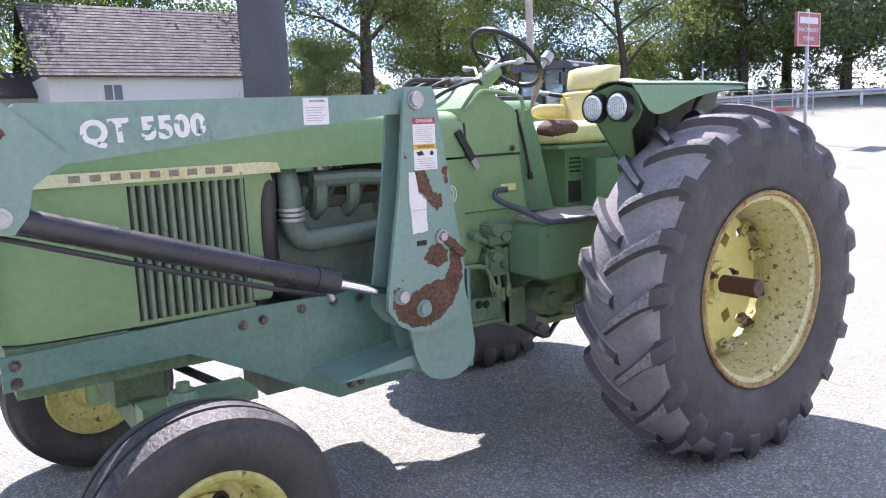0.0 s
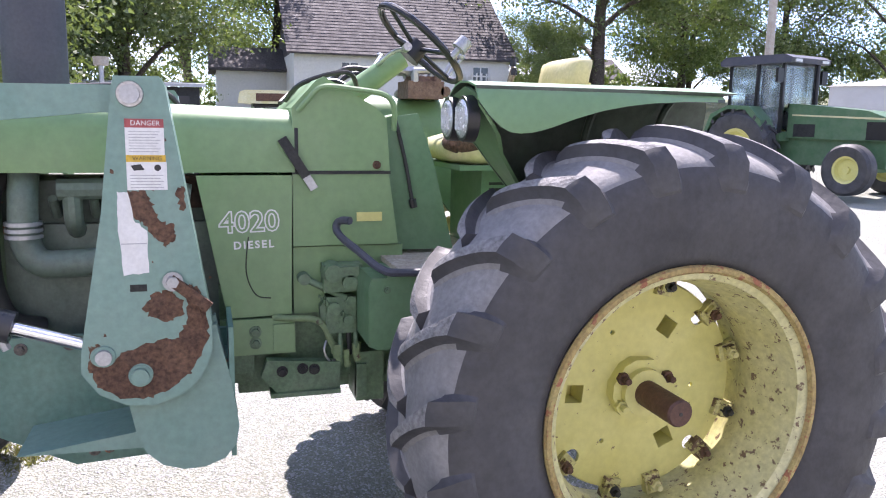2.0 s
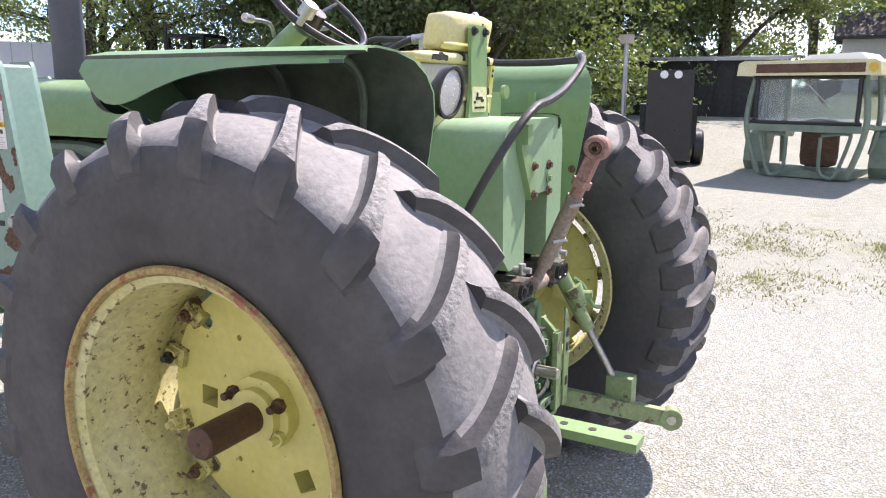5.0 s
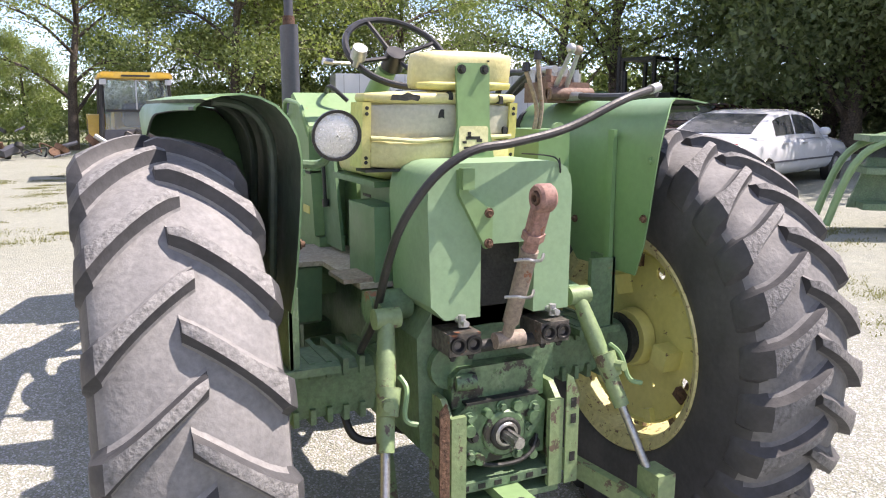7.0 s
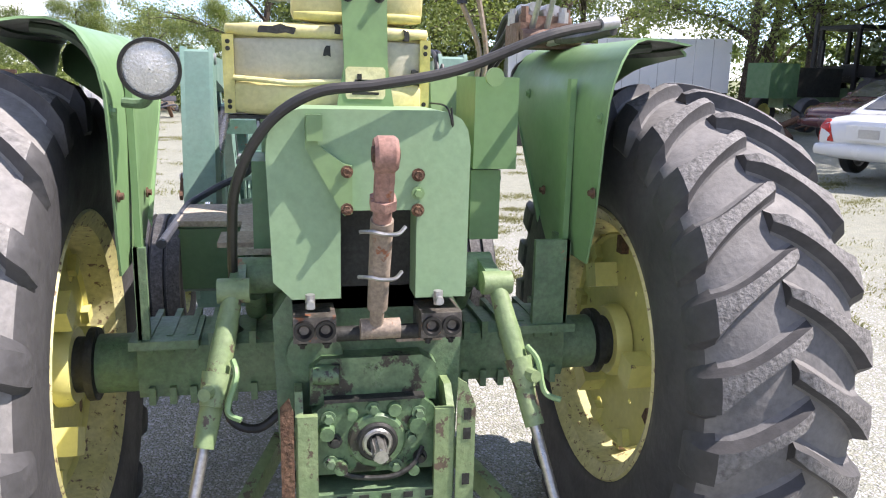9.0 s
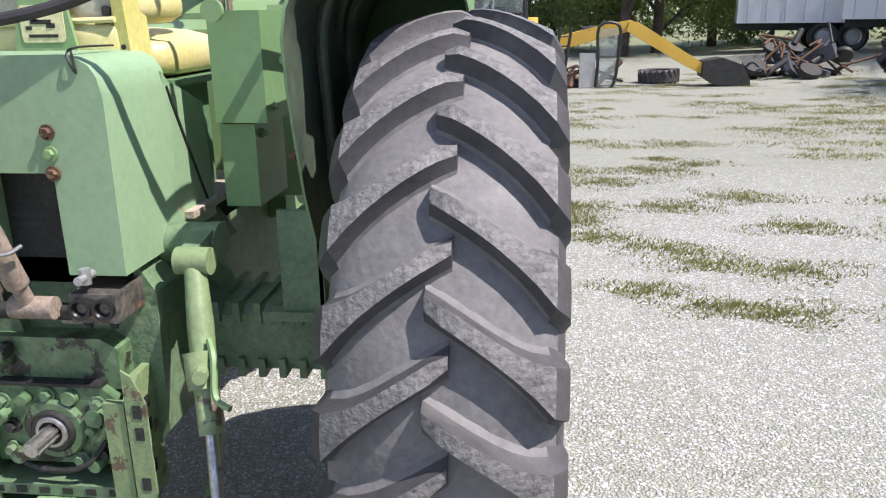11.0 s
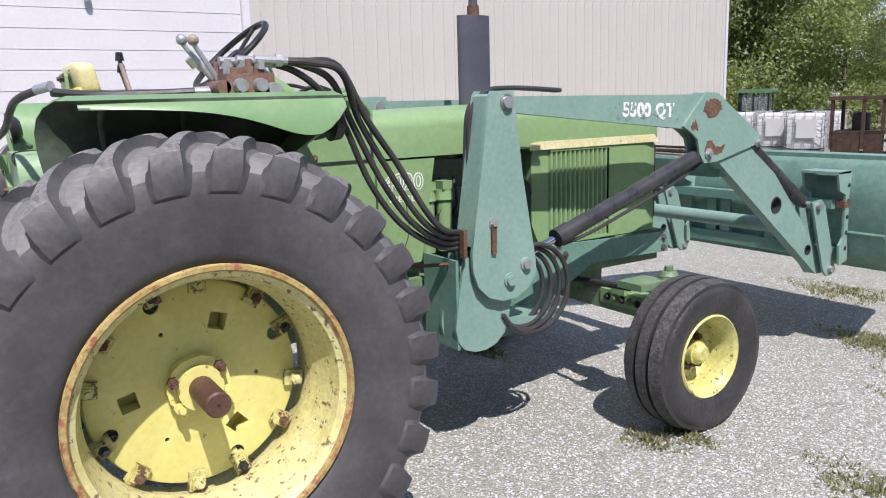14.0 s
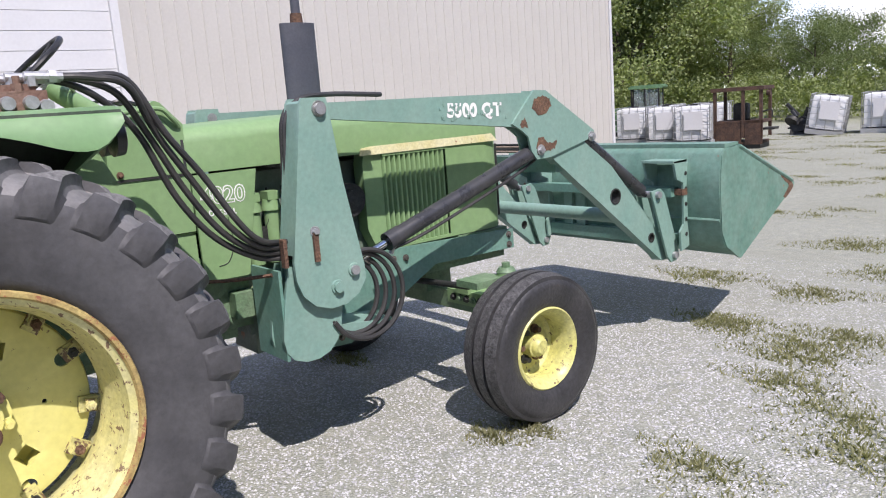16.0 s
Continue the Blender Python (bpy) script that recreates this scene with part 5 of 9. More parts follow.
for x, z, w in ((-0.096, 1.655, 0.009), (-0.07, 1.712, 0.006), (0.11, 1.70, 0.007), (0.135, 1.60, 0.008)):
    part("small_tear", prism(ragged([(x - w, z - 0.012), (x + w, z - 0.012), (x + w, z + 0.012), (x - w, z + 0.012)], 0.003, rs, 2), "y", -0.1500 - (0.014 if z > 1.69 else 0.001), -0.140, 0), DARK, back)
head = part("head_pad", leaning(cushion(-0.188, 0.156, -0.142, -0.062, 1.728, 1.846, 0.022, 0.005), 1.728, 0.20), SEATY, tractor, "cracked yellow upper back pad", 70)
part("pad_edge", leaning(cushion(-0.183, 0.151, -0.150, -0.13, 1.730, 1.755, 0.009, 0.002), 1.728, 0.20), SEATE, head, "brighter yellow lower edge", 70)
part("pad_nick", leaning(box(0.055, 0.063, -0.1475, -0.14, 1.817, 1.822, 0), 1.728, 0.20), DARK, head)
part("armrest_pad", cushion(-0.325, -0.265, -0.08, 0.12, 1.58, 1.65, 0.028, 0.008), SEATY, tractor, "yellow armrest", 70)
part("armrest_pad", cushion(0.125, 0.185, -0.08, 0.18, 1.58, 1.65, 0.028, 0.008), SEATY, tractor, "yellow armrest", 70)
plate = part("seat_support", prism([(-0.085, 1.46), (-0.055, 1.62), (-0.062, 1.80), (-0.05, 1.812), (0.044, 1.812), (0.055, 1.80), (0.058, 1.62), (0.085, 1.46)], "y", -0.182, -0.170, 0.004), GREEN, tractor, "green seat support plate")
part("maker_plate", prism([(-0.048, 1.535), (-0.052, 1.545), (-0.052, 1.61), (-0.046, 1.617), (0.046, 1.617), (0.052, 1.61), (0.052, 1.545), (0.046, 1.535)], "y", -0.1845, -0.182, 0.0), STRIPE, plate, "yellow maker's plate")
bm = bmesh.new()
for a, b, c, d in ((-0.028, 0.022, 1.575, 1.585), (-0.022, -0.010, 1.581, 1.599), (0.010, 0.030, 1.567, 1.577), (-0.040, -0.026, 1.563, 1.571), (-0.035, 0.035, 1.546, 1.553)):
    add_box(bm, a, b, -0.1858, -0.1845, c, d)
part("maker_mark", bm, DARK, plate)
for x in (-0.045, 0.035):
    bolt("seat_bolt", (x, -0.183, 1.792), (0, -1, 0), plate, DARK, 0.010)

# ---- rear cover and hitch ----
outline = [(-0.245, 1.10), (-0.256, 1.40), (-0.254, 1.44), (-0.245, 1.472), (-0.228, 1.496), (-0.202, 1.511), (-0.17, 1.517), (0.155, 1.517), (0.188, 1.511), (0.214, 1.496), (0.229, 1.472), (0.237, 1.43), (0.235, 1.05), (0.105, 1.05), (0.105, 1.275), (-0.082, 1.275), (-0.082, 1.055), (-0.20, 1.055)]
bm = bmesh.new()
add_prism(bm, outline, "y", -0.392, -0.10)
bmesh.ops.bevel(bm, geom=[e for e in bm.edges if len(e.link_faces) == 2 and e.calc_face_angle(0) > radians(60)], offset=0.030, segments=4, profile=0.5, affect="EDGES", clamp_overlap=True)
part("rear_cover", bm, COVERG, tractor, "sun-bleached green rear rockshaft cover")
part("cover_seam", tube([(0.185, -0.3945, 1.525), (0.19, -0.3945, 1.48), (0.175, -0.385, 1.526), (0.17, -0.2, 1.528)], 0.0025, 5), DARK, tractor)
# solid block, coloured dark for the shade within the cover's opening
part("cover_back", box(-0.20, 0.20, -0.30, -0.10, 1.00, 1.30, 0.01), DARK, tractor, "dark block for the shaded rockshaft interior")
bm = bmesh.new()
add_prism(bm, [(-0.165, 1.50), (-0.165, 1.43), (-0.155, 1.41), (-0.10, 1.31), (-0.075, 1.265), (-0.055, 1.27), (-0.055, 1.385), (-0.075, 1.39), (-0.135, 1.435), (-0.135, 1.50)], "y", -0.412, -0.392)
part("cover_bracket", bevelled(bm, 0.004), GREEN, tractor, "green bolted bracket")
for x, z in ((-0.068, 1.372), (-0.068, 1.282)):
    bolt("bracket_bolt", (x, -0.412, z), (0, -1, 0), tractor, RUST, 0.010)
part("bracket_hook", box(-0.162, -0.125, -0.43, -0.40, 1.445, 1.505, 0.004), GREEN, tractor)
for z in (1.362, 1.317, 1.275):
    bolt("cover_bolt", (0.107, -0.393, z), (0, -1, 0), tractor, RUST if z != 1.317 else GREEN, 0.011)
# top link: upper end red and worn, sleeve tan
a, b = Vector((0.0, -0.595, 1.432)), Vector((0.005, -0.40, 0.975))
d = (b - a)
part("top_link_sleeve", cyl(a + d * 0.34, a + d * 0.86, 0.027, 0.025, 18), TANP, tractor, "weathered tan top link sleeve")
bm = bmesh.new()
add_cyl(bm, a + d * 0.02, a + d * 0.36, 0.022, seg=14)
add_lathe(bm, [(-0.024, 0.021), (-0.026, 0.034), (-0.018, 0.040), (0.018, 0.040), (0.026, 0.034), (0.024, 0.021)], a, 24)
along = Matrix.Translation(a) @ d.to_track_quat("Z", "X").to_matrix().to_4x4()
add_box(bm, -0.019, 0.019, -0.021, 0.021, 0.032, 0.11, along)
add_cyl(bm, a + d * 0.22, a + d * 0.27, 0.033, seg=6)
part("top_link_end", bevelled(bm, 0.008), REDP, tractor, "faded red top link end")
part("link_ball", lathe([(-0.030, 0.010), (-0.030, 0.017), (-0.012, 0.021), (0.012, 0.021), (0.030, 0.017), (0.030, 0.010)], a, 18), RUST, tractor, "rusty link ball with a hole")
bm = bmesh.new()
add_cyl(bm, a + d * 0.84, b, 0.018, seg=12)
add_cyl(bm, b + Vector((-0.04, 0, 0)), b + Vector((0.06, 0, 0)), 0.026, seg=14)
part("top_link_lower_end", bevelled(bm, 0.004), TANP, tractor)
for t in (0.4, 0.66):
    c = a + d * t
    part("link_clip", tube([c + Vector((-0.05, -0.01, 0.0)), c + Vector((-0.025, -0.035, 0.005)), c + Vector((0.0, -0.038, 0.0)), c + Vector((0.035, -0.02, -0.004)), c + Vector((0.055, 0.0, 0.008))], 0.005, 6), STEEL, tractor)

for x in (-0.148, 0.168):
    bm = bmesh.new()
    add_box(bm, x - 0.052, x + 0.052, -0.425, -0.30, 0.952, 1.018)
    body = part("hose_coupler", bevelled(bm, 0.010), COUPLER, tractor, "greasy twin hydraulic coupler")
    for k in (-1, 1):
        part("coupler_socket", lathe([(0, 0.012), (0, 0.025), (0.012, 0.025), (0.012, 0.018), (0.002, 0.012)], (0, 0, 0), 20), BLACK, body).matrix_basis = Matrix.Translation((x + k * 0.026, -0.425, 0.986)) @ Matrix.Rotation(radians(-90), 4, "Z")
        bolt("coupler_bolt", (x + k * 0.03, -0.40, 0.945), (0, 0, -1), body, DARK, 0.008)
    bm = bmesh.new()
    add_cyl(bm, (x - 0.01, -0.42, 1.04), (x - 0.01, -0.42, 1.075), 0.012, seg=10)
    add_cyl(bm, (x - 0.01, -0.45, 1.055), (x - 0.01, -0.39, 1.055), 0.010, seg=10)
    part("release_lever", bm, GALV, body, "silver release lever")
part("round_cap", bevelled(cyl((-0.145, -0.33, 0.885), (-0.145, -0.30, 0.885), 0.072, 0.072, 28), 0.008), GREEN_DK, tractor, "round green inspection cap")
part("cross_pin", cyl((-0.10, -0.37, 0.955), (0.14, -0.37, 0.955), 0.020, seg=12), DARK, tractor)
part("sensing_bar", box(0.06, 0.18, -0.38, -0.34, 0.93, 0.965, 0.006), TANP, tractor, "rusty draft sensing bar")
bm = bmesh.new()
add_prism(bm, [(-0.16, 0.76), (-0.16, 0.86), (-0.13, 0.885), (0.13, 0.885), (0.17, 0.86), (0.17, 0.76)], "y", -0.36, -0.20)
part("pto_shelf", bevelled(bm, 0.02), GREASE, tractor, "green casting above the power shaft")
# power take-off
bm = bmesh.new()
add_prism(bm, [(-0.15, 0.575), (-0.155, 0.745), (-0.12, 0.775), (0.13, 0.775), (0.165, 0.745), (0.16, 0.575)], "y", -0.385, -0.28)
pto = part("power_takeoff", bevelled(bm, 0.010), GREASE, tractor, "greasy green power take-off housing")
c = Vector((0.009, -0.385, 0.668))
for r0, r1, _, a1, mat in ((0.050, 0.076, 0.0, 0.016, GREASE), (0.040, 0.054, 0.0, 0.026, DARK), (0.029, 0.042, 0.0, 0.030, STEEL), (0.020, 0.034, 0.0, 0.020, DARK)):
    part("bearing_ring", lathe([(-0.01, r0), (-0.01, r1), (a1 - 0.006, r1), (a1, r1 - 0.006), (a1, r0)], (0, 0, 0), 32), mat, pto).matrix_basis = Matrix.Translation(c) @ Matrix.Rotation(radians(-90), 4, "Z")
bm = bmesh.new()
add_cyl(bm, c + Vector((0, 0.05, 0)), c + Vector((0, -0.105, 0)), 0.0175, seg=12)
for k in range(6):
    a = k * math.pi / 3
    add_box(bm, -0.004, 0.004, -0.10, 0.0, 0.014, 0.0205, Matrix.Translation(c) @ Matrix.Rotation(a, 4, "Y"))
part("splined_shaft", bm, STEEL, pto, "bare steel splined shaft")
for x, z, r, h in ((-0.12, 0.70, 0.022, 0.030), (0.115, 0.705, 0.026, 0.024), (-0.085, 0.60, 0.020, 0.030), (0.105, 0.585, 0.018, 0.034), (-0.055, 0.745, 0.016, 0.026), (0.055, 0.75, 0.020, 0.018)):
    part("casting_boss", bevelled(cyl((x, -0.384, z), (x, -0.384 - h, z), r, r * 0.85, 14), 0.004), GREASE, pto)
part("oil_pipe", tube([(0.13, -0.392, 0.64), (0.10, -0.415, 0.60), (0.04, -0.42, 0.575), (-0.06, -0.41, 0.58), (-0.12, -0.392, 0.62)], 0.007, 8), DARK, pto, "greasy oil pipe")
part("top_gasket", box(-0.125, 0.135, -0.392, -0.30, 0.776, 0.784, 0.002), DARK, pto)
part("filler_spout", bevelled(cyl((-0.15, -0.36, 0.845), (-0.085, -0.37, 0.845), 0.027, 0.027, 16), 0.005), GREASE, tractor, "short capped filler spout")
part("worn_edge_plate", prism([(-0.236, 0.47), (-0.203, 0.47), (-0.203, 0.775), (-0.214, 0.815), (-0.236, 0.79)], "y", -0.436, -0.430, 0.002), RUST, tractor, "rusty brown shield edge plate")
holed = part("shield_plate", prism([(0.213, 0.47), (0.262, 0.47), (0.262, 0.765), (0.236, 0.83), (0.213, 0.845)], "y", -0.436, -0.430, 0.002), WORNG, tractor, "worn green shield plate with square holes")
for z in (0.745, 0.69, 0.56):
    part("square_hole", box(0.230, 0.250, -0.438, -0.435, z - 0.016, z + 0.016, 0), DARK, holed)
rng = random.Random(9)
for x, z in ((-0.115, 0.735), (0.12, 0.735), (-0.11, 0.61), (0.125, 0.61), (0.0, 0.755), (0.10, 0.67), (-0.10, 0.67), (0.06, 0.59)):
    bolt("cover_bolt", (x, -0.386, z), (0, -1, 0), pto, GREEN_DK if rng.random() < 0.6 else DARK, 0.013, 0.02)
for s in (-1, 1):
    bm = bmesh.new()
    add_prism(bm, [(-0.40, 0.47), (-0.42, 0.52), (-0.42, 0.74), (-0.36, 0.80), (-0.28, 0.80), (-0.28, 0.47)], "x", s * 0.185 + 0.006, s * 0.205 + 0.006)
    side = part("shield_mount", bevelled(bm, 0.004), WORNG, tractor, "worn green drawbar side plate")
    bm = bmesh.new()
    add_box(bm, *sorted((s * 0.15 + 0.006, s * 0.20 + 0.006)), -0.43, -0.41, 0.47, 0.76)
    part("plate_flange", bevelled(bm, 0.004), WORNG, side)
    for z in (0.72, 0.66, 0.55):
        part("slot", box(*sorted((s * 0.2055 + 0.006, s * 0.2075 + 0.006)), -0.37, -0.33, z - 0.015, z + 0.015, 0), DARK, side)
part("drawbar_hanger", box(-0.19, 0.20, -0.42, -0.30, 0.505, 0.535, 0.005), GREEN_DK, tractor, "drawbar hanger plate")
for k in range(6):
    part("hanger_hole", box(-0.155 + 0.058 * k, -0.130 + 0.058 * k, -0.4225, -0.420, 0.512, 0.528, 0), DARK, tractor)
part("drawbar_hanger", box(-0.19, 0.20, -0.42, -0.30, 0.445, 0.465, 0.005), GREEN_DK, tractor, "drawbar hanger plate")
bm = bmesh.new()
add_box(bm, -0.045, 0.045, -0.78, 0.3, 0.470, 0.502)
draw = part("drawbar", bevelled(bm, 0.006), GREEN, tractor, "pale green steel drawbar")
for y in (-0.74, -0.62, -0.52):
    part("pin_hole", cyl((0, y, 0.5015), (0, y, 0.5035), 0.014, seg=14), DARK, draw)
# rockshaft arms, lift links and draft links
for s in (-1, 1):
    bm = bmesh.new()
    add_cyl(bm, (s * 0.22, -0.16, 1.06), (s * 0.36, -0.16, 1.06), 0.05, seg=18)
    add_prism(bm, [(-0.11, 1.10), (-0.12, 1.02), (-0.20, 1.01), (-0.30, 1.03), (-0.32, 1.06), (-0.30, 1.085), (-0.2, 1.10)], "x", s * 0.315, s * 0.355)
    part("lift_arm", bevelled(bm, 0.008), GREEN_DK, tractor, "green rockshaft lift arm")
    top, low = Vector((s * 0.345, -0.29, 1.055)), Vector((s * 0.47, -0.58, 0.46))
    d = low - top
    bm = bmesh.new()
    add_cyl(bm, top + Vector((-0.04, 0, 0)), top + Vector((0.04, 0, 0)), 0.032, seg=16)
    add_cyl(bm, top, top + d * 0.22, 0.024, 0.030, 14)
    add_cyl(bm, top + d * 0.20, top + d * 0.58, 0.030, 0.026, 16)
    link_ob = part("lift_link", bevelled(bm, 0.004), WORNG, tractor, "worn green adjustable lift link")
    part("link_screw", cyl(top + d * 0.56, top + d * 0.95, 0.014, seg=12), STEEL, link_ob, "bare screw rod")
    bm = bmesh.new()
    add_box(bm, low.x - 0.035, low.x + 0.035, low.y - 0.05, low.y + 0.05, low.z - 0.06, low.z + 0.07)
    part("link_clevis", bevelled(bm, 0.008), WORNG, link_ob)
    bm = bmesh.new()
    add_cyl(bm, top + d * 0.30 + Vector((0, -0.02, 0)), top + d * 0.42 + Vector((0, -0.02, 0)), 0.038, 0.030, 12)
    add_cyl(bm, top + d * 0.36 + Vector((0, 0.0, 0)), top + d * 0.36 + Vector((s * 0.02, -0.075, 0.01)), 0.022, 0.016, 10)
    part("gear_casting", bevelled(bm, 0.004), WORNG, link_ob, "greasy adjusting gear")
    part("link_crank", tube([top + d * 0.25 + Vector((0.03, -0.03, 0)), top + d * 0.30 + Vector((0.045, -0.05, 0)), top + d * 0.42 + Vector((0.04, -0.05, 0)), top + d * 0.45 + Vector((0.075, -0.06, 0))], 0.008, 6), GREEN, link_ob)
    p, q = Vector((s * 0.24, -0.02, 0.50)), Vector((s * 0.50, -0.80, 0.38))
    u = (q - p).normalized()
    m = Matrix.Translation(p) @ u.to_track_quat("Y", "Z").to_matrix().to_4x4()
    L = (q - p).length
    bm = bmesh.new()
    add_box(bm, -0.016, 0.016, 0, L - 0.05, -0.032, 0.032, m)
    add_cyl(bm, m @ Vector((-0.02, L - 0.03, 0)), m @ Vector((0.02, L - 0.03, 0)), 0.042, seg=18)
    arm = part("draft_link", bevelled(bm, 0.006), WORNG, tractor, "worn green lower draft link arm")
    part("link_ball", cyl(m @ Vector((-0.024, L - 0.03, 0)), m @ Vector((0.024, L - 0.03, 0)), 0.018, seg=14), STEEL, arm)
    part("breather", cyl((s * 0.30, -0.10, 1.0), (s * 0.30, -0.02, 0.92), 0.03, seg=12), GREEN_DK, tractor)
part("remote_hose", tube([(0.58, -0.33, 1.735), (0.42, -0.39, 1.70), (0.20, -0.41, 1.615), (0.0, -0.43, 1.575), (-0.14, -0.44, 1.555), (-0.25, -0.42, 1.48), (-0.325, -0.36, 1.34), (-0.345, -0.28, 1.18), (-0.35, -0.2, 1.02), (-0.36, -0.1, 0.90), (-0.3, 0.05, 0.80)], 0.013, 10), HOSE, tractor, "black hose draped over the rear cover")
part("hose_end", cyl((0.575, -0.335, 1.735), (0.635, -0.30, 1.745), 0.016, seg=12), GALV, tractor)
part("loose_hose", tube([(-0.40, 0.0, 0.70), (-0.38, -0.06, 0.60), (-0.30, -0.08, 0.575), (-0.22, -0.06, 0.63)], 0.014, 8), HOSE, tractor)
for k, (x, y, z, tip) in enumerate(((0.34, 0.02, 1.55, (0.29, -0.02, 1.80)), (0.36, 0.02, 1.55, (0.33, -0.03, 1.84)))):
    bm = bmesh.new()
    add_tube(bm, smooth_line([(x, y, z), (x + 0.01, y - 0.02, z + 0.12), tip]), 0.008, 6)
    part("quadrant_lever", bm, TANP, tractor, "bent control lever")
    part("lever_knob", cyl(tip, Vector(tip) + Vector((0, 0, 0.03)), 0.016, 0.012, 12), BLACK, tractor)
post = part("lever_post", box(0.33, 0.46, -0.05, 0.20, 1.335, 1.60, 0.008), GREEN_FD, tractor, "green lever quadrant housing")
part("lower_panel", box(0.33, 0.42, -0.03, 0.20, 1.12, 1.33, 0.008), GREEN_FD, post)
for y, z in ((0.0, 1.37), (0.15, 1.56), (0.02, 1.30)):
    bolt("panel_bolt", (0.461 if z > 1.33 else 0.421, y, z), (1, 0, 0), post, GREEN_DK, 0.008)
side = part("cover_side", prism([(-0.12, 1.465), (-0.09, 1.44), (0.0, 1.41), (0.10, 1.37), (0.12, 1.06), (-0.12, 1.06)], "x", 0.19, 0.236, 0.006), COVERG, tractor, "bleached green cover side")
part("side_seam", tube([(0.2365, -0.105, 1.43), (0.2368, -0.03, 1.29), (0.2365, 0.082, 1.09)], 0.005, 6), DARK, side)
for q in (-1, 1):
    x = -0.347 if q < 0 else 0.163
    wing = part("backrest_wing", leaning(box(x - 0.014, x + 0.014, -0.136, -0.03, 1.492, 1.690, 0.006), 1.5, 0.10), SEATE, tractor, "yellow backrest side strip")
    for z in (1.508, 1.522, 1.655, 1.672):
        bolt("wing_bolt", (x, -0.137 - (z - 1.5) * 0.10, z), (0, -1, 0), wing, DARK, 0.004, 0.003)
part("lever_ball", bevelled(cyl((0.37, -0.115, 1.60), (0.37, -0.10, 1.60), 0.026, 0.026, 18), 0.008), GREEN, tractor)

# exhaust
bm = bmesh.new()
pts = [(-0.06 + 0.043 * math.cos(a), 1.815 + 0.100 * math.sin(a)) for a in (2 * math.pi * k / 28 for k in range(28))]
add_prism(bm, pts, "z", 1.63, 2.10)
muf = part("muffler", bevelled(bm, 0.006, 60), MUFFLER, tractor, "dark grey oval exhaust muffler")
part("exhaust_pipe", cyl((-0.06, 1.815, 2.09), (-0.06, 1.815, 2.75), 0.024, seg=16), MUFFLER, muf, "dark exhaust pipe")
part("pipe_collar", cyl((-0.06, 1.815, 2.09), (-0.06, 1.815, 2.15), 0.034, 0.031, 16), RUST, muf, "rusty pipe collar")

# hydraulic control valve on the fender with levers and hoses
VX, VY, VZ = 0.64, 0.30, 1.70
bm = bmesh.new()
add_box(bm, VX - 0.10, VX + 0.10, 0.225, 0.395, VZ - 0.005, VZ + 0.075)
add_box(bm, VX - 0.07, VX + 0.07, 0.25, 0.37, VZ + 0.072, VZ + 0.098)
valve = part("control_valve", bevelled(bm, 0.010), BROWNV, tractor, "rust-brown hydraulic control valve")
for x, y, z in ((VX + 0.10, 0.27, VZ + 0.035), (VX + 0.10, 0.34, VZ + 0.035), (VX + 0.10, 0.385, VZ + 0.02)):
    part("port_plug", bevelled(cyl((x, y, z), (x + 0.03, y, z), 0.025, 0.022, 14), 0.004), GALV, valve, "bright round port plug")
for x, y, ln in ((VX - 0.05, 0.27, 0.16), (VX + 0.02, 0.31, 0.13), (VX + 0.06, 0.36, 0.10), (VX - 0.02, 0.35, 0.12)):
    bm = bmesh.new()
    add_cyl(bm, (x, y, VZ + 0.09), (x, y, VZ + 0.125), 0.020, seg=6)
    add_cyl(bm, (x, y - 0.02, VZ + 0.125), (x, y + ln, VZ + 0.12), 0.016, seg=10)
    add_cyl(bm, (x, y + ln * 0.55, VZ + 0.122), (x, y + ln * 0.8, VZ + 0.12), 0.023, seg=6)
    part("hose_fitting", bevelled(bm, 0.003), GALV, valve, "grey steel hose fitting")
for k, (x, y) in enumerate(((VX - 0.08, 0.25), (VX + 0.05, 0.25), (VX + 0.085, 0.31), (VX - 0.085, 0.36))):
    bm = bmesh.new()
    add_cyl(bm, (x, y, VZ + 0.07), (x, y, VZ + 0.10 + 0.01 * (k % 2)), 0.019, seg=6)
    add_cyl(bm, (x, y, VZ + 0.10), (x, y, VZ + 0.125), 0.012, seg=10)
    part("valve_cap", bm, GALV if k % 2 else BROWNV, valve)
part("spool_housing", bevelled(cyl((VX - 0.10, 0.215, VZ + 0.03), (VX + 0.10, 0.215, VZ + 0.03), 0.024, 0.024, 14), 0.004), BROWNV, valve)
part("inlet_fitting", cyl((VX, 0.23, VZ + 0.02), (VX, 0.14, VZ + 0.02), 0.020, 0.016, 10), GALV, valve)
part("supply_hose", tube([(VX, 0.15, VZ + 0.02), (VX - 0.02, 0.0, VZ + 0.015), (VX - 0.03, -0.18, VZ + 0.015), (0.63, -0.30, VZ + 0.025)], 0.014, 8), HOSE, tractor)
for x, ty, tz in ((VX - 0.06, 0.13, 1.885), (VX - 0.01, 0.155, 1.88)):
    bm = bmesh.new()
    add_cyl(bm, (x, 0.235, VZ + 0.05), (x, ty, tz), 0.011, 0.008, 10)
    part("valve_lever", bm, GALV, valve, "long steel valve lever")
    kb = bmesh.new()
    bmesh.ops.create_icosphere(kb, subdivisions=2, radius=0.020, matrix=Matrix.Translation((x, ty, tz + 0.012)))
    part("lever_ball", kb, GALV if x < 0.6 else TANP, valve)
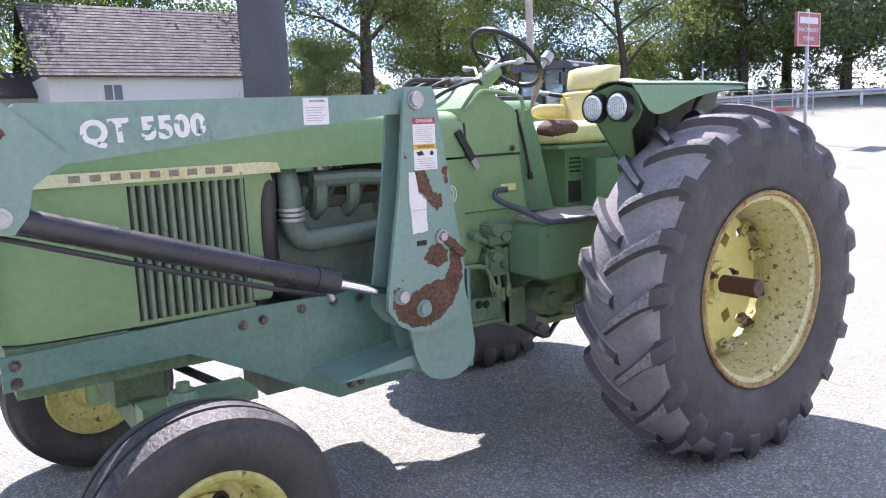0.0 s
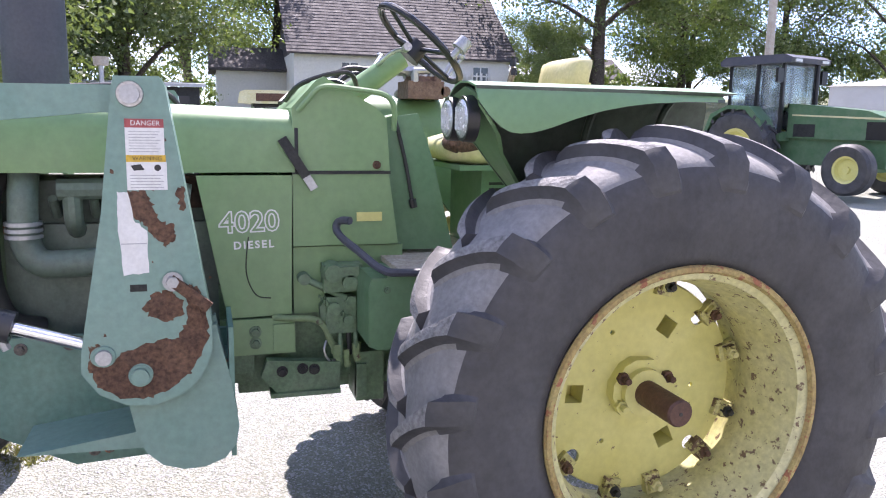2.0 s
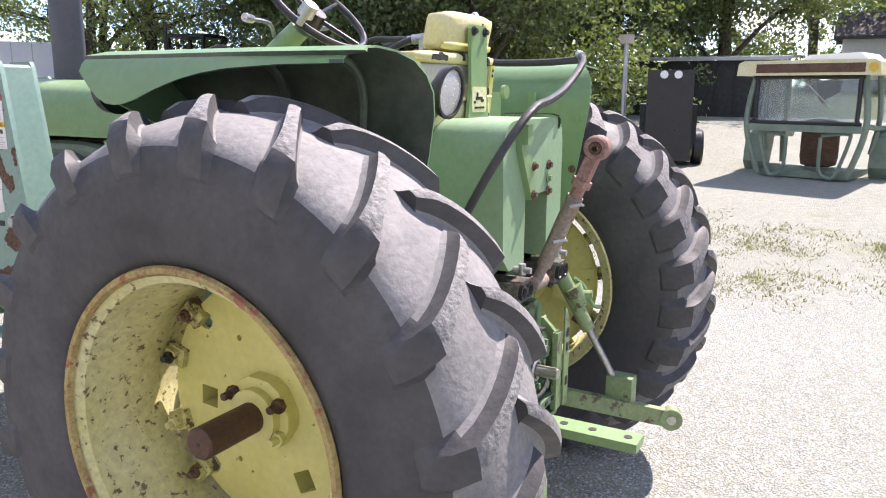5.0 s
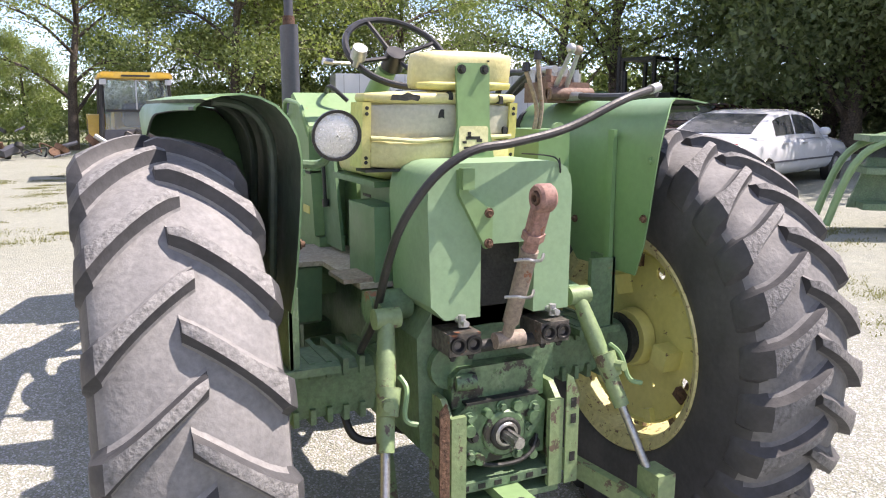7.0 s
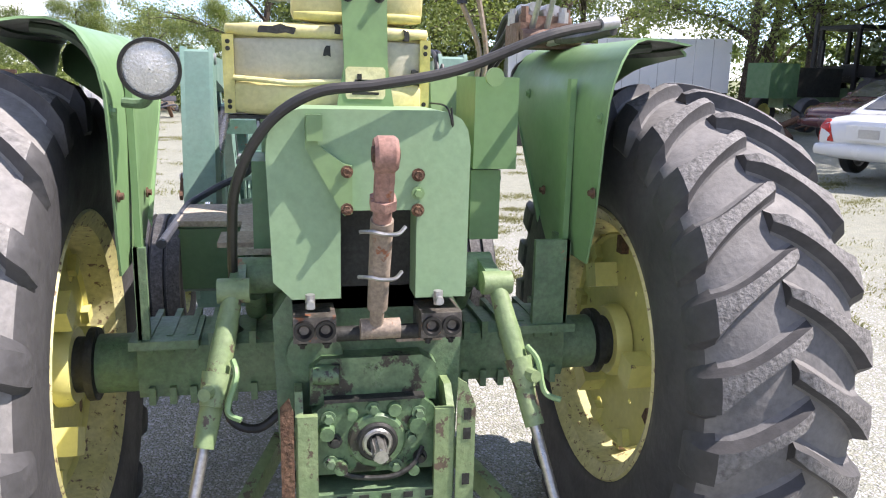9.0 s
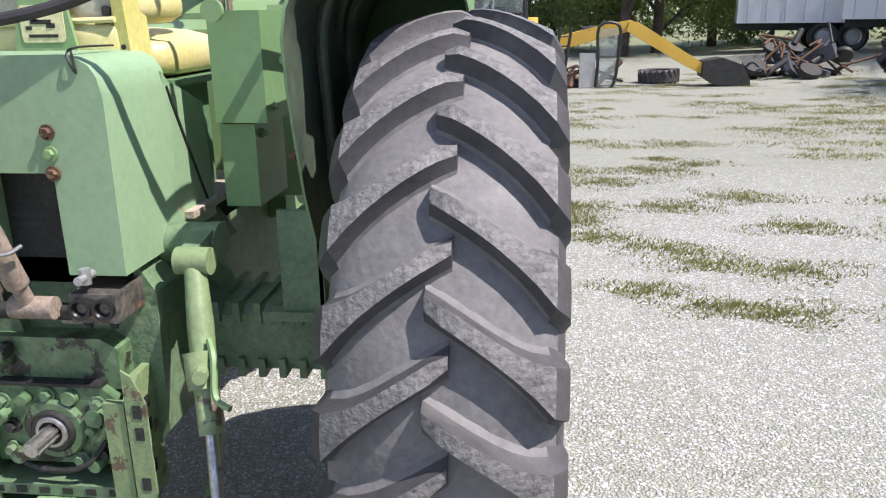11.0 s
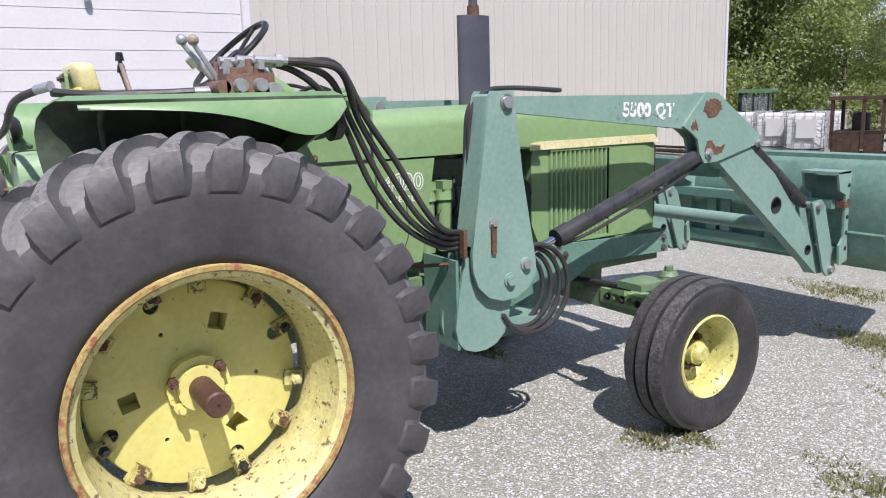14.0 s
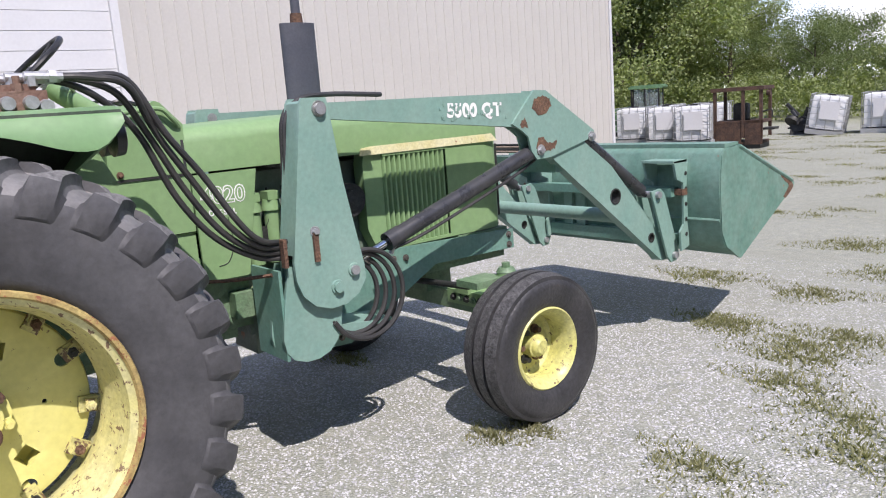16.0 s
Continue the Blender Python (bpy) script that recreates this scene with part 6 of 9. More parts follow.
HY = ((VX - 0.05, 0.43, 1.82), (VX + 0.02, 0.44, 1.825), (VX + 0.06, 0.46, 1.82), (VX - 0.02, 0.47, 1.82))
for k, (x, y, z) in enumerate(HY):
    j = (k - 1.5) * 0.026
    x2 = 0.56 + k * 0.022
    part("lift_hose", tube([(x, y, z), (x + 0.01, y + 0.09, z - 0.012 + j * 0.4), (x, 0.66 + j, 1.765 + j), (x2 - 0.02, 0.78 + j, 1.60), (x2 - 0.02, 0.90 + j * 1.2, 1.38 + j), (x2, 1.02 + j, 1.19 + j * 0.8), (x2, 1.15, 1.085 + j), (0.57, 1.28, 1.055 + j * 0.9), (0.56, 1.40, 1.05 + j * 0.9)], 0.0135, 10), HOSE, tractor, "black hydraulic hose running to the loader")
part("hose_clamp", box(0.605, 0.64, 1.245, 1.262, 0.985, 1.11, 0.004), RUST, tractor)
part("choke_rod", tube([(0.30, 1.0, 0.93), (0.42, 1.10, 0.935), (0.55, 1.22, 0.95)], 0.009, 6), RUST, tractor)
part("disc_guard", tube([(0.315, 0.82 + 0.10 * math.cos(a), 1.08 + 0.085 * math.sin(a)) for a in (2 * math.pi * k / 24 for k in range(24))], 0.008, 6, True), GREEN_DK, tractor)

# ---- front loader ----
loader = thing("front_loader", "blue-green front loader with rust patches and rolled-back bucket", "loader")


def loader_side(s):
    def X(a, b):
        return sorted((s * a, s * b))
    # mounting frame along the engine
    plate = part("mount_plate", prism([(2.90, 0.88), (2.90, 0.765), (2.30, 0.775), (1.72, 0.47), (1.40, 0.485), (1.24, 0.56), (1.24, 0.90), (2.03, 0.905)], "x", *X(0.318, 0.336), 0.003), TEAL_DK, loader, "blue-green loader mounting plate")
    for y, z in ((2.10, 0.845), (2.02, 0.852), (1.86, 0.868), (1.72, 0.875), (1.60, 0.87), (1.665, 0.515), (1.62, 0.52), (2.86, 0.85), (2.86, 0.79)):
        bolt("frame_bolt", (s * 0.336, y, z), (s, 0, 0), plate, COUPLER, 0.013, 0.016)
    part("gusset", prism([(1.84, 0.615), (1.46, 0.665), (1.42, 0.64), (1.42, 0.605)], "x", *X(0.336, 0.58), 0.004), TEAL, loader, "welded gusset")
    part("outrigger", box(*X(0.33, 0.60), 1.24, 1.46, 0.62, 0.84, 0.006), TEAL_DK, loader, "square outrigger beam")
    part("rear_web", box(*X(0.33, 0.60), 1.225, 1.24, 0.56, 0.97, 0.003), TEAL_DK, loader)
    # lower post plates
    low = [(1.275, 0.985), (1.235, 0.80), (1.215, 0.66), (1.225, 0.60), (1.26, 0.558), (1.32, 0.536), (1.38, 0.536), (1.44, 0.556), (1.485, 0.60), (1.51, 0.66), (1.535, 0.80), (1.55, 0.90)]
    for a in (0.588, 0.470):
        part("post_plate", prism(low, "x", *X(a, a + 0.018), 0.003), TEAL, loader, "rounded blue-green lower post plate")
    # upper mast: two plates and a web
    mast = [(1.53, 1.665), (1.522, 1.70), (1.405, 1.702), (1.392, 1.68), (1.285, 1.00), (1.288, 0.92), (1.315, 0.845), (1.37, 0.79), (1.45, 0.762), (1.53, 0.768), (1.60, 0.805), (1.645, 0.87), (1.642, 0.93), (1.57, 1.33)]
    outer = part("mast_plate", prism(mast, "x", *X(0.628, 0.646), 0.003), TEAL, loader, "blue-green loader mast plate")
    part("mast_plate", prism(mast, "x", *X(0.508, 0.524), 0.003), TEAL, loader, "blue-green loader mast plate")
    part("mast_web", prism([(1.405, 1.69), (1.392, 1.68), (1.29, 1.03), (1.31, 1.03), (1.41, 1.68)], "x", *X(0.524, 0.628), 0.002), TEAL, loader)
    for (y, z), r in (((1.482, 1.652), 0.026), ((1.582, 0.918), 0.022), ((1.488, 0.855), 0.024)):
        pin = part("pivot_pin", bevelled(cyl((s * 0.500, y, z), (s * 0.668, y, z), r, r, 20), 0.004), TEAL if z < 0.9 else GALV, loader, "pivot pin")
        part("pin_collar", lathe([(0, r), (0, r + 0.010), (0.008, r + 0.008), (0.008, r)], (s * 0.646, y, z), 24, True, s), STEEL if z > 1 else TEAL, pin)
    # arm, knee plate and lower arm
    arm = [(1.43, 1.678), (2.80, 1.662), (2.88, 1.60), (2.80, 1.47), (2.67, 1.487), (1.57, 1.602), (1.47, 1.60)]
    part("lift_arm", prism(arm, "x", *X(0.545, 0.610), 0.006), TEAL, loader, "blue-green lift arm with lettering")
    knee = [(2.665, 1.500), (2.735, 1.46), (2.78, 1.425), (2.80, 1.345), (2.84, 1.295), (2.95, 1.298), (3.335, 1.385), (3.325, 1.42), (2.93, 1.668), (2.84, 1.672)]
    for a in (0.610, 0.530):
        part("knee_plate", prism(knee, "x", *X(a, a + 0.014), 0.003), TEAL, loader, "blue-green knee plate")
    lower = [(2.93, 1.325), (3.30, 1.395), (4.075, 0.575), (4.06, 0.51), (3.975, 0.515)]
    bm = bmesh.new()
    add_prism(bm, lower, "x", s * 0.545, s * 0.610)
    cut = bmesh.new()
    for y, z, r in ((3.52, 1.00, 0.05), (3.87, 0.685, 0.032)):
        add_cyl(cut, (s * 0.50, y, z), (s * 0.66, y, z), r, seg=22)
    part("lower_arm", pierced(bm, cut, "lower_arm"), TEAL, loader, "blue-green lower lift arm with holes")
    for y, z, r in ((3.52, 1.00, 0.05), (3.87, 0.685, 0.032)):
        part("hole_bush", lathe([(-0.06, r), (-0.06, r - 0.008), (0.004, r - 0.008), (0.004, r)], (s * 0.61, y, z), 24, True, s), DARK, loader)
    for y, z in ((2.87, 1.345), (3.30, 1.385)):
        bolt("knee_pin", (s * 0.624, y, z), (s, 0, 0), loader, GALV, 0.02, 0.022)
    # lift cylinder
    a, b = Vector((s * 0.578, 1.585, 0.92)), Vector((s * 0.578, 2.87, 1.345))
    d = b - a
    part("cylinder_rod", cyl(a, a + d * 0.25, 0.020, seg=18), CHROME, loader, "bright chrome cylinder rod")
    bm = bmesh.new()
    add_cyl(bm, a + d * 0.185, b, 0.0415, seg=24)
    add_cyl(bm, a + d * 0.185, a + d * 0.25, 0.046, seg=24)
    barrel = part("lift_cylinder", bevelled(bm, 0.004), BLACKP, loader, "black hydraulic lift cylinder")
    part("cylinder_hose", tube([a + d * 0.22 + Vector((0, 0, -0.05)), a + d * 0.35 + Vector((s * 0.02, 0, -0.062)), a + d * 0.6 + Vector((s * 0.02, 0, -0.066)), a + d * 0.85 + Vector((s * 0.02, 0, -0.062)), b + Vector((-s * 0.03, 0.04, -0.05))], 0.009, 8), HOSE, loader)
    part("cylinder_port", bevelled(cyl(a + d * 0.215 + Vector((0, 0, -0.03)), a + d * 0.215 + Vector((0, -0.02, -0.075)), 0.016, 0.013, 6), 0.003), GALV, barrel)
    # bucket cylinder
    a, b = Vector((s * 0.578, 3.27, 1.375)), Vector((s * 0.578, 3.86, 0.965))
    d = b - a
    part("bucket_cylinder", cyl(a, a + d * 0.92, 0.040, seg=20), BLACKP, loader, "black bucket cylinder")
    part("bucket_rod", cyl(a + d * 0.8, b, 0.019, seg=14), BLACKP, loader)
    # coupler hanger at the arm's end
    part("coupler_link", prism([(3.82, 0.99), (3.92, 1.00), (3.96, 0.96), (4.105, 0.56), (4.08, 0.505), (4.02, 0.50), (3.98, 0.545)], "x", *X(0.640, 0.656), 0.003), TEAL, loader, "bucket coupler link")
    part("coupler_link", prism([(3.82, 0.99), (3.92, 1.00), (3.96, 0.96), (4.105, 0.56), (4.08, 0.505), (4.02, 0.50), (3.98, 0.545)], "x", *X(0.500, 0.516), 0.003), TEAL, loader, "bucket coupler link")
    for y, z in ((3.88, 0.965), (4.05, 0.545)):
        part("coupler_pin", cyl((s * 0.485, y, z), (s * 0.68, y, z), 0.022, seg=16), GALV, loader)
    if s > 0:
        part("parking_bar", box(*X(0.646, 0.660), 1.385, 1.41, 0.99, 1.12, 0.004), RUST, loader, "rusty parking strap")
    if s > 0:
        bolt("strap_bolt", (s * 0.646, 1.40, 1.125), (s, 0, 0), loader, GALV, 0.016, 0.02)
    lettering("arm_number", "5500 QT" if s > 0 else "QT 5500", 0.094 if s > 0 else 0.095, side_frame(s, s * 0.6112, 2.415 if s > 0 else 2.452, 1.588 if s > 0 else 1.577, -0.04 * s), WHITE, loader, depth=0.0008, bold=0.004, space=1.08)
    rw = random.Random(50 + s)
    for k in range(26):
        y, z, r = (2.41 if s > 0 else 2.45) + rw.uniform(-0.23, 0.23), 1.585 + rw.uniform(-0.045, 0.045), rw.uniform(0.004, 0.011)
        part("worn_spot", prism(ragged([(y - r, z - r), (y + r, z - r * 0.7), (y + r * 0.8, z + r), (y - r * 0.7, z + r * 1.2)], r * 0.35, rw, 3), "x", *sorted((s * 0.6108, s * 0.6132)), 0), TEAL, loader)
    return outer


loader_side(1)
mast_left = loader_side(-1)

# decals and rust on the weathered mast
def decal(name, material, y0, y1, z0, z1, lift=0.0012, label="", x=-0.6465, parent=None):
    return part(name, box(x - lift, x, y0, y1, z0, z1, 0), material, parent or mast_left, label)


decal("safety_decal", WHITE, 1.398, 1.499, 1.487, 1.586, label="white safety decal with red heading")
decal("decal_band", RED, 1.398, 1.499, 1.562, 1.586, 0.0018)
decal("decal_band", ORANGE, 1.396, 1.499, 1.468, 1.487, 0.0018)
decal("safety_decal", WHITE, 1.394, 1.499, 1.390, 1.468, label="white safety decal with amber heading")
lettering("danger_word", "DANGER", 0.019, side_frame(-1, -0.6487, 1.446, 1.574), WHITE, mast_left, depth=0.0003)
lettering("warning_word", "WARNING", 0.016, side_frame(-1, -0.6487, 1.444, 1.4775), BLACK, mast_left, depth=0.0003)
for k in range(8):
    z = 1.552 - 0.0078 * k
    decal("text_bar", GALV, 1.408 + 0.006 * (k % 3), 1.490, z - 0.002, z, 0.0018)
for k in range(5):
    z = 1.432 - 0.0085 * k
    decal("text_bar", GALV, 1.404 + 0.008 * (k % 2), 1.490, z - 0.002, z, 0.0018)
part("decal_symbol", prism([(1.452, 1.446), (1.462, 1.462), (1.488, 1.458), (1.480, 1.444)], "x", -0.6482, -0.6465, 0), BLACK, mast_left)
part("decal_symbol", cyl((-0.6465, 1.418, 1.452), (-0.6482, 1.418, 1.452), 0.009, seg=14), BLACK, mast_left)
rg = random.Random(12)
part("torn_decal", prism(ragged([(1.527, 1.386), (1.499, 1.383), (1.488, 1.308), (1.454, 1.275), (1.453, 1.156), (1.52, 1.149), (1.53, 1.308)], 0.0022, rg, 5), "x", -0.6475, -0.6462, 0), WHITE, mast_left, "torn white decal")
part("decal_crease", box(-0.648, -0.6475, 1.455, 1.522, 1.238, 1.241, 0), GALV, mast_left)
RUSTS = ([(1.504, 1.388), (1.46, 1.388), (1.438, 1.358), (1.418, 1.3), (1.379, 1.288), (1.381, 1.241), (1.405, 1.227), (1.436, 1.258), (1.465, 1.3), (1.488, 1.308)],
         [(1.374, 1.391), (1.350, 1.40), (1.344, 1.341), (1.361, 1.333)],
         [(1.476, 1.055), (1.443, 1.095), (1.403, 1.100), (1.366, 1.069), (1.362, 1.030), (1.400, 1.010), (1.447, 1.02)],
         [(1.345, 1.12), (1.322, 1.105), (1.302, 1.033), (1.296, 0.962), (1.326, 0.892), (1.385, 0.823), (1.46, 0.784), (1.541, 0.790), (1.603, 0.83), (1.627, 0.901), (1.621, 0.945), (1.595, 0.953), (1.566, 0.899), (1.517, 0.933), (1.419, 0.957), (1.378, 0.965), (1.352, 1.016), (1.355, 1.086)])
for pts in RUSTS:
    part("rust_patch", prism(ragged(pts, 0.006, rg, 6), "x", -0.6472, -0.6460, 0), RUST, mast_left, "brown rust where the paint has flaked")
for k in range(26):
    y, z, r = rg.uniform(1.30, 1.60), rg.uniform(0.80, 1.66), rg.uniform(0.002, 0.006)
    if abs(y - 1.46) < 0.10 + 0.12 * (1.65 - z) / 0.85 - 0.03:
        part("paint_chip", prism(ragged([(y - r, z - r), (y + r, z - r * 0.8), (y + r * 0.8, z + r * 1.5), (y - r * 0.6, z + r)], r * 0.4, rg, 2), "x", -0.6471, -0.6461, 0), RUST, mast_left)
bm = bmesh.new()
add_box(bm, -0.664, -0.650, -0.016, 0.016, -0.125, 0.012, Matrix.Translation((0, 1.388, 1.128)) @ Matrix.Rotation(radians(-50), 4, "X"))
part("parking_lever", bevelled(bm, 0.005), RUST, mast_left, "rusty parking lever")
bolt("lever_nut", (-0.650, 1.390, 1.128), (-1, 0, 0), mast_left, GALV, 0.019, 0.02)
part("pin_boss", cyl((-0.6475, 1.486, 0.858), (-0.6500, 1.486, 0.858), 0.033, seg=20), TEAL, mast_left)
part("pin_boss", cyl((-0.6475, 1.589, 0.918), (-0.6500, 1.589, 0.918), 0.030, seg=20), TEAL, mast_left)
part("decal_strip", box(-0.6478, -0.6465, 1.460, 1.505, 1.102, 1.122, 0), DARK, mast_left)
part("warning_decal", box(-0.6118, -0.6105, 1.824, 1.921, 1.574, 1.667, 0), WHITE, loader, "white warning decal")
lettering("warning_word", "WARNING", 0.013, side_frame(-1, -0.6123, 1.866, 1.655), BLACK, loader, depth=0.0003)
for k in range(6):
    part("text_bar", box(-0.6124, -0.6105, 1.834 + 0.008 * (k % 3), 1.911, 1.632 - 0.009 * k, 1.6345 - 0.009 * k, 0), GALV, loader)
for s, pts in ((1, [(2.90, 1.64), (2.83, 1.62), (2.82, 1.575), (2.86, 1.535), (2.92, 1.54), (2.97, 1.58), (2.96, 1.625)]), (1, [(2.86, 1.41), (2.835, 1.36), (2.85, 1.32), (2.93, 1.335), (2.99, 1.345), (3.0, 1.385), (2.93, 1.38), (2.90, 1.41)]),
               (1, [(2.76, 1.53), (2.72, 1.50), (2.73, 1.48), (2.78, 1.475)]), (-1, [(2.88, 1.62), (2.83, 1.58), (2.87, 1.53), (2.95, 1.56)])):
    part("rust_patch", prism(ragged(pts, 0.006, rg, 5), "x", *sorted((s * 0.6235, s * 0.6255)), 0), RUST, loader, "orange rust on the knee plate")

# loops of hose at the mast foot
for k in range(4):
    pts = []
    for i in range(18):
        a = math.pi * (0.9 - 1.75 * i / 17)
        pts.append((0.56 + 0.018 * k, 1.60 + (0.155 + 0.018 * k) * math.cos(a) + 0.02 * k, 0.78 + (0.17 + 0.014 * k) * math.sin(a)))
    part("hose_loop", tube(pts, 0.0125, 8, steps=2), HOSE, loader, "looped black hose")
for k, x in enumerate((0.50, 0.525)):
    part("mast_hose", tube([(x, 1.33, 1.0), (x, 1.345, 1.2), (x, 1.36, 1.45), (x, 1.38, 1.62), (x, 1.46, 1.70), (x, 1.62, 1.715), (x, 1.9, 1.70)], 0.011, 8), HOSE, loader)

# cross tube, pipes and bucket
part("cross_tube", cyl((-0.58, 3.62, 0.86), (0.58, 3.62, 0.86), 0.045, seg=22), TEAL, loader, "blue-green cross tube")
part("cross_beam", box(-0.58, 0.58, 3.03, 3.15, 1.20, 1.29, 0.008), TEAL_DK, loader, "blue-green cross beam")
for k in range(4):
    part("steel_line", tube([(-0.56, 3.06 + 0.02 * k, 1.315 + 0.012 * k), (0.0, 3.06 + 0.02 * k, 1.318 + 0.012 * k), (0.5, 3.06 + 0.02 * k, 1.315 + 0.012 * k), (0.56, 3.16 + 0.02 * k, 1.33), (0.575, 3.26, 1.36)], 0.008, 6), DARK if k % 2 else TANP, loader)
part("carrier_beam", box(-0.66, 0.66, 4.08, 4.16, 0.60, 0.68, 0.006), TEAL_DK, loader, "bucket carrier beam")
part("carrier_beam", box(-0.66, 0.66, 4.02, 4.10, 0.93, 0.99, 0.006), TEAL_DK, loader, "bucket carrier beam")
for x in (-0.30, -0.18, 0.18, 0.30):
    part("carrier_strap", box(x - 0.04, x + 0.04, 4.10, 4.13, 0.66, 0.97, 0.004), TEAL, loader)
bucket = thing("loader_bucket", "scraped blue-green loader bucket rolled back", "bucket")
BW = 0.95
prof_out = [(4.46, 1.245), (4.30, 1.235), (4.255, 1.20), (4.235, 1.0), (4.25, 0.70), (4.30, 0.60), (4.47, 0.515), (5.17, 0.905)]
rows = [[(x, y, z) for y, z in prof_out] for x in (-BW, -0.5, 0, 0.5, BW)]
part("shell", sheet(rows, 0.012), TEAL_B, bucket, "curved bucket shell", 50)
for s in (-1, 1):
    part("side_plate", prism([(4.45, 1.24), (4.30, 1.23), (4.258, 1.19), (4.24, 1.0), (4.255, 0.70), (4.305, 0.605), (4.455, 0.505), (4.475, 0.50), (5.16, 0.89), (5.175, 0.915), (5.12, 0.955)], "x", *sorted((s * (BW - 0.008), s * (BW + 0.008))), 0.003), TEAL_B, bucket, "bucket side plate")
    part("side_edge", tube([(s * (BW + 0.004), 4.46, 1.235), (s * (BW + 0.004), 5.14, 0.935)], 0.014, 6), TEAL_B, bucket)
    part("rust_patch", prism(ragged([(5.13, 0.945), (5.00, 1.005), (4.99, 0.98), (5.10, 0.90), (5.02, 0.83), (5.06, 0.82), (5.16, 0.89)], 0.006, rg, 4), "x", *sorted((s * (BW + 0.008), s * (BW + 0.0095))), 0), RUST, bucket)
    hook = part("bucket_hook", prism([(4.10, 1.165), (4.25, 1.17), (4.255, 0.60), (4.17, 0.575), (4.16, 0.70), (4.20, 0.75), (4.20, 1.02), (4.13, 1.05)], "x", *sorted((s * 0.70, s * 0.716)), 0.003), TEAL, bucket, "punched bucket hook plate")
    part("bucket_hook", prism([(4.10, 1.165), (4.25, 1.17), (4.255, 0.60), (4.17, 0.575), (4.16, 0.70), (4.20, 0.75), (4.20, 1.02), (4.13, 1.05)], "x", *sorted((s * 0.47, s * 0.486)), 0.003), TEAL, bucket, "punched bucket hook plate")
    part("hook_cap", box(*sorted((s * 0.47, s * 0.716)), 4.09, 4.24, 1.155, 1.17, 0.003), TEAL, bucket)
    for k in range(5):
        part("punched_hole", cyl((s * 0.7165, 4.225, 0.68 + 0.10 * k), (s * 0.718, 4.225, 0.68 + 0.10 * k), 0.014, seg=12), DARK, hook)
    part("latch_handle", box(*sorted((s * 0.60, s * 0.72)), 4.06, 4.12, 0.94, 0.98, 0.008), RUST, loader, "rusty coupler latch")
part("cutting_edge", prism([(5.05, 0.825), (5.19, 0.905), (5.19, 0.925), (5.05, 0.848)], "x", -BW, BW, 0.003), STEEL, bucket, "worn steel cutting edge")
part("top_lip", box(-BW, BW, 4.30, 4.46, 1.236, 1.262, 0.005), TEAL_B, bucket, "bucket top lip")
part("shell_rib", tube([(-BW, 4.244, 0.78), (0, 4.244, 0.78), (BW, 4.244, 0.78)], 0.012, 6), TEAL_B, bucket)
part("maker_decal", box(0.20, 0.27, 4.226, 4.229, 0.70, 0.76, 0), GALV, bucket, "small silver data plate")
for ob in [bucket]:
    ob.matrix_basis = Matrix.Translation((0, -0.12, 0))

# ---- buildings ----
def gh(x, y):
    return ground_height(x, y)


def placed(ob, x, y, turn=0.0, z=None):
    ob.matrix_basis = Matrix.Translation((x, y, gh(x, y) if z is None else z)) @ Matrix.Rotation(radians(turn), 4, "Z")
    return ob


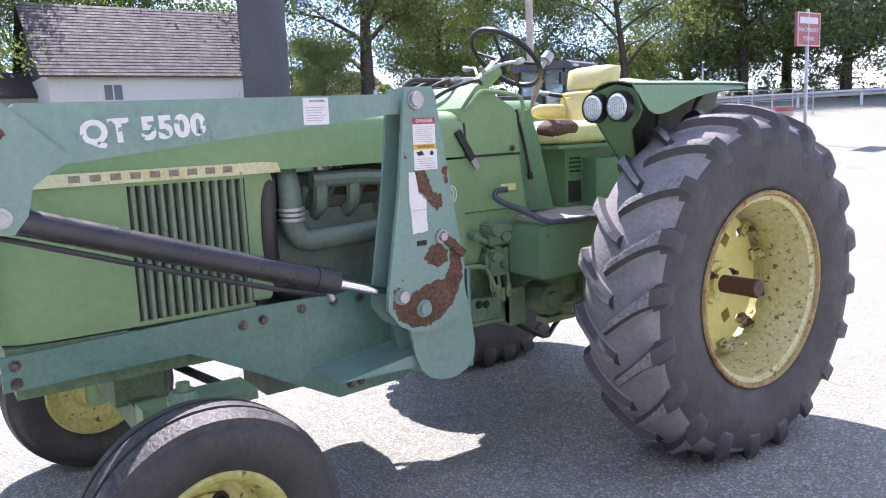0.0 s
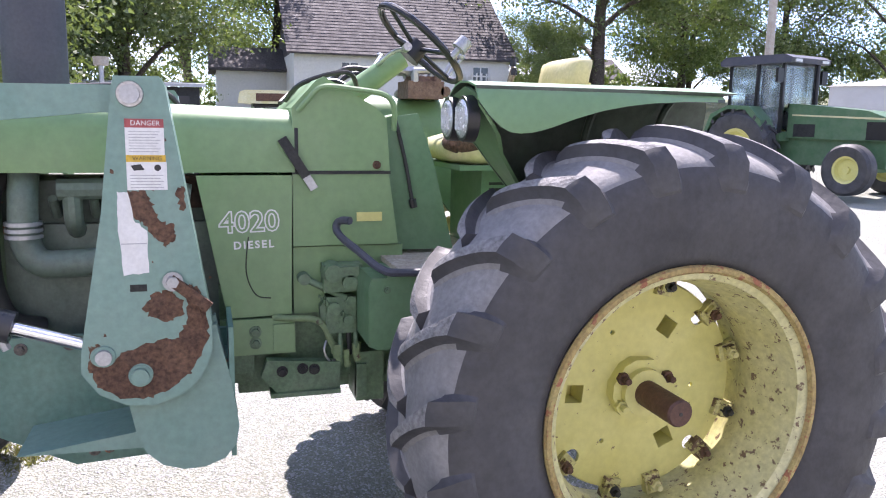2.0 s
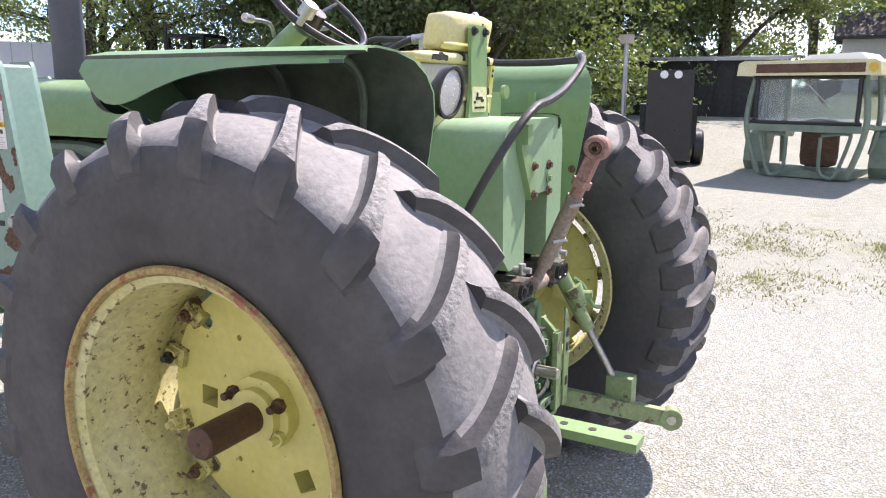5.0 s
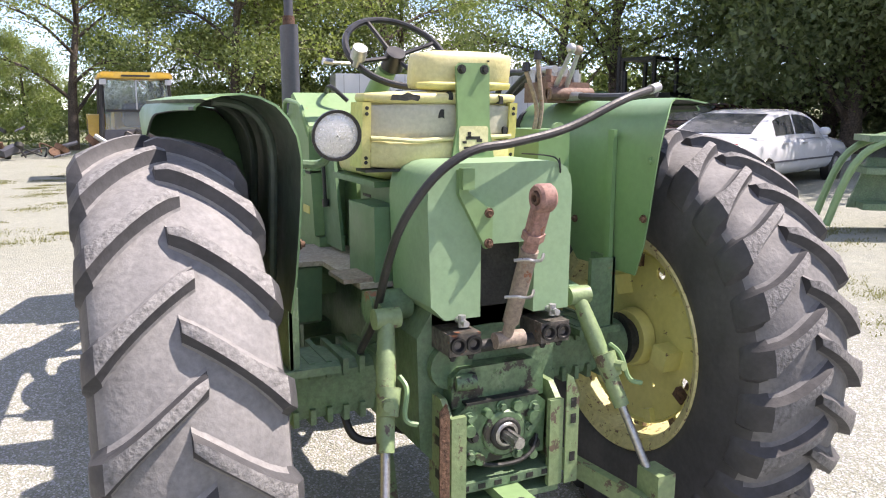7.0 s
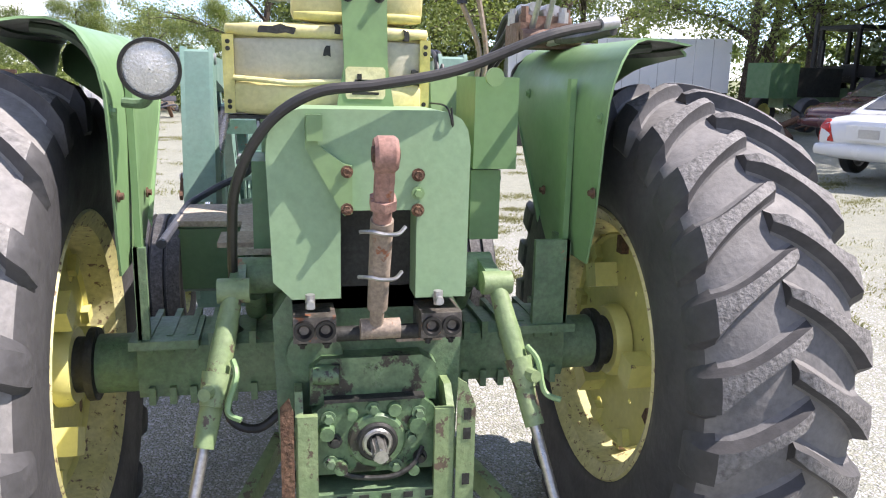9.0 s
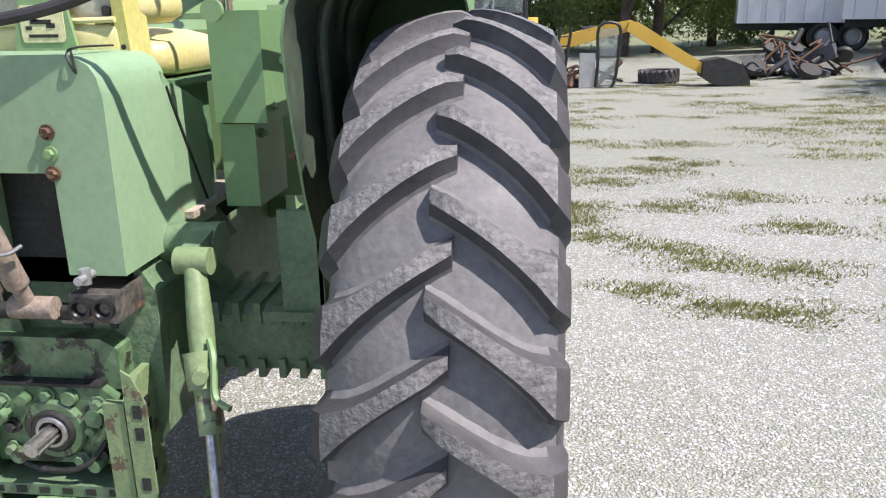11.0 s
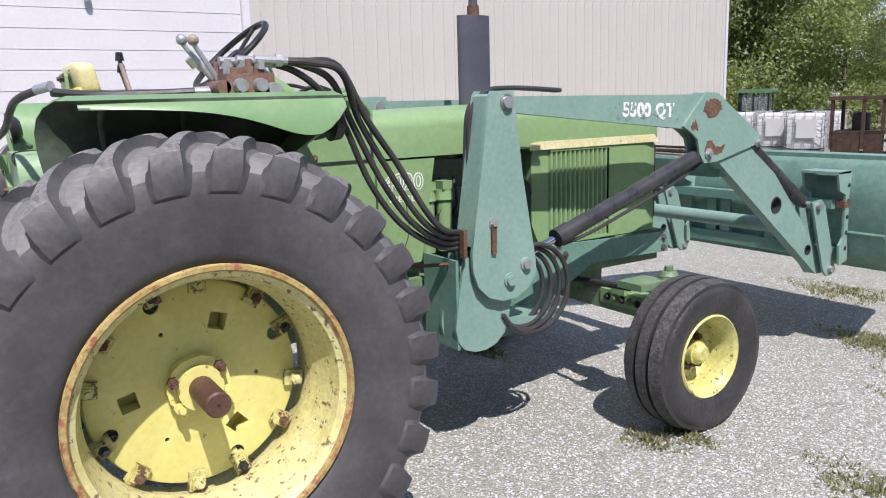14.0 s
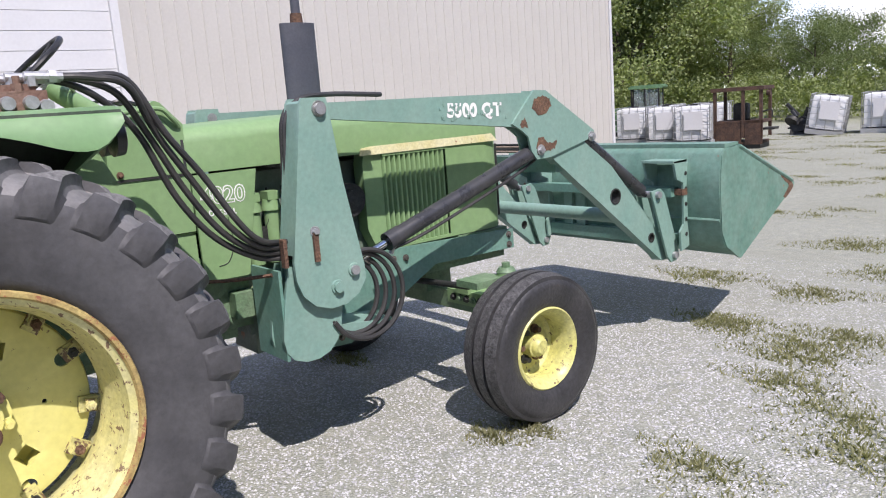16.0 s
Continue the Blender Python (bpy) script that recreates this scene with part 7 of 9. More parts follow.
def shop():
    b = thing("machine_shop", "large pale ribbed steel shop building with white door", "building", kind="")
    X0, Y0, Y1, H = -8.7, -14.0, 15.2, 5.2
    door0, door1, doorh = -0.45, 3.62, 4.2
    part("wall", box(X0 - 0.2, X0, Y0, door0, 0, H, 0), WALLM, b, "pale ribbed steel wall")
    part("wall", box(X0 - 0.2, X0, door1, Y1, 0, H, 0), WALLM, b, "pale ribbed steel wall")
    part("wall", box(X0 - 0.2, X0, door0, door1, doorh, H, 0), WALLM, b, "pale ribbed steel wall")
    part("gable_wall", prism([(X0 - 12, 0), (X0 - 0.2, 0), (X0 - 0.2, H), (X0 - 6.1, H + 1.5), (X0 - 12, H)], "y", Y1 - 0.2, Y1, 0), WALLM, b)
    part("gable_wall", prism([(X0 - 12, 0), (X0 - 0.2, 0), (X0 - 0.2, H), (X0 - 6.1, H + 1.5), (X0 - 12, H)], "y", Y0, Y0 + 0.2, 0), WALLM, b)
    part("back_wall", box(X0 - 12.2, X0 - 12, Y0, Y1, 0, H, 0), WALLM, b)
    part("roof", prism([(X0 + 0.35, H - 0.05), (X0 - 6.1, H + 1.58), (X0 - 12.5, H - 0.05), (X0 - 12.5, H + 0.05), (X0 - 6.1, H + 1.7), (X0 + 0.35, H + 0.05)], "y", Y0 - 0.3, Y1 + 0.3, 0), GALV, b, "grey steel roof")
    # rib pairs on the siding
    bm = bmesh.new()
    add_prism(bm, [(-0.020, 0.0), (-0.011, 0.016), (0.011, 0.016), (0.020, 0.0)], "z", 0.05, H - 0.02)
    for v in bm.verts:
        v.co = Vector((v.co.y, v.co.x, v.co.z))
    rib = link("rib", bm, WALLM, b, smooth=0)
    rib.matrix_basis = Matrix.Translation((X0, door1 + 0.25, 0))
    y = door1 + 0.25
    k = 0
    while y < Y1 - 0.15:
        if k:
            ob = new("rib", rib.data)
            ob.parent = b
            ob.matrix_basis = Matrix.Translation((X0, y, 0))
        y += 0.228
        k += 1
    y = door0 - 0.2
    while y > Y0 + 0.1:
        ob = new("rib", rib.data)
        ob.parent = b
        ob.matrix_basis = Matrix.Translation((X0, y, 0))
        y -= 0.228
    part("corner_trim", box(X0 - 0.02, X0 + 0.035, Y1 - 0.06, Y1 + 0.02, 0, H, 0.004), DOORW, b, "white corner trim")
    for y in (door0, door1):
        part("door_jamb", box(X0 - 0.1, X0 + 0.03, y - 0.06, y + 0.06, 0, doorh + 0.06, 0.006), DOORW, b, "white door jamb")
    part("door_head", box(X0 - 0.1, X0 + 0.03, door0, door1, doorh, doorh + 0.1, 0.006), DOORW, b)
    door = part("overhead_door", box(X0 - 0.12, X0 - 0.09, door0, door1, 0, doorh, 0), DOORW, b, "white sectional overhead door")
    z = 0.02
    while z < doorh - 0.1:
        part("door_section", box(X0 - 0.09, X0 - 0.055, door0 + 0.06, door1 - 0.06, z, z + 0.272, 0.010), DOORW, door)
        z += 0.28
    part("base_trim", box(X0 - 0.01, X0 + 0.02, door1 + 0.06, Y1, 0, 0.06, 0.003), GALV, b)
    # hanging wall lamp arm over the door
    part("door_handle", tube([(X0 - 0.03, 1.35, 3.62), (X0 + 0.02, 1.35, 3.40), (X0 + 0.01, 1.37, 3.18)], [0.015] * 7 + [0.05] * 6, 8), GALV, b, "grey door hardware")
    return b


shop()


def house():
    h = thing("house", "white sided house with steep brown shingle roof", "house")
    x0, x1, y0, y1, z0, ze, zr = 27.6, 34.6, -11.2, -2.4, 1.2, 4.15, 7.1
    part("wall", box(x0, x1, y0, y1, z0, ze, 0), HOUSEW, h, "white horizontal siding")
    bm = bmesh.new()
    add_prism(bm, [(x0 - 0.02, ze), (x1 + 0.02, ze), ((x0 + x1) / 2, zr - 0.15)], "y", y0 + 0.02, y1 - 0.02)
    part("gable", bm, ROOF, h, "dark gable")
    for s in (-1, 1):
        xe = x0 - 0.35 if s < 0 else x1 + 0.35
        xm = (x0 + x1) / 2
        n = 22
        for k in range(n):
            a, b2 = k / n, (k + 1) / n
            xa, xb = xe + (xm - xe) * a, xe + (xm - xe) * b2
            za, zb = ze - 0.12 + (zr - ze + 0.12) * a, ze - 0.12 + (zr - ze + 0.12) * b2
            part("shingle_course", prism([(xa, za), (xb, zb), (xb, zb + 0.05), (xa, za + 0.07)], "y", y0 - 0.3, y1 + 0.3, 0), ROOF, h)
    for y in (-4.55, -9.95):
        w = part("window", box(x0 - 0.03, x0 + 0.02, y - 0.36, y + 0.36, 3.18, 3.84, 0.01), HOUSEW, h, "white framed window")
        for k in (-1, 1):
            part("pane", box(x0 - 0.045, x0 - 0.03, *sorted((y + k * 0.03, y + k * 0.31)), 3.24, 3.78, 0), DGLASS, w)
    for k in range(14):
        z = 1.95 + k * 0.155
        part("siding_board", prism([(x0 - 0.018, z), (x0, z), (x0, z + 0.15), (x0 - 0.004, z + 0.15)], "y", y0, y1, 0), HOUSEW, h)
    f = thing("picket_fence", "low white picket fence in front of the house", "fence")
    for k in range(46):
        y = -2.2 - k * 0.21
        part("picket", prism([(y, 1.45), (y + 0.05, 1.45), (y + 0.05, 1.92), (y + 0.025, 1.97), (y, 1.92)], "x", 27.0, 27.03, 0), HOUSEW, f)
    part("rail", box(27.03, 27.06, -11.9, -2.1, 1.70, 1.74, 0), HOUSEW, f)
    lat = thing("garden_trellis", "white lattice trellis against the house", "trellis")
    for k in range(7):
        y = -9.1 - k * 0.21
        part("slat", box(27.3, 27.33, y, y + 0.06, 1.9, 3.55, 0), HOUSEW, lat)
    for z in (2.2, 2.8, 3.4):
        part("slat", box(27.33, 27.35, -10.5, -9.05, z, z + 0.06, 0), HOUSEW, lat)
    s = thing("side_annex", "small white annex beside the house", "building")
    part("wall", box(30.5, 34, -2.4, 0.4, 1.4, 3.5, 0), HOUSEW, s)
    part("roof", prism([(30.2, 3.5), (34.3, 3.5), (34.3, 3.6), (32.2, 4.6), (30.2, 3.6)], "y", -2.4, 0.7, 0), ROOF, s)
    # set back across the lawn at its full size
    far = Matrix.Translation((1.065, 0, -0.55)) @ Matrix.Scale(1.355, 4)
    for ob in (h, f, lat, s):
        ob.matrix_basis = far


house()


def far_house():
    h = thing("far_house", "low pale house across the lawn", "house")
    part("wall", box(0, 6, -6.2, 0, -0.5, 2.6, 0), HOUSEW, h, "pale siding")
    part("roof", prism([(-0.5, 2.55), (3.0, 4.6), (6.5, 2.55), (6.5, 2.4), (-0.5, 2.4)], "y", -6.8, 0.6, 0), ROOF, h, "grey shingle roof")
    part("garage_opening", box(-0.03, 0.02, -5.4, -4.0, -0.4, 1.9, 0), DGLASS, h)
    part("window", box(-0.03, 0.02, -2.2, -1.2, 0.8, 1.8, 0.01), DGLASS, h)
    placed(h, 62.0, -29.5, 0)


far_house()


def dark_shed():
    s = thing("low_shed", "weathered dark low shed under the trees", "shed")
    z = gh(24, 4)
    part("wall", box(24, 28, 1.4, 6.5, z - 0.3, z + 1.75, 0), DARK, s)
    part("roof", prism([(23.7, z + 1.75), (28.3, z + 2.0), (28.3, z + 2.08), (23.7, z + 1.85)], "y", 1.2, 6.7, 0), GALV, s, "pale tin roof edge")
    for k in range(8):
        part("board", box(23.96, 24.0, 1.5 + k * 0.62, 2.02 + k * 0.62, z - 0.2, z + 1.7, 0.006), DARK, s)


dark_shed()


# ---- machines round the yard ----
def small_wheel(parent, x, y, z, r, w, rim_r, tyre_mat=None, rim_mat=None, axis="y"):
    prof = [(-w / 2, r * 0.90), (-w * 0.32, r), (w * 0.32, r), (w / 2, r * 0.90), (w * 0.52, r * 0.75), (w * 0.42, rim_r), (-w * 0.42, rim_r), (-w * 0.52, r * 0.75)]
    tyre = part("tyre", lathe(prof, (0, 0, 0), 28), tyre_mat or RUBBER_F, parent, smooth=40)
    rim = part("rim", lathe([(-w * 0.38, rim_r), (w * 0.38, rim_r), (w * 0.34, rim_r * 0.86), (w * 0.08, rim_r * 0.74), (w * 0.10, 0.02), (-w * 0.10, 0.02), (-w * 0.08, rim_r * 0.74), (-w * 0.34, rim_r * 0.86)], (0, 0, 0), 24), rim_mat or YELLOW, parent, smooth=35)
    hub = part("hub", cyl((-w * 0.3, 0, 0), (w * 0.3, 0, 0), rim_r * 0.25, seg=12), rim_mat or YELLOW, parent)
    m = Matrix.Translation((x, y, z)) @ (Matrix.Rotation(radians(90), 4, "Z") if axis == "y" else Matrix.Identity(4))
    for ob in (tyre, rim, hub):
        ob.matrix_basis = m
    return tyre


def lug_ring(tyre, r, w, n):
    for k in range(n):
        for s in (-1, 1):
            ob = new("lug", LUG_SMALL[s])
            ob.parent = tyre
            ob.matrix_basis = Matrix.Rotation(2 * math.pi * (k + 0.25 * s) / n, 4, "X") @ Matrix.Diagonal((w / 0.4, r / 0.8, r / 0.8, 1))


def small_lug(s):
    bm = bmesh.new()
    add_prism(bm, [(0.0, 0.10), (0.0, 0.17), (s * 0.2, 0.03), (s * 0.2, -0.04)], "z", 0.76, 0.83)
    bmesh.ops.recalc_face_normals(bm, faces=bm.faces[:])
    me = bpy.data.meshes.new("lug")
    bm.to_mesh(me)
    bm.free()
    me.materials.append(RUBBER)
    return me


LUG_SMALL = {1: small_lug(1), -1: small_lug(-1)}
LGREEN = surface("bright tractor green", (0.05, 0.145, 0.06), (0.075, 0.18, 0.08), 1.5, 0.4, grain=0.1, bump=0.05, dust=0.12)


def cab_tractor(name, label, body, roofm, x, y, turn, size=1.0):
    """A cab tractor that faces +x before turning."""
    t = thing(name, label, "tractor")
    for s in (-1, 1):
        w = small_wheel(t, 0, s * 0.82, 0.85, 0.85, 0.46, 0.46, RUBBER)
        lug_ring(w, 0.85, 0.46, 18)
        small_wheel(t, 2.55, s * 0.78, 0.52, 0.52, 0.34, 0.28, RUBBER)
        part("fender", prism([(-0.85, 1.25), (-0.7, 1.62), (-0.25, 1.82), (0.3, 1.80), (0.62, 1.5), (0.72, 1.1), (0.62, 1.1), (0.5, 1.45), (0.2, 1.72), (-0.25, 1.74), (-0.62, 1.55), (-0.78, 1.22)], "y", *sorted((s * 0.56, s * 1.02)), 0.01), body, t, "green fender")
    part("hood", prism([(0.85, 1.12), (0.85, 1.86), (1.2, 1.84), (2.6, 1.70), (2.95, 1.58), (3.02, 1.35), (3.0, 1.1)], "y", -0.36, 0.36, 0.06), body, t, "green hood")
    for s in (-1, 1):
        part("hood_stripe", prism([(0.95, 1.60), (0.95, 1.63), (2.95, 1.56), (2.95, 1.52)], "y", *sorted((s * 0.36, s * 0.368)), 0), STRIPE, t, "yellow hood stripe")
        part("side_vent", box(1.0, 1.5, *sorted((s * 0.36, s * 0.37)), 1.15, 1.42, 0.01), DARK, t)
    part("nose_grille", box(2.6, 3.025, -0.365, 0.365, 1.12, 1.48, 0.02), BLACK, t, "black front grille")
    part("chassis", box(-0.5, 3.0, -0.26, 0.26, 0.55, 1.12, 0.03), body, t, "green chassis")
    part("front_axle", box(2.45, 2.65, -0.72, 0.72, 0.45, 0.62, 0.02), body, t)
    part("cab_floor", box(-0.55, 0.85, -0.62, 0.62, 1.05, 1.25, 0.02), body, t)
    for px, py in ((-0.5, -0.6), (-0.5, 0.6), (0.82, -0.6), (0.82, 0.6), (0.22, -0.63), (0.22, 0.63)):
        part("cab_post", box(px - 0.035, px + 0.035, py - 0.035, py + 0.035, 1.22, 2.72, 0.008), BLACK, t)
    part("roof", prism([(-0.72, 2.70), (-0.75, 2.80), (-0.6, 2.90), (0.9, 2.90), (1.08, 2.82), (1.05, 2.72)], "y", -0.72, 0.72, 0.04), roofm, t, "cab roof")
    for s in (-1, 1):
        part("cab_glass", box(-0.46, 0.78, *sorted((s * 0.605, s * 0.615)), 1.28, 2.68, 0), GLASS, t, "tinted glass")
        part("roof_lamp", box(1.05, 1.09, *sorted((s * 0.38, s * 0.62)), 2.74, 2.80, 0.005), LENS, t)
        part("mirror", box(0.84, 0.90, *sorted((s * 0.72, s * 0.92)), 2.3, 2.6, 0.01), BLACK, t)
    part("cab_glass", box(0.80, 0.81, -0.57, 0.57, 1.85, 2.68, 0), GLASS, t, "tinted windscreen")
    part("cab_glass", box(-0.50, -0.49, -0.57, 0.57, 1.5, 2.68, 0), GLASS, t, "tinted rear window")
    part("operator_seat", cushion(-0.35, 0.1, -0.25, 0.25, 1.35, 1.55, 0.05), DARK, t)
    part("operator_backrest", cushion(-0.4, -0.25, -0.24, 0.24, 1.55, 2.1, 0.05), DARK, t)
    part("exhaust_stack", cyl((0.95, 0.45, 1.8), (0.95, 0.45, 2.85), 0.05, seg=12), BLACK, t)
    placed(t, x, y, turn)
    t.matrix_basis = t.matrix_basis @ Matrix.Scale(size, 4)
    return t


cab_tractor("cab_tractor", "modern green cab tractor with a grey roof parked", LGREEN, MUFFLER, 11.6, -10.6, 196, 0.96)
cab_tractor("cab_tractor", "older green cab tractor behind the white totes", LGREEN, LGREEN, -12.2, 21.6, 205, 0.62)


def power_unit():
    u = thing("power_unit", "old grey-green engine power unit on four wheels", "engine unit")
    gg = surface("grey-green machine paint", (0.24, 0.30, 0.26), (0.32, 0.37, 0.33), 3.0, 0.5, rust=0.12, dust=0.15)
    for y in (-0.5, 0.5):
        small_wheel(u, 0.95, y, 0.31, 0.31, 0.18, 0.19, RUBBER_F, CREAM)
        small_wheel(u, -0.75, y, 0.31, 0.31, 0.18, 0.19, RUBBER_F, CREAM)
    part("frame", box(-1.1, 1.15, -0.34, 0.34, 0.38, 0.47, 0.01), DARK, u, "dark steel frame")
    part("axle", box(0.9, 1.0, -0.5, 0.5, 0.27, 0.36, 0.01), DARK, u)
    part("axle", box(-0.8, -0.7, -0.5, 0.5, 0.27, 0.36, 0.01), DARK, u)
    part("radiator_housing", box(0.62, 1.02, -0.36, 0.36, 0.62, 1.42, 0.03), gg, u, "grey-green radiator housing")
    grille = part("grille", box(1.02, 1.035, -0.28, 0.28, 0.70, 1.34, 0.01), DARK, u)
    for k in range(11):
        part("grille_bar", box(1.035, 1.048, -0.28, 0.28, 0.72 + k * 0.057, 0.745 + k * 0.057, 0), gg, grille)
    for k in range(10):
        part("grille_bar", box(1.034, 1.046, -0.27 + k * 0.058, -0.25 + k * 0.058, 0.70, 1.34, 0), gg, grille)
    part("hood", prism([(-0.25, 1.36), (0.62, 1.42), (0.62, 1.46), (-0.25, 1.42)], "y", -0.33, 0.33, 0.01), gg, u, "grey-green hood sheet")
    part("engine", box(-0.25, 0.6, -0.22, 0.22, 0.5, 1.2, 0.05), DARK, u, "dark bare engine")
    part("tool_panel", box(-0.30, -0.10, -0.36, -0.24, 0.92, 1.30, 0.015), RED, u, "red fuel tank panel")
    part("hood_post", box(-0.28, -0.20, -0.33, -0.27, 0.45, 1.38, 0.01), gg, u)
    part("stack", cyl((0.35, 0.1, 1.42), (0.35, 0.1, 1.95), 0.045, seg=12), GALV, u, "grey exhaust stack")
    part("air_cleaner", cyl((0.05, 0.0, 1.42), (0.05, 0.0, 1.60), 0.10, seg=14), BLACK, u)
    rng = random.Random(21)
    for k in range(9):
        a = Vector((rng.uniform(-1.0, -0.35), rng.uniform(-0.3, 0.3), rng.uniform(0.5, 0.95)))
        part("pump_part", bevelled(cyl(a, a + Vector((rng.uniform(-0.2, 0.2), rng.uniform(-0.2, 0.2), rng.uniform(-0.1, 0.15))), rng.uniform(0.05, 0.13), seg=12), 0.01), DARK if k % 3 else GALV, u)
    for k in range(4):
        part("hose", tube([(-0.9 + 0.1 * k, -0.2 + 0.1 * k, 0.6), (-0.7, -0.25 + 0.12 * k, 1.05), (-0.35, -0.2 + 0.1 * k, 0.9 + 0.05 * k)], 0.02, 6), HOSE, u)
    part("drawbar", prism([(1.1, 0.40), (1.1, 0.46), (2.0, 0.12), (2.0, 0.06)], "y", -0.05, 0.05, 0.006), DARK, u, "dark steel drawbar")
    for s in (-1, 1):
        part("drawbar_brace", tube([(1.05, s * 0.34, 0.42), (1.5, s * 0.18, 0.25), (1.95, s * 0.03, 0.09)], 0.03, 6), DARK, u)
    placed(u, 12.7, -5.75, 193)
    u.matrix_basis = u.matrix_basis @ Matrix.Scale(1.14, 4)
    return u


power_unit()


def loose_cab():
    c = thing("salvaged_cab", "salvaged green tractor cab with yellow roof on the ground", "tractor cab")
    cg = surface("dull cab green", (0.10, 0.17, 0.11), (0.15, 0.22, 0.15), 3.0, 0.5, rust=0.08, dust=0.2)
    D = 1.25
    posts = [((-0.50, 0.05, 0.05), (-0.66, 0.0, 0.62), (-0.60, 0.03, 1.2)), ((0.50, 0.05, 0.05), (0.66, 0.0, 0.62), (0.60, 0.03, 1.2))]
    for p in posts:
        part("front_post", tube(p, 0.035, 8), cg, c)
    for s in (-1, 1):
        part("rear_post", tube([(s * 0.62, D, 0.10), (s * 0.64, D, 0.62), (s * 0.60, D - 0.05, 1.2)], 0.035, 8), cg, c)
        part("side_post", tube([(s * 0.60, 0.55, 0.30), (s * 0.66, 0.55, 0.7), (s * 0.62, 0.55, 1.2)], 0.03, 8), cg, c)
        part("side_rail", tube([(s * 0.66, 0.02, 0.64), (s * 0.68, 0.6, 0.60), (s * 0.66, D, 0.60)], 0.03, 8), cg, c)
        part("side_glass", box(*sorted((s * 0.625, s * 0.635)), 0.6, D - 0.08, 0.66, 1.18, 0), GLASS, c, "dusty side glass")
        part("lower_opening", tube([(s * 0.20, 0.03, 0.52), (s * 0.46, 0.03, 0.55), (s * 0.50, 0.03, 0.48), (s * 0.38, 0.03, 0.08), (s * 0.28, 0.03, 0.05), (s * 0.20, 0.03, 0.14), (s * 0.19, 0.03, 0.5)], 0.022, 6), cg, c)
        part("wheel_fender", prism([(0.5, 0.15), (0.55, 0.50), (0.8, 0.62), (D + 0.1, 0.62), (D + 0.35, 0.48), (D + 0.3, 0.42), (D, 0.52), (0.85, 0.5), (0.7, 0.05), (0.6, 0.02)], "x", *sorted((s * 0.60, s * 0.86)), 0.01), cg, c, "green cab fender")
    part("cross_rail", box(-0.66, 0.66, -0.02, 0.05, 0.56, 0.64, 0.012), cg, c)
    part("windscreen_frame", tube([(-0.56, 0.0, 0.70), (-0.56, 0.0, 1.14), (-0.52, 0.0, 1.18), (0.52, 0.0, 1.18), (0.56, 0.0, 1.14), (0.56, 0.0, 0.70), (0.52, 0.0, 0.66), (-0.52, 0.0, 0.66), (-0.56, 0.0, 0.70)], 0.025, 8, steps=3), BLACK, c)
    part("windscreen", box(-0.54, 0.54, 0.005, 0.012, 0.68, 1.16, 0), GLASS, c, "dusty windscreen with wiper")
    part("rear_window", box(-0.54, 0.54, D - 0.03, D - 0.02, 0.68, 1.16, 0), GLASS, c)
    part("wiper", cyl((-0.06, -0.02, 1.17), (0.26, -0.02, 0.86), 0.008, seg=6), STEEL, c)
    part("roof", prism([(-0.78, 1.20), (-0.76, 1.34), (-0.70, 1.37), (0.70, 1.37), (0.76, 1.34), (0.78, 1.20)], "y", -0.12, D + 0.1, 0.02), STRIPE, c, "pale yellow cab roof")
    part("roof_panel", box(-0.55, 0.62, -0.125, -0.115, 1.23, 1.33, 0.004), RUST, c, "brown front panel")
    part("roof_lamp", cyl((0.70, -0.13, 1.28), (0.70, -0.115, 1.28), 0.05, seg=14), ORANGE, c)
    part("air_unit", prism([(-0.2, 1.37), (-0.1, 1.44), (0.45, 1.46), (0.55, 1.37)], "y", 0.3, 1.1, 0.02), TOTEW, c, "white roof air unit")
    part("torn_liner", prism(ragged([(0.05, 1.15), (0.35, 1.15), (0.32, 1.0), (0.2, 0.95), (0.15, 0.86), (0.1, 0.98)], 0.015, random.Random(2), 3), "y", 0.1, 0.11, 0), DARK, c)
    part("seat_back", cushion(-0.2, 0.22, 0.55, 0.75, 0.12, 0.68, 0.06), RUST, c, "rotten seat back")
    part("floor_pan", box(-0.5, 0.5, 0.1, D, 0.02, 0.10, 0.01), cg, c)
    placed(c, 11.1, -0.35, -103)
    c.matrix_basis = c.matrix_basis @ Matrix.Scale(1.35, 4)
    return c


loose_cab()


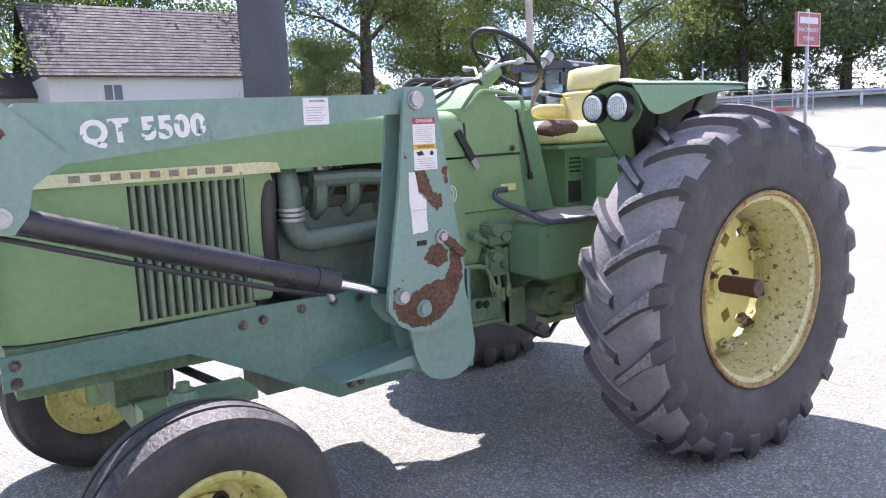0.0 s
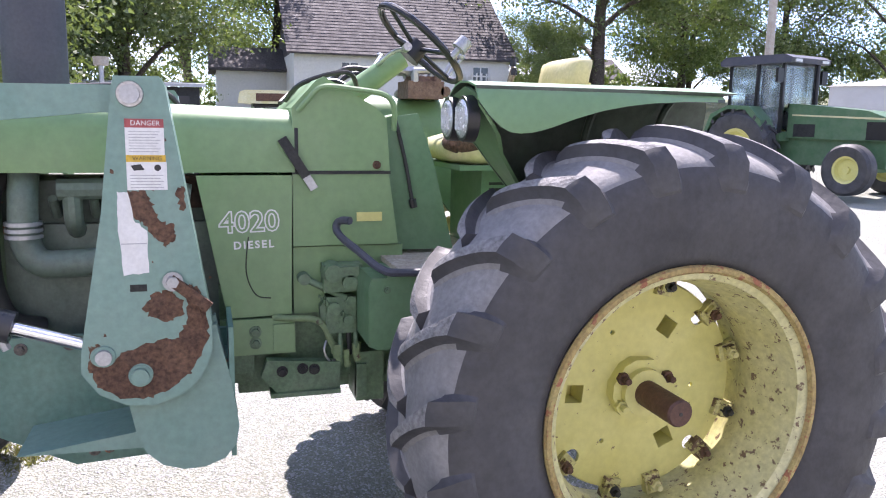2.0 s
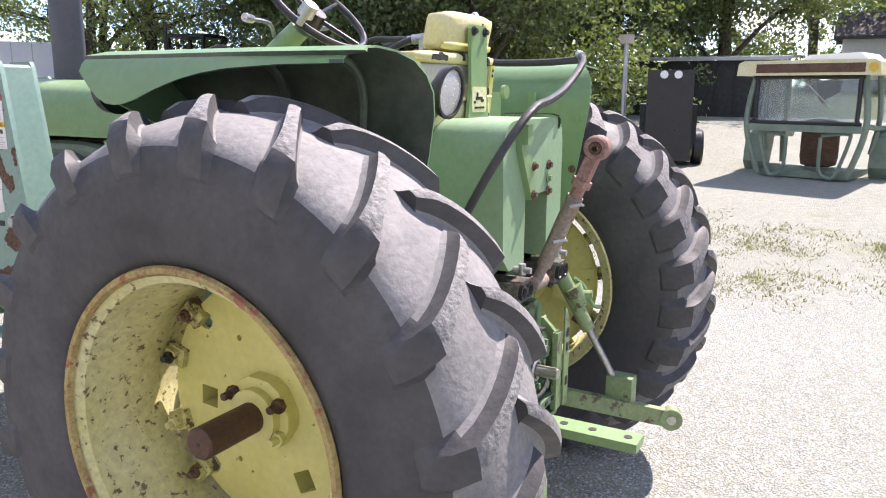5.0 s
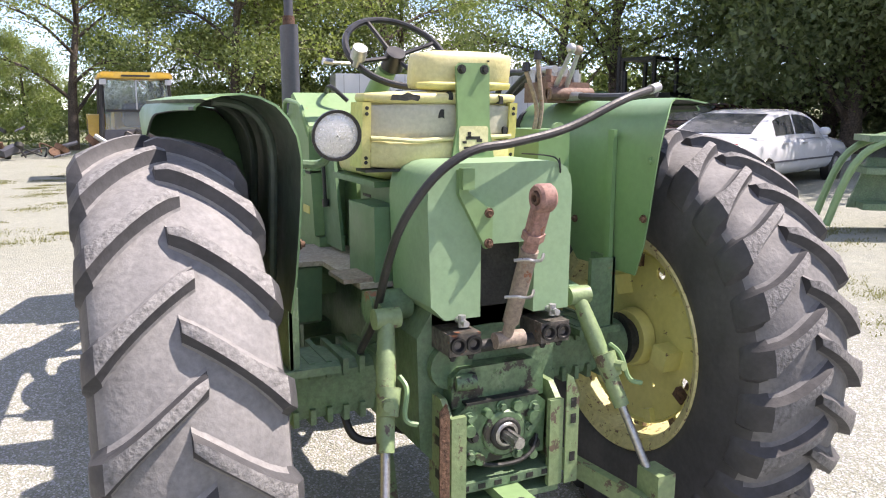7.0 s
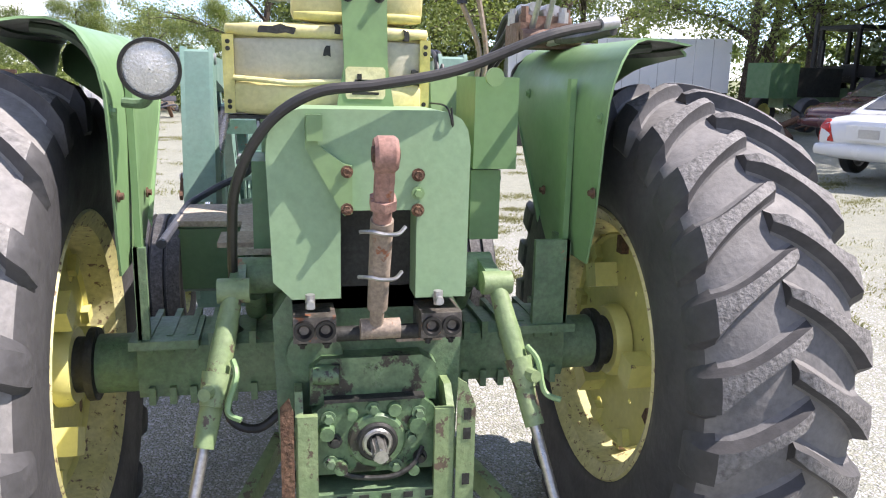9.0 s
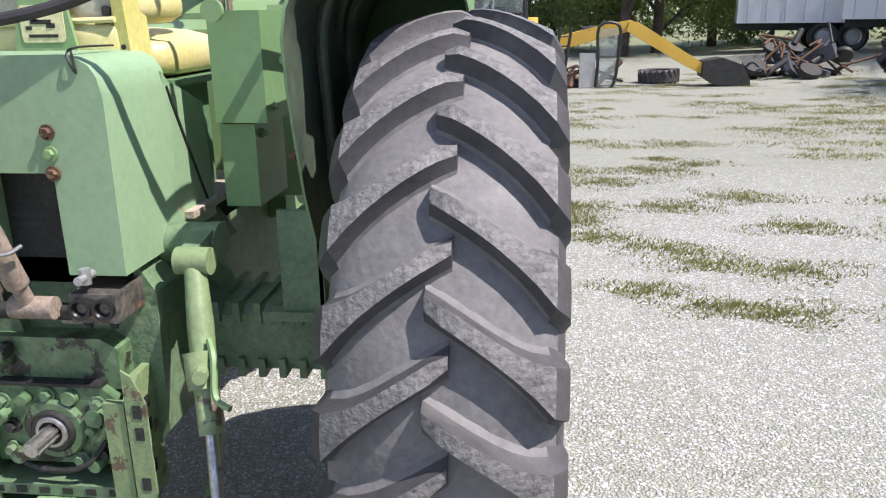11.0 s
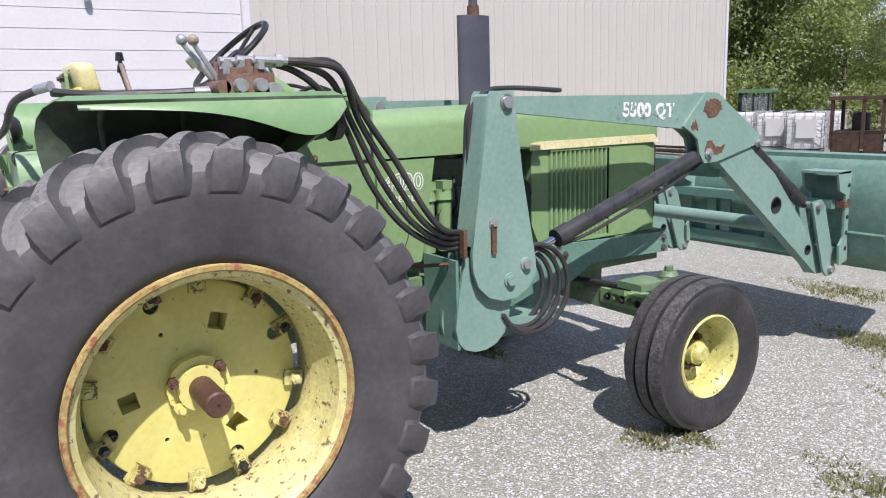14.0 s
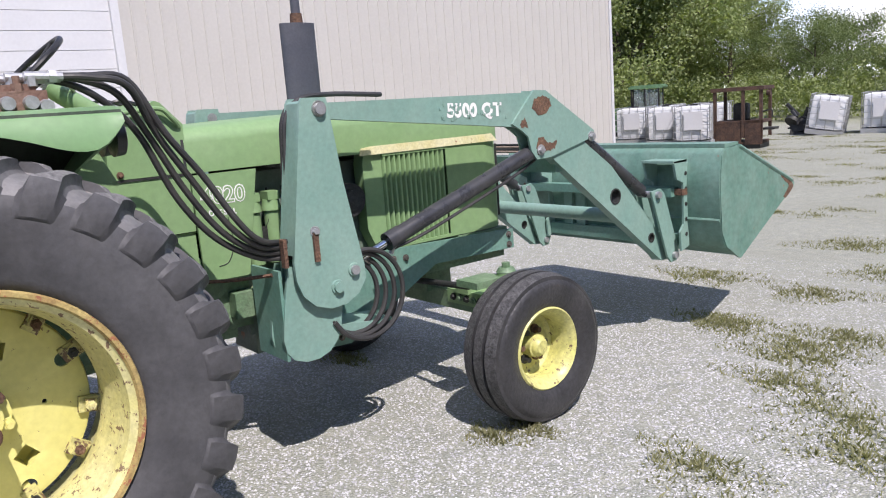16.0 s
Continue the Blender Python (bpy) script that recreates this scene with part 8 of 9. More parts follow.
def backhoe():
    b = thing("backhoe", "yellow backhoe with dark glazed cab and folded boom", "backhoe")
    for s in (-1, 1):
        w = small_wheel(b, s * 0.82, 1.3, 0.72, 0.72, 0.42, 0.36, RUBBER, YMACH, "x")
        lug_ring(w, 0.72, 0.42, 16)
        small_wheel(b, s * 0.8, 3.3, 0.45, 0.45, 0.3, 0.24, RUBBER, YMACH, "x")
        part("fender", prism([(0.5, 0.95), (0.55, 1.25), (0.8, 1.48), (1.8, 1.5), (2.1, 1.2), (2.0, 1.15), (1.7, 1.4), (0.85, 1.4), (0.65, 1.2), (0.6, 0.95)], "x", *sorted((s * 0.58, s * 1.04)), 0.01), YMACH, b, "yellow fender")
        part("stabiliser", prism([(s * 0.35, 0.75), (s * 0.45, 0.8), (s * 0.82, 0.12), (s * 0.70, 0.05)], "y", -0.25, -0.12, 0.01), YMACH, b, "yellow stabiliser leg")
        part("stabiliser_pad", box(*sorted((s * 0.62, s * 0.92)), -0.32, -0.02, 0.02, 0.09, 0.01), DARK, b)
        part("cab_post", tube([(s * 0.78, 0.35, 1.0), (s * 0.74, 0.45, 1.6), (s * 0.68, 0.5, 2.30)], 0.06, 8), BLACK, b, "dark cab post")
        part("cab_post", tube([(s * 0.76, 1.8, 1.2), (s * 0.70, 1.8, 2.30)], 0.06, 8), BLACK, b, "dark cab post")
        part("side_glass", box(*sorted((s * 0.70, s * 0.715)), 0.5, 1.8, 1.25, 2.28, 0), GLASS, b)
        part("corner_lamp", box(*sorted((s * 0.62, s * 0.76)), 0.28, 0.36, 2.16, 2.28, 0.01), GALV, b)
    part("lower_shell", prism([(-0.76, 1.0), (-0.60, 0.74), (0.60, 0.74), (0.76, 1.0), (0.75, 1.16), (-0.75, 1.16)], "y", 0.36, 0.44, 0.02), MUFFLER, b, "dark grey cab rear shell")
    part("rear_glass", box(-0.68, 0.68, 0.42, 0.43, 1.15, 2.28, 0), GLASS, b, "dark rear cab glass")
    part("glass_rail", box(-0.66, 0.66, 0.40, 0.45, 1.56, 1.61, 0.006), BLACK, b)
    part("glass_rail", box(-0.015, 0.015, 0.40, 0.44, 1.6, 2.26, 0), GALV, b)
    part("wiper", cyl((0.02, 0.38, 2.26), (0.20, 0.38, 2.08), 0.01, seg=6), GALV, b)
    part("roof", prism([(-0.80, 2.30), (-0.78, 2.39), (-0.70, 2.44), (0.70, 2.44), (0.78, 2.39), (0.80, 2.30)], "y", 0.28, 2.0, 0.025), YMACH, b, "yellow cab roof")
    for s in (-1, 1):
        part("tail_lamp", box(*sorted((s * 0.46, s * 0.72)), 0.262, 0.285, 2.325, 2.385, 0.004), ORANGE, b, "amber and red roof lamp")
    part("name_bar", box(-0.30, 0.30, 0.268, 0.283, 2.335, 2.375, 0), DARK, b)
    part("body", box(-0.5, 0.5, 0.4, 3.6, 0.55, 1.15, 0.04), YMACH, b, "yellow chassis")
    part("engine_hood", prism([(1.9, 1.1), (1.9, 1.62), (3.6, 1.5), (3.75, 1.1)], "x", -0.42, 0.42, 0.04), YMACH, b, "yellow engine hood")
    part("seat", cushion(-0.28, 0.28, 0.9, 1.3, 1.2, 1.75, 0.08), MUFFLER, b)
    bm = bmesh.new()
    add_box(bm, -0.55, 0.55, -0.12, 0.2, 0.42, 0.62)
    part("swing_frame", bevelled(bm, 0.02), YMACH, b, "yellow swing frame")
    part("swing_tower", box(-0.2, 0.2, -0.15, 0.35, 0.58, 0.95, 0.03), YMACH, b)
    rng = random.Random(31)
    for k in range(8):
        part("hose", tube([(rng.uniform(-0.25, 0.25), -0.1, 0.75), (rng.uniform(-0.35, 0.35), -0.28, 0.98 + 0.03 * k), (rng.uniform(-0.3, 0.3), 0.15, 0.9)], 0.018, 6), HOSE, b)
    part("boom_cylinder", cyl((-0.35, -0.25, 0.62), (-0.95, -0.28, 1.06), 0.055, seg=14), GALV, b, "steel ram")
    part("side_ram", prism([(-0.70, 0.5), (-0.60, 0.62), (-1.05, 1.10), (-1.15, 1.0)], "y", -0.30, -0.18, 0.01), RUST, b, "rusty bar")
    # the boom lies out along the ground
    part("boom", prism([(0.15, 0.55), (0.2, 0.75), (1.6, 1.12), (2.3, 1.30), (3.05, 1.42), (3.2, 1.34), (3.0, 1.18), (2.2, 0.98), (1.5, 0.80), (0.4, 0.48)], "y", -0.35, -0.10, 0.02), YMACH, b, "long yellow boom")
    part("dipper", prism([(3.0, 1.40), (3.2, 1.38), (4.75, 0.42), (4.65, 0.25), (4.3, 0.42), (2.95, 1.20)], "y", -0.42, -0.20, 0.02), YMACH, b, "yellow dipper arm")
    part("dipper_ram", cyl((2.0, -0.3, 1.25), (3.3, -0.3, 1.28), 0.05, seg=12), BLACKP, b)
    part("digging_bucket", prism([(4.6, 0.55), (5.0, 0.62), (5.4, 0.48), (5.6, 0.18), (5.62, 0.02), (4.9, 0.04), (4.6, 0.22)], "y", -0.60, -0.02, 0.03), DARK, b, "dark digging bucket")
    return placed(b, 0.30, 16.35, 0)


backhoe()


def leaning_door():
    d = thing("salvaged_door", "glazed machine door leaning among scrap", "door")
    part("frame", tube([(-0.26, 0, 0.02), (-0.22, 0.02, 0.6), (-0.20, 0.1, 1.30), (0.24, 0.1, 1.30), (0.22, 0.02, 0.6), (0.10, 0, 0.02), (-0.26, 0, 0.02)], 0.035, 8, steps=4), BLACK, d, "black door frame")
    part("pane", box(-0.2, 0.2, 0.05, 0.06, 0.68, 1.26, 0), GLASS, d)
    part("pane", box(-0.2, 0.16, 0.01, 0.02, 0.06, 0.60, 0), GLASS, d)
    part("side_panel", box(-0.62, -0.28, 0.02, 0.06, 0.02, 0.75, 0.01), GALV, d, "pale green panel")
    placed(d, 2.85, 15.6, 8)
    m = thing("steel_mast", "dark ladder frame standing in scrap", "scrap")
    for s in (-1, 1):
        part("rail", tube([(s * 0.12, 0, 0), (s * 0.12 + 0.18, 0, 1.3)], 0.035, 6), DARK, m)
    for k in range(6):
        part("rung", cyl((-0.12 + 0.03 * k, 0, 0.1 + 0.2 * k), (0.12 + 0.03 * k, 0, 0.1 + 0.2 * k), 0.018, seg=6), DARK, m)
    placed(m, 1.75, 15.6, 10)


leaning_door()


def scrap(name, label, x, y, w, d, h, n, seed, mats):
    t = thing(name, label, "scrap")
    rng = random.Random(seed)
    for k in range(n):
        a = Vector((rng.uniform(-w, w), rng.uniform(-d, d), rng.uniform(0.02, h * rng.random() + 0.05)))
        kind = k % 4
        m = mats[k % len(mats)]
        if kind == 0:
            bm = cyl(a, a + Vector((rng.uniform(-0.6, 0.6), rng.uniform(-0.4, 0.4), rng.uniform(0, 0.5))), rng.uniform(0.025, 0.08), seg=10)
        elif kind == 1:
            bm = box(-rng.uniform(0.1, 0.4), rng.uniform(0.1, 0.4), -0.05, rng.uniform(0.03, 0.2), -0.02, rng.uniform(0.05, 0.35), 0.01, Matrix.Translation(a) @ Euler((rng.uniform(-0.6, 0.6), rng.uniform(-0.6, 0.6), rng.uniform(0, 3))).to_matrix().to_4x4())
        elif kind == 2:
            bm = tube([a, a + Vector((rng.uniform(-0.5, 0.5), 0.1, rng.uniform(0.1, 0.5))), a + Vector((rng.uniform(-0.8, 0.8), -0.1, 0.05))], 0.03, 6)
        else:
            bm = bevelled(cyl(a, a + Vector((0.02, rng.uniform(-0.08, 0.08), rng.uniform(0.05, 0.12))), rng.uniform(0.12, 0.28), seg=16), 0.015)
        part("piece", bm, m, t)
    return placed(t, x, y, 0)


scrap("scrap_heap", "heap of dark rusted scrap below the boom", 2.0, 15.9, 0.7, 0.25, 0.35, 20, 5, [DARK, RUST, MUFFLER])
scrap("scrap_heap", "tangle of bent scrap steel beside the digging bucket", 7.4, 17.6, 1.1, 0.8, 1.3, 42, 6, [DARK, MUFFLER, RUST, DARK])
scrap("scrap_heap", "old implements rusting along the tree line", -3.4, 26.0, 2.2, 0.8, 0.9, 34, 8, [DARK, RUST, MUFFLER])
scrap("scrap_heap", "mixed scrap under the trees", 10.8, 15.2, 2.4, 0.8, 0.8, 30, 9, [DARK, DARK, RUST])


def loose_tyre(label, x, y, z, r, w, tilt, mat=None):
    t = tagged(link("loose_tyre", lathe([(-w / 2, r * 0.88), (-w * 0.35, r), (w * 0.35, r), (w / 2, r * 0.88), (w * 0.45, r * 0.6), (-w * 0.45, r * 0.6)], (0, 0, 0), 32), mat or RUBBER, None, smooth=40), label, "tyre")
    t.matrix_basis = Matrix.Translation((x, y, z)) @ Euler([radians(a) for a in tilt]).to_matrix().to_4x4()
    lug_ring(t, r, w, 20)
    return t


loose_tyre("worn tractor tyre lying flat in a stack", 10.5, -18, gh(10.5, -18) + 0.22, 0.66, 0.40, (0, 90, 0))
loose_tyre("worn tractor tyre lying flat in a stack", 10.5, -18, gh(10.5, -18) + 0.62, 0.64, 0.38, (0, 90, 20))
loose_tyre("old tyre lying flat beside the boom", 4.15, 16.9, 0.16, 0.45, 0.30, (0, 88, 0))
loose_tyre("wheel leaning in the scrap line", -5.8, 25.6, 0.5, 0.55, 0.3, (0, 20, 60))

arch = thing("half_round_bin", "rusty half-round steel bin in the weeds", "bin")
pts = [(1.9 * math.cos(a), 1.5 * math.sin(a)) for a in (math.pi * k / 20 for k in range(21))]
part("shell", prism(pts, "y", -1.4, 1.4, 0.02), TANP, arch, "weathered curved shell")
part("end_band", prism([(x * 1.03, z * 1.03) for x, z in pts], "y", -1.5, -1.38, 0.01), RUST, arch)
placed(arch, -5.7, 31.8, -30)
arch.matrix_basis = arch.matrix_basis @ Matrix.Scale(0.52, 4)


def tote(x, y, turn, label):
    t = thing("storage_tote", label, "tote", "caged totes")
    part("tank", cushion(-0.46, 0.46, -0.55, 0.55, 0.14, 1.10, 0.10, 0.01), TOTEW, t, "white plastic tank", 60)
    part("pallet", box(-0.5, 0.5, -0.6, 0.6, 0.0, 0.13, 0.01), GALV, t)
    for z in (0.22, 0.40, 0.58, 0.76, 0.94, 1.12):
        part("cage_bar", tube([(-0.49, -0.59, z), (0.49, -0.59, z), (0.49, 0.59, z), (-0.49, 0.59, z)], 0.011, 6, True), GALV, t)
    for k in range(5):
        u = -0.49 + 0.245 * k
        v = -0.59 + 0.295 * k
        for s in (-1, 1):
            part("cage_bar", cyl((u, s * 0.59, 0.12), (u, s * 0.59, 1.13), 0.011, seg=6), GALV, t)
            part("cage_bar", cyl((s * 0.49, v, 0.12), (s * 0.49, v, 1.13), 0.011, seg=6), GALV, t)
    part("data_plate", box(-0.2, 0.3, -0.608, -0.602, 0.45, 0.95, 0), DOORW, t, "white data plate")
    part("cap", cyl((0, 0, 1.09), (0, 0, 1.15), 0.11, seg=18), BLACK, t)
    return placed(t, x, y, turn)


tote(-9.1, 19.3, 25, "white plastic tote in a steel cage, front row")
tote(-11.9, 20.3, 22, "white plastic tote in a steel cage at the row's end")
tote(-10.4, 19.8, 28, "white plastic tote in a steel cage, weathered")
tote(-11.2, 21.1, 30, "white plastic tote in a steel cage behind others")
tote(-9.7, 21.2, 20, "white plastic tote in a steel cage behind others")
t4 = tote(-7.0, 22.7, 20, "tilted white tote in a bent cage")
t4.matrix_basis = t4.matrix_basis @ Matrix.Rotation(radians(9), 4, "Y")
tote(-5.6, 23.2, 15, "white tote beside a steel ring")
part("ring", lathe([(-0.25, 0.55), (0.25, 0.55), (0.25, 0.50), (-0.25, 0.50)], (0, 0, 0), 32), STRIPE, thing("steel_ring", "yellow steel ring standing on edge in grass", "ring")).matrix_basis = Matrix.Translation((-4.7, 22.6, 0.52)) @ Matrix.Rotation(radians(60), 4, "Z")
scrap("scrap_heap", "black pipes and hoses heaped by the totes", -7.7, 23.0, 0.4, 0.4, 0.8, 14, 14, [BLACK, DARK])


def rusty_cab():
    c = thing("rusty_cab", "stripped rusty brown tractor cab frame", "tractor cab")
    for px, py in ((-0.62, -0.5), (0.62, -0.5), (-0.62, 0.5), (0.62, 0.5), (0.15, -0.52)):
        part("post", box(px - 0.04, px + 0.04, py - 0.04, py + 0.04, 0.3, 1.62, 0.008), RUST_DK, c)
    part("roof_frame", box(-0.72, 0.72, -0.58, 0.58, 1.60, 1.70, 0.02), RUST_DK, c, "brown rusted roof frame")
    part("lower_panel", box(-0.62, 0.1, -0.54, -0.50, 0.15, 0.72, 0.02), RUST_DK, c)
    part("lower_panel", box(0.2, 0.66, -0.54, -0.50, 0.12, 0.78, 0.02), RUST_DK, c)
    part("sill", box(-0.66, 0.66, -0.54, 0.54, 0.70, 0.78, 0.01), RUST_DK, c)
    part("floor", box(-0.6, 0.6, -0.5, 0.5, 0.12, 0.2, 0.01), RUST_DK, c)
    part("step", box(0.62, 0.95, -0.4, 0.1, 0.5, 0.56, 0.01), DARK, c)
    part("seat_shell", cushion(-0.25, 0.15, -0.1, 0.3, 0.75, 1.25, 0.06), DARK, c)
    part("lamp", cyl((0.72, -0.3, 1.5), (0.82, -0.3, 1.5), 0.08, seg=12), RUST_DK, c)
    part("mirror_arm", tube([(0.66, -0.5, 1.0), (0.9, -0.55, 1.05), (0.92, -0.55, 0.85)], 0.02, 6), DARK, c)
    part("skid", box(-0.6, 0.6, -0.5, 0.5, 0.0, 0.13, 0.01), DARK, c)
    placed(c, -7.05, 18.3, 15)
    c.matrix_basis = c.matrix_basis @ Matrix.Scale(0.9, 4)
    return c


rusty_cab()


def car(name, label, paint, x, y, turn):
    """A rounded saloon car that faces +x before turning."""
    c = thing(name, label, "car")

    def skin(stations, ring, closed=True):
        bm = bmesh.new()
        rings = [[bm.verts.new(p) for p in ring(st)] for st in stations]
        n = len(rings[0])
        for p, q in zip(rings, rings[1:]):
            for i in range(n if closed else n - 1):
                j = (i + 1) % n
                bm.faces.new((p[i], p[j], q[j], q[i]))
        bm.faces.new(rings[0])
        bm.faces.new(rings[-1][::-1])
        return bm

    def hull(st):
        px, w, z0, z1 = st
        out = []
        for k in range(28):
            a = 2 * math.pi * k / 28
            u, v = math.cos(a), math.sin(a)
            out.append((px - 0.05 * (1 if px < -2.5 else 0) * (1 - abs(v)), w * math.copysign(abs(u) ** 0.42, u), (z0 + z1) / 2 + (z1 - z0) / 2 * math.copysign(abs(v) ** 0.5, v)))
        return out

    def side_y(h, q):
        return 0.84 - 0.34 * h * q ** 1.25

    def glasshouse(st):
        px, z1 = st
        h = max(0.02, z1 - 0.93)
        half = [(side_y(h, q), 0.93 + h * r) for q, r in ((0, 0), (0.4, 0.4), (0.78, 0.78), (0.93, 0.92))] + [(side_y(h, 1.0) - 0.10, 0.93 + h * 0.985), (0.30, 0.93 + h)]
        return [(px, w, z) for w, z in half] + [(px, -w, z) for w, z in half[::-1]]

    part("body", skin(((-2.66, 0.70, 0.50, 0.74), (-2.62, 0.82, 0.40, 0.88), (-2.45, 0.89, 0.33, 0.955), (-2.0, 0.925, 0.28, 0.995), (-1.2, 0.94, 0.25, 1.01), (0.2, 0.945, 0.25, 0.99), (1.3, 0.935, 0.26, 0.975), (2.1, 0.905, 0.30, 0.90), (2.48, 0.83, 0.36, 0.80), (2.62, 0.70, 0.44, 0.68)), hull), paint, c, "glossy rounded car body", 50)
    roof = ((-1.92, 0.98), (-1.68, 1.10), (-1.36, 1.25), (-1.02, 1.37), (-0.6, 1.44), (-0.1, 1.46), (0.3, 1.43), (0.62, 1.33), (0.95, 1.15), (1.30, 0.97))
    part("cabin", skin(roof, glasshouse), paint, c, "rounded painted roof and pillars", 50)

    def roof_z(px):
        for (a, u), (b2, v) in zip(roof, roof[1:]):
            if a <= px <= b2:
                return u + (v - u) * (px - a) / (b2 - a)

    def pane(name, rows, text):
        part(name, sheet(rows, 0.008), DGLASS, c, text, 60)

    for s in (-1, 1):
        for x0, x1 in ((-1.15, -0.34), (-0.26, 0.66)):
            rows = []
            for k in range(5):
                px = x0 + (x1 - x0) * k / 4
                h = roof_z(px) - 0.93
                rows.append([(px, s * (side_y(h, q) + 0.006), 0.93 + h * q) for q in (0.16, 0.45, 0.82)])
            pane("side_window", rows, "dark side window")
        for wx in (-1.62, 1.62):
            small_wheel(c, wx, s * 0.84, 0.33, 0.33, 0.21, 0.21, BLACK, GALV, "y")
        for hx in (-1.0, -0.1):
            part("door_handle", box(hx - 0.08, hx + 0.08, *sorted((s * 0.93, s * 0.962)), 0.84, 0.87, 0.010), GALV, c)
        part("mirror", cushion(0.62, 0.80, *sorted((s * 0.90, s * 1.07)), 0.99, 1.12, 0.05, 0.01), paint, c, "rounded door mirror")
        lamp = []
        for q, z in enumerate((0.56, 0.66, 0.78, 0.90)):
            w0, w1 = (0.57, 0.60, 0.66, 0.72)[q], (0.84, 0.845, 0.83, 0.80)[q]
            lamp.append([(-2.70 + 0.30 * max(0.0, w - 0.62) ** 1.2 + (0.10 if z > 0.85 else 0.0), s * w, z) for w in (w0, w0 + (w1 - w0) * 0.35, w0 + (w1 - w0) * 0.7, w1)])
        part("tail_lamp", sheet(lamp, 0.05), REDL, c, "red tail lamp", 60)
        part("trim_strip", box(-2.3, 2.1, *sorted((s * 0.935, s * 0.95)), 0.54, 0.57, 0.004), MUFFLER, c)
    pane("rear_window", [[(px - 0.012, w * (0.68 - 0.06 * k / 4), roof_z(px) + 0.012) for w in (-1, -0.5, 0, 0.5, 1)] for k, px in enumerate((-1.80, -1.62, -1.42, -1.22, -1.04))], "dark rear window")
    pane("windscreen", [[(px + 0.012, w * (0.62 + 0.06 * k / 3), roof_z(px) + 0.012) for w in (-1, -0.5, 0, 0.5, 1)] for k, px in enumerate((0.44, 0.70, 0.95, 1.2))], "dark windscreen")
    part("plate_recess", box(-2.735, -2.66, -0.36, 0.36, 0.60, 0.82, 0.03), paint, c)
    part("plate_bar", box(-2.742, -2.735, -0.16, 0.16, 0.64, 0.77, 0), GALV, c)
    part("bumper", cushion(-2.74, -2.40, -0.90, 0.90, 0.32, 0.55, 0.10, 0.02), paint, c, "rounded rear bumper", 60)
    part("bumper", cushion(2.35, 2.72, -0.86, 0.86, 0.36, 0.56, 0.08, 0.02), paint, c, "rounded front bumper", 60)
    return placed(c, x, y, turn)


car("saloon_car", "white saloon car with red tail lamps parked", CARW, 10.75, 8.5, 19)
car("saloon_car", "silver car parked far across the lawn", GALV, 50.0, -25.7, 95)
car("saloon_car", "maroon saloon car parked in tree shade", CARR, 13.9, 13.2, 196)


def dark_tractor():
    t = thing("shaded_tractor", "dark green open-frame tractor in tree shade", "tractor")
    part("hood", box(-2.9, -1.9, -0.40, 0.40, 0.85, 1.75, 0.05), LGREEN, t, "green nose")
    part("engine", box(-1.9, -0.2, -0.30, 0.30, 0.9, 1.66, 0.05), DARK, t, "dark bare engine")
    part("fender", box(0.1, 1.2, -1.05, 1.05, 1.45, 1.75, 0.08), BLACK, t)
    for s in (-1, 1):
        small_wheel(t, 0.6, s * 0.85, 0.8, 0.8, 0.42, 0.42, RUBBER)
        small_wheel(t, -1.9, s * 0.8, 0.45, 0.45, 0.3, 0.25, RUBBER)
        for px in (-0.1, 1.0):
            part("frame_post", box(px - 0.05, px + 0.05, s * 0.6 - 0.05, s * 0.6 + 0.05, 1.1, 2.75, 0.01), BLACK, t)
    part("frame_top", box(-0.2, 1.1, -0.7, 0.7, 2.72, 2.82, 0.02), BLACK, t)
    part("chassis", box(-2.2, 0.9, -0.25, 0.25, 0.6, 1.15, 0.03), GREEN_DK, t)
    part("stack", cyl((-0.9, 0.1, 1.7), (-0.9, 0.1, 3.1), 0.06, seg=10), DARK, t)
    part("air_cleaner", cyl((-0.6, 0.12, 1.7), (-0.6, 0.12, 2.4), 0.09, seg=12), BLACK, t)
    part("seat", cushion(0.3, 0.7, -0.25, 0.25, 1.3, 1.8, 0.06), BLACK, t)
    return placed(t, 14.9, 17.0, 12)


dark_tractor()


def trailer(x, y, turn, ln, label):
    t = thing("box_trailer", label, "trailer")
    part("box", box(-ln / 2, ln / 2, -1.2, 1.2, 0.95, 2.75, 0.02), TOTEW, t, "white trailer box")
    for k in range(int(ln / 0.6)):
        part("side_seam", box(-ln / 2 + 0.3 + k * 0.6, -ln / 2 + 0.33 + k * 0.6, -1.212, -1.2, 1.0, 2.7, 0), GALV, t)
    part("frame", box(-ln / 2, ln / 2, -0.5, 0.5, 0.7, 0.95, 0.01), DARK, t)
    for wx in (ln / 2 - 1.6, ln / 2 - 0.7):
        for s in (-1, 1):
            small_wheel(t, wx, s * 1.0, 0.5, 0.5, 0.3, 0.28, BLACK, GALV)
    part("leg", box(-ln / 2 + 1.2, -ln / 2 + 1.32, -0.4, 0.4, 0, 0.75, 0.01), DARK, t)
    return placed(t, x, y, turn)


trailer(10.7, 27.6, -12, 4.4, "white box trailer under the trees")
trailer(13.4, 24.4, -28, 4.5, "short white box trailer with dark edges")


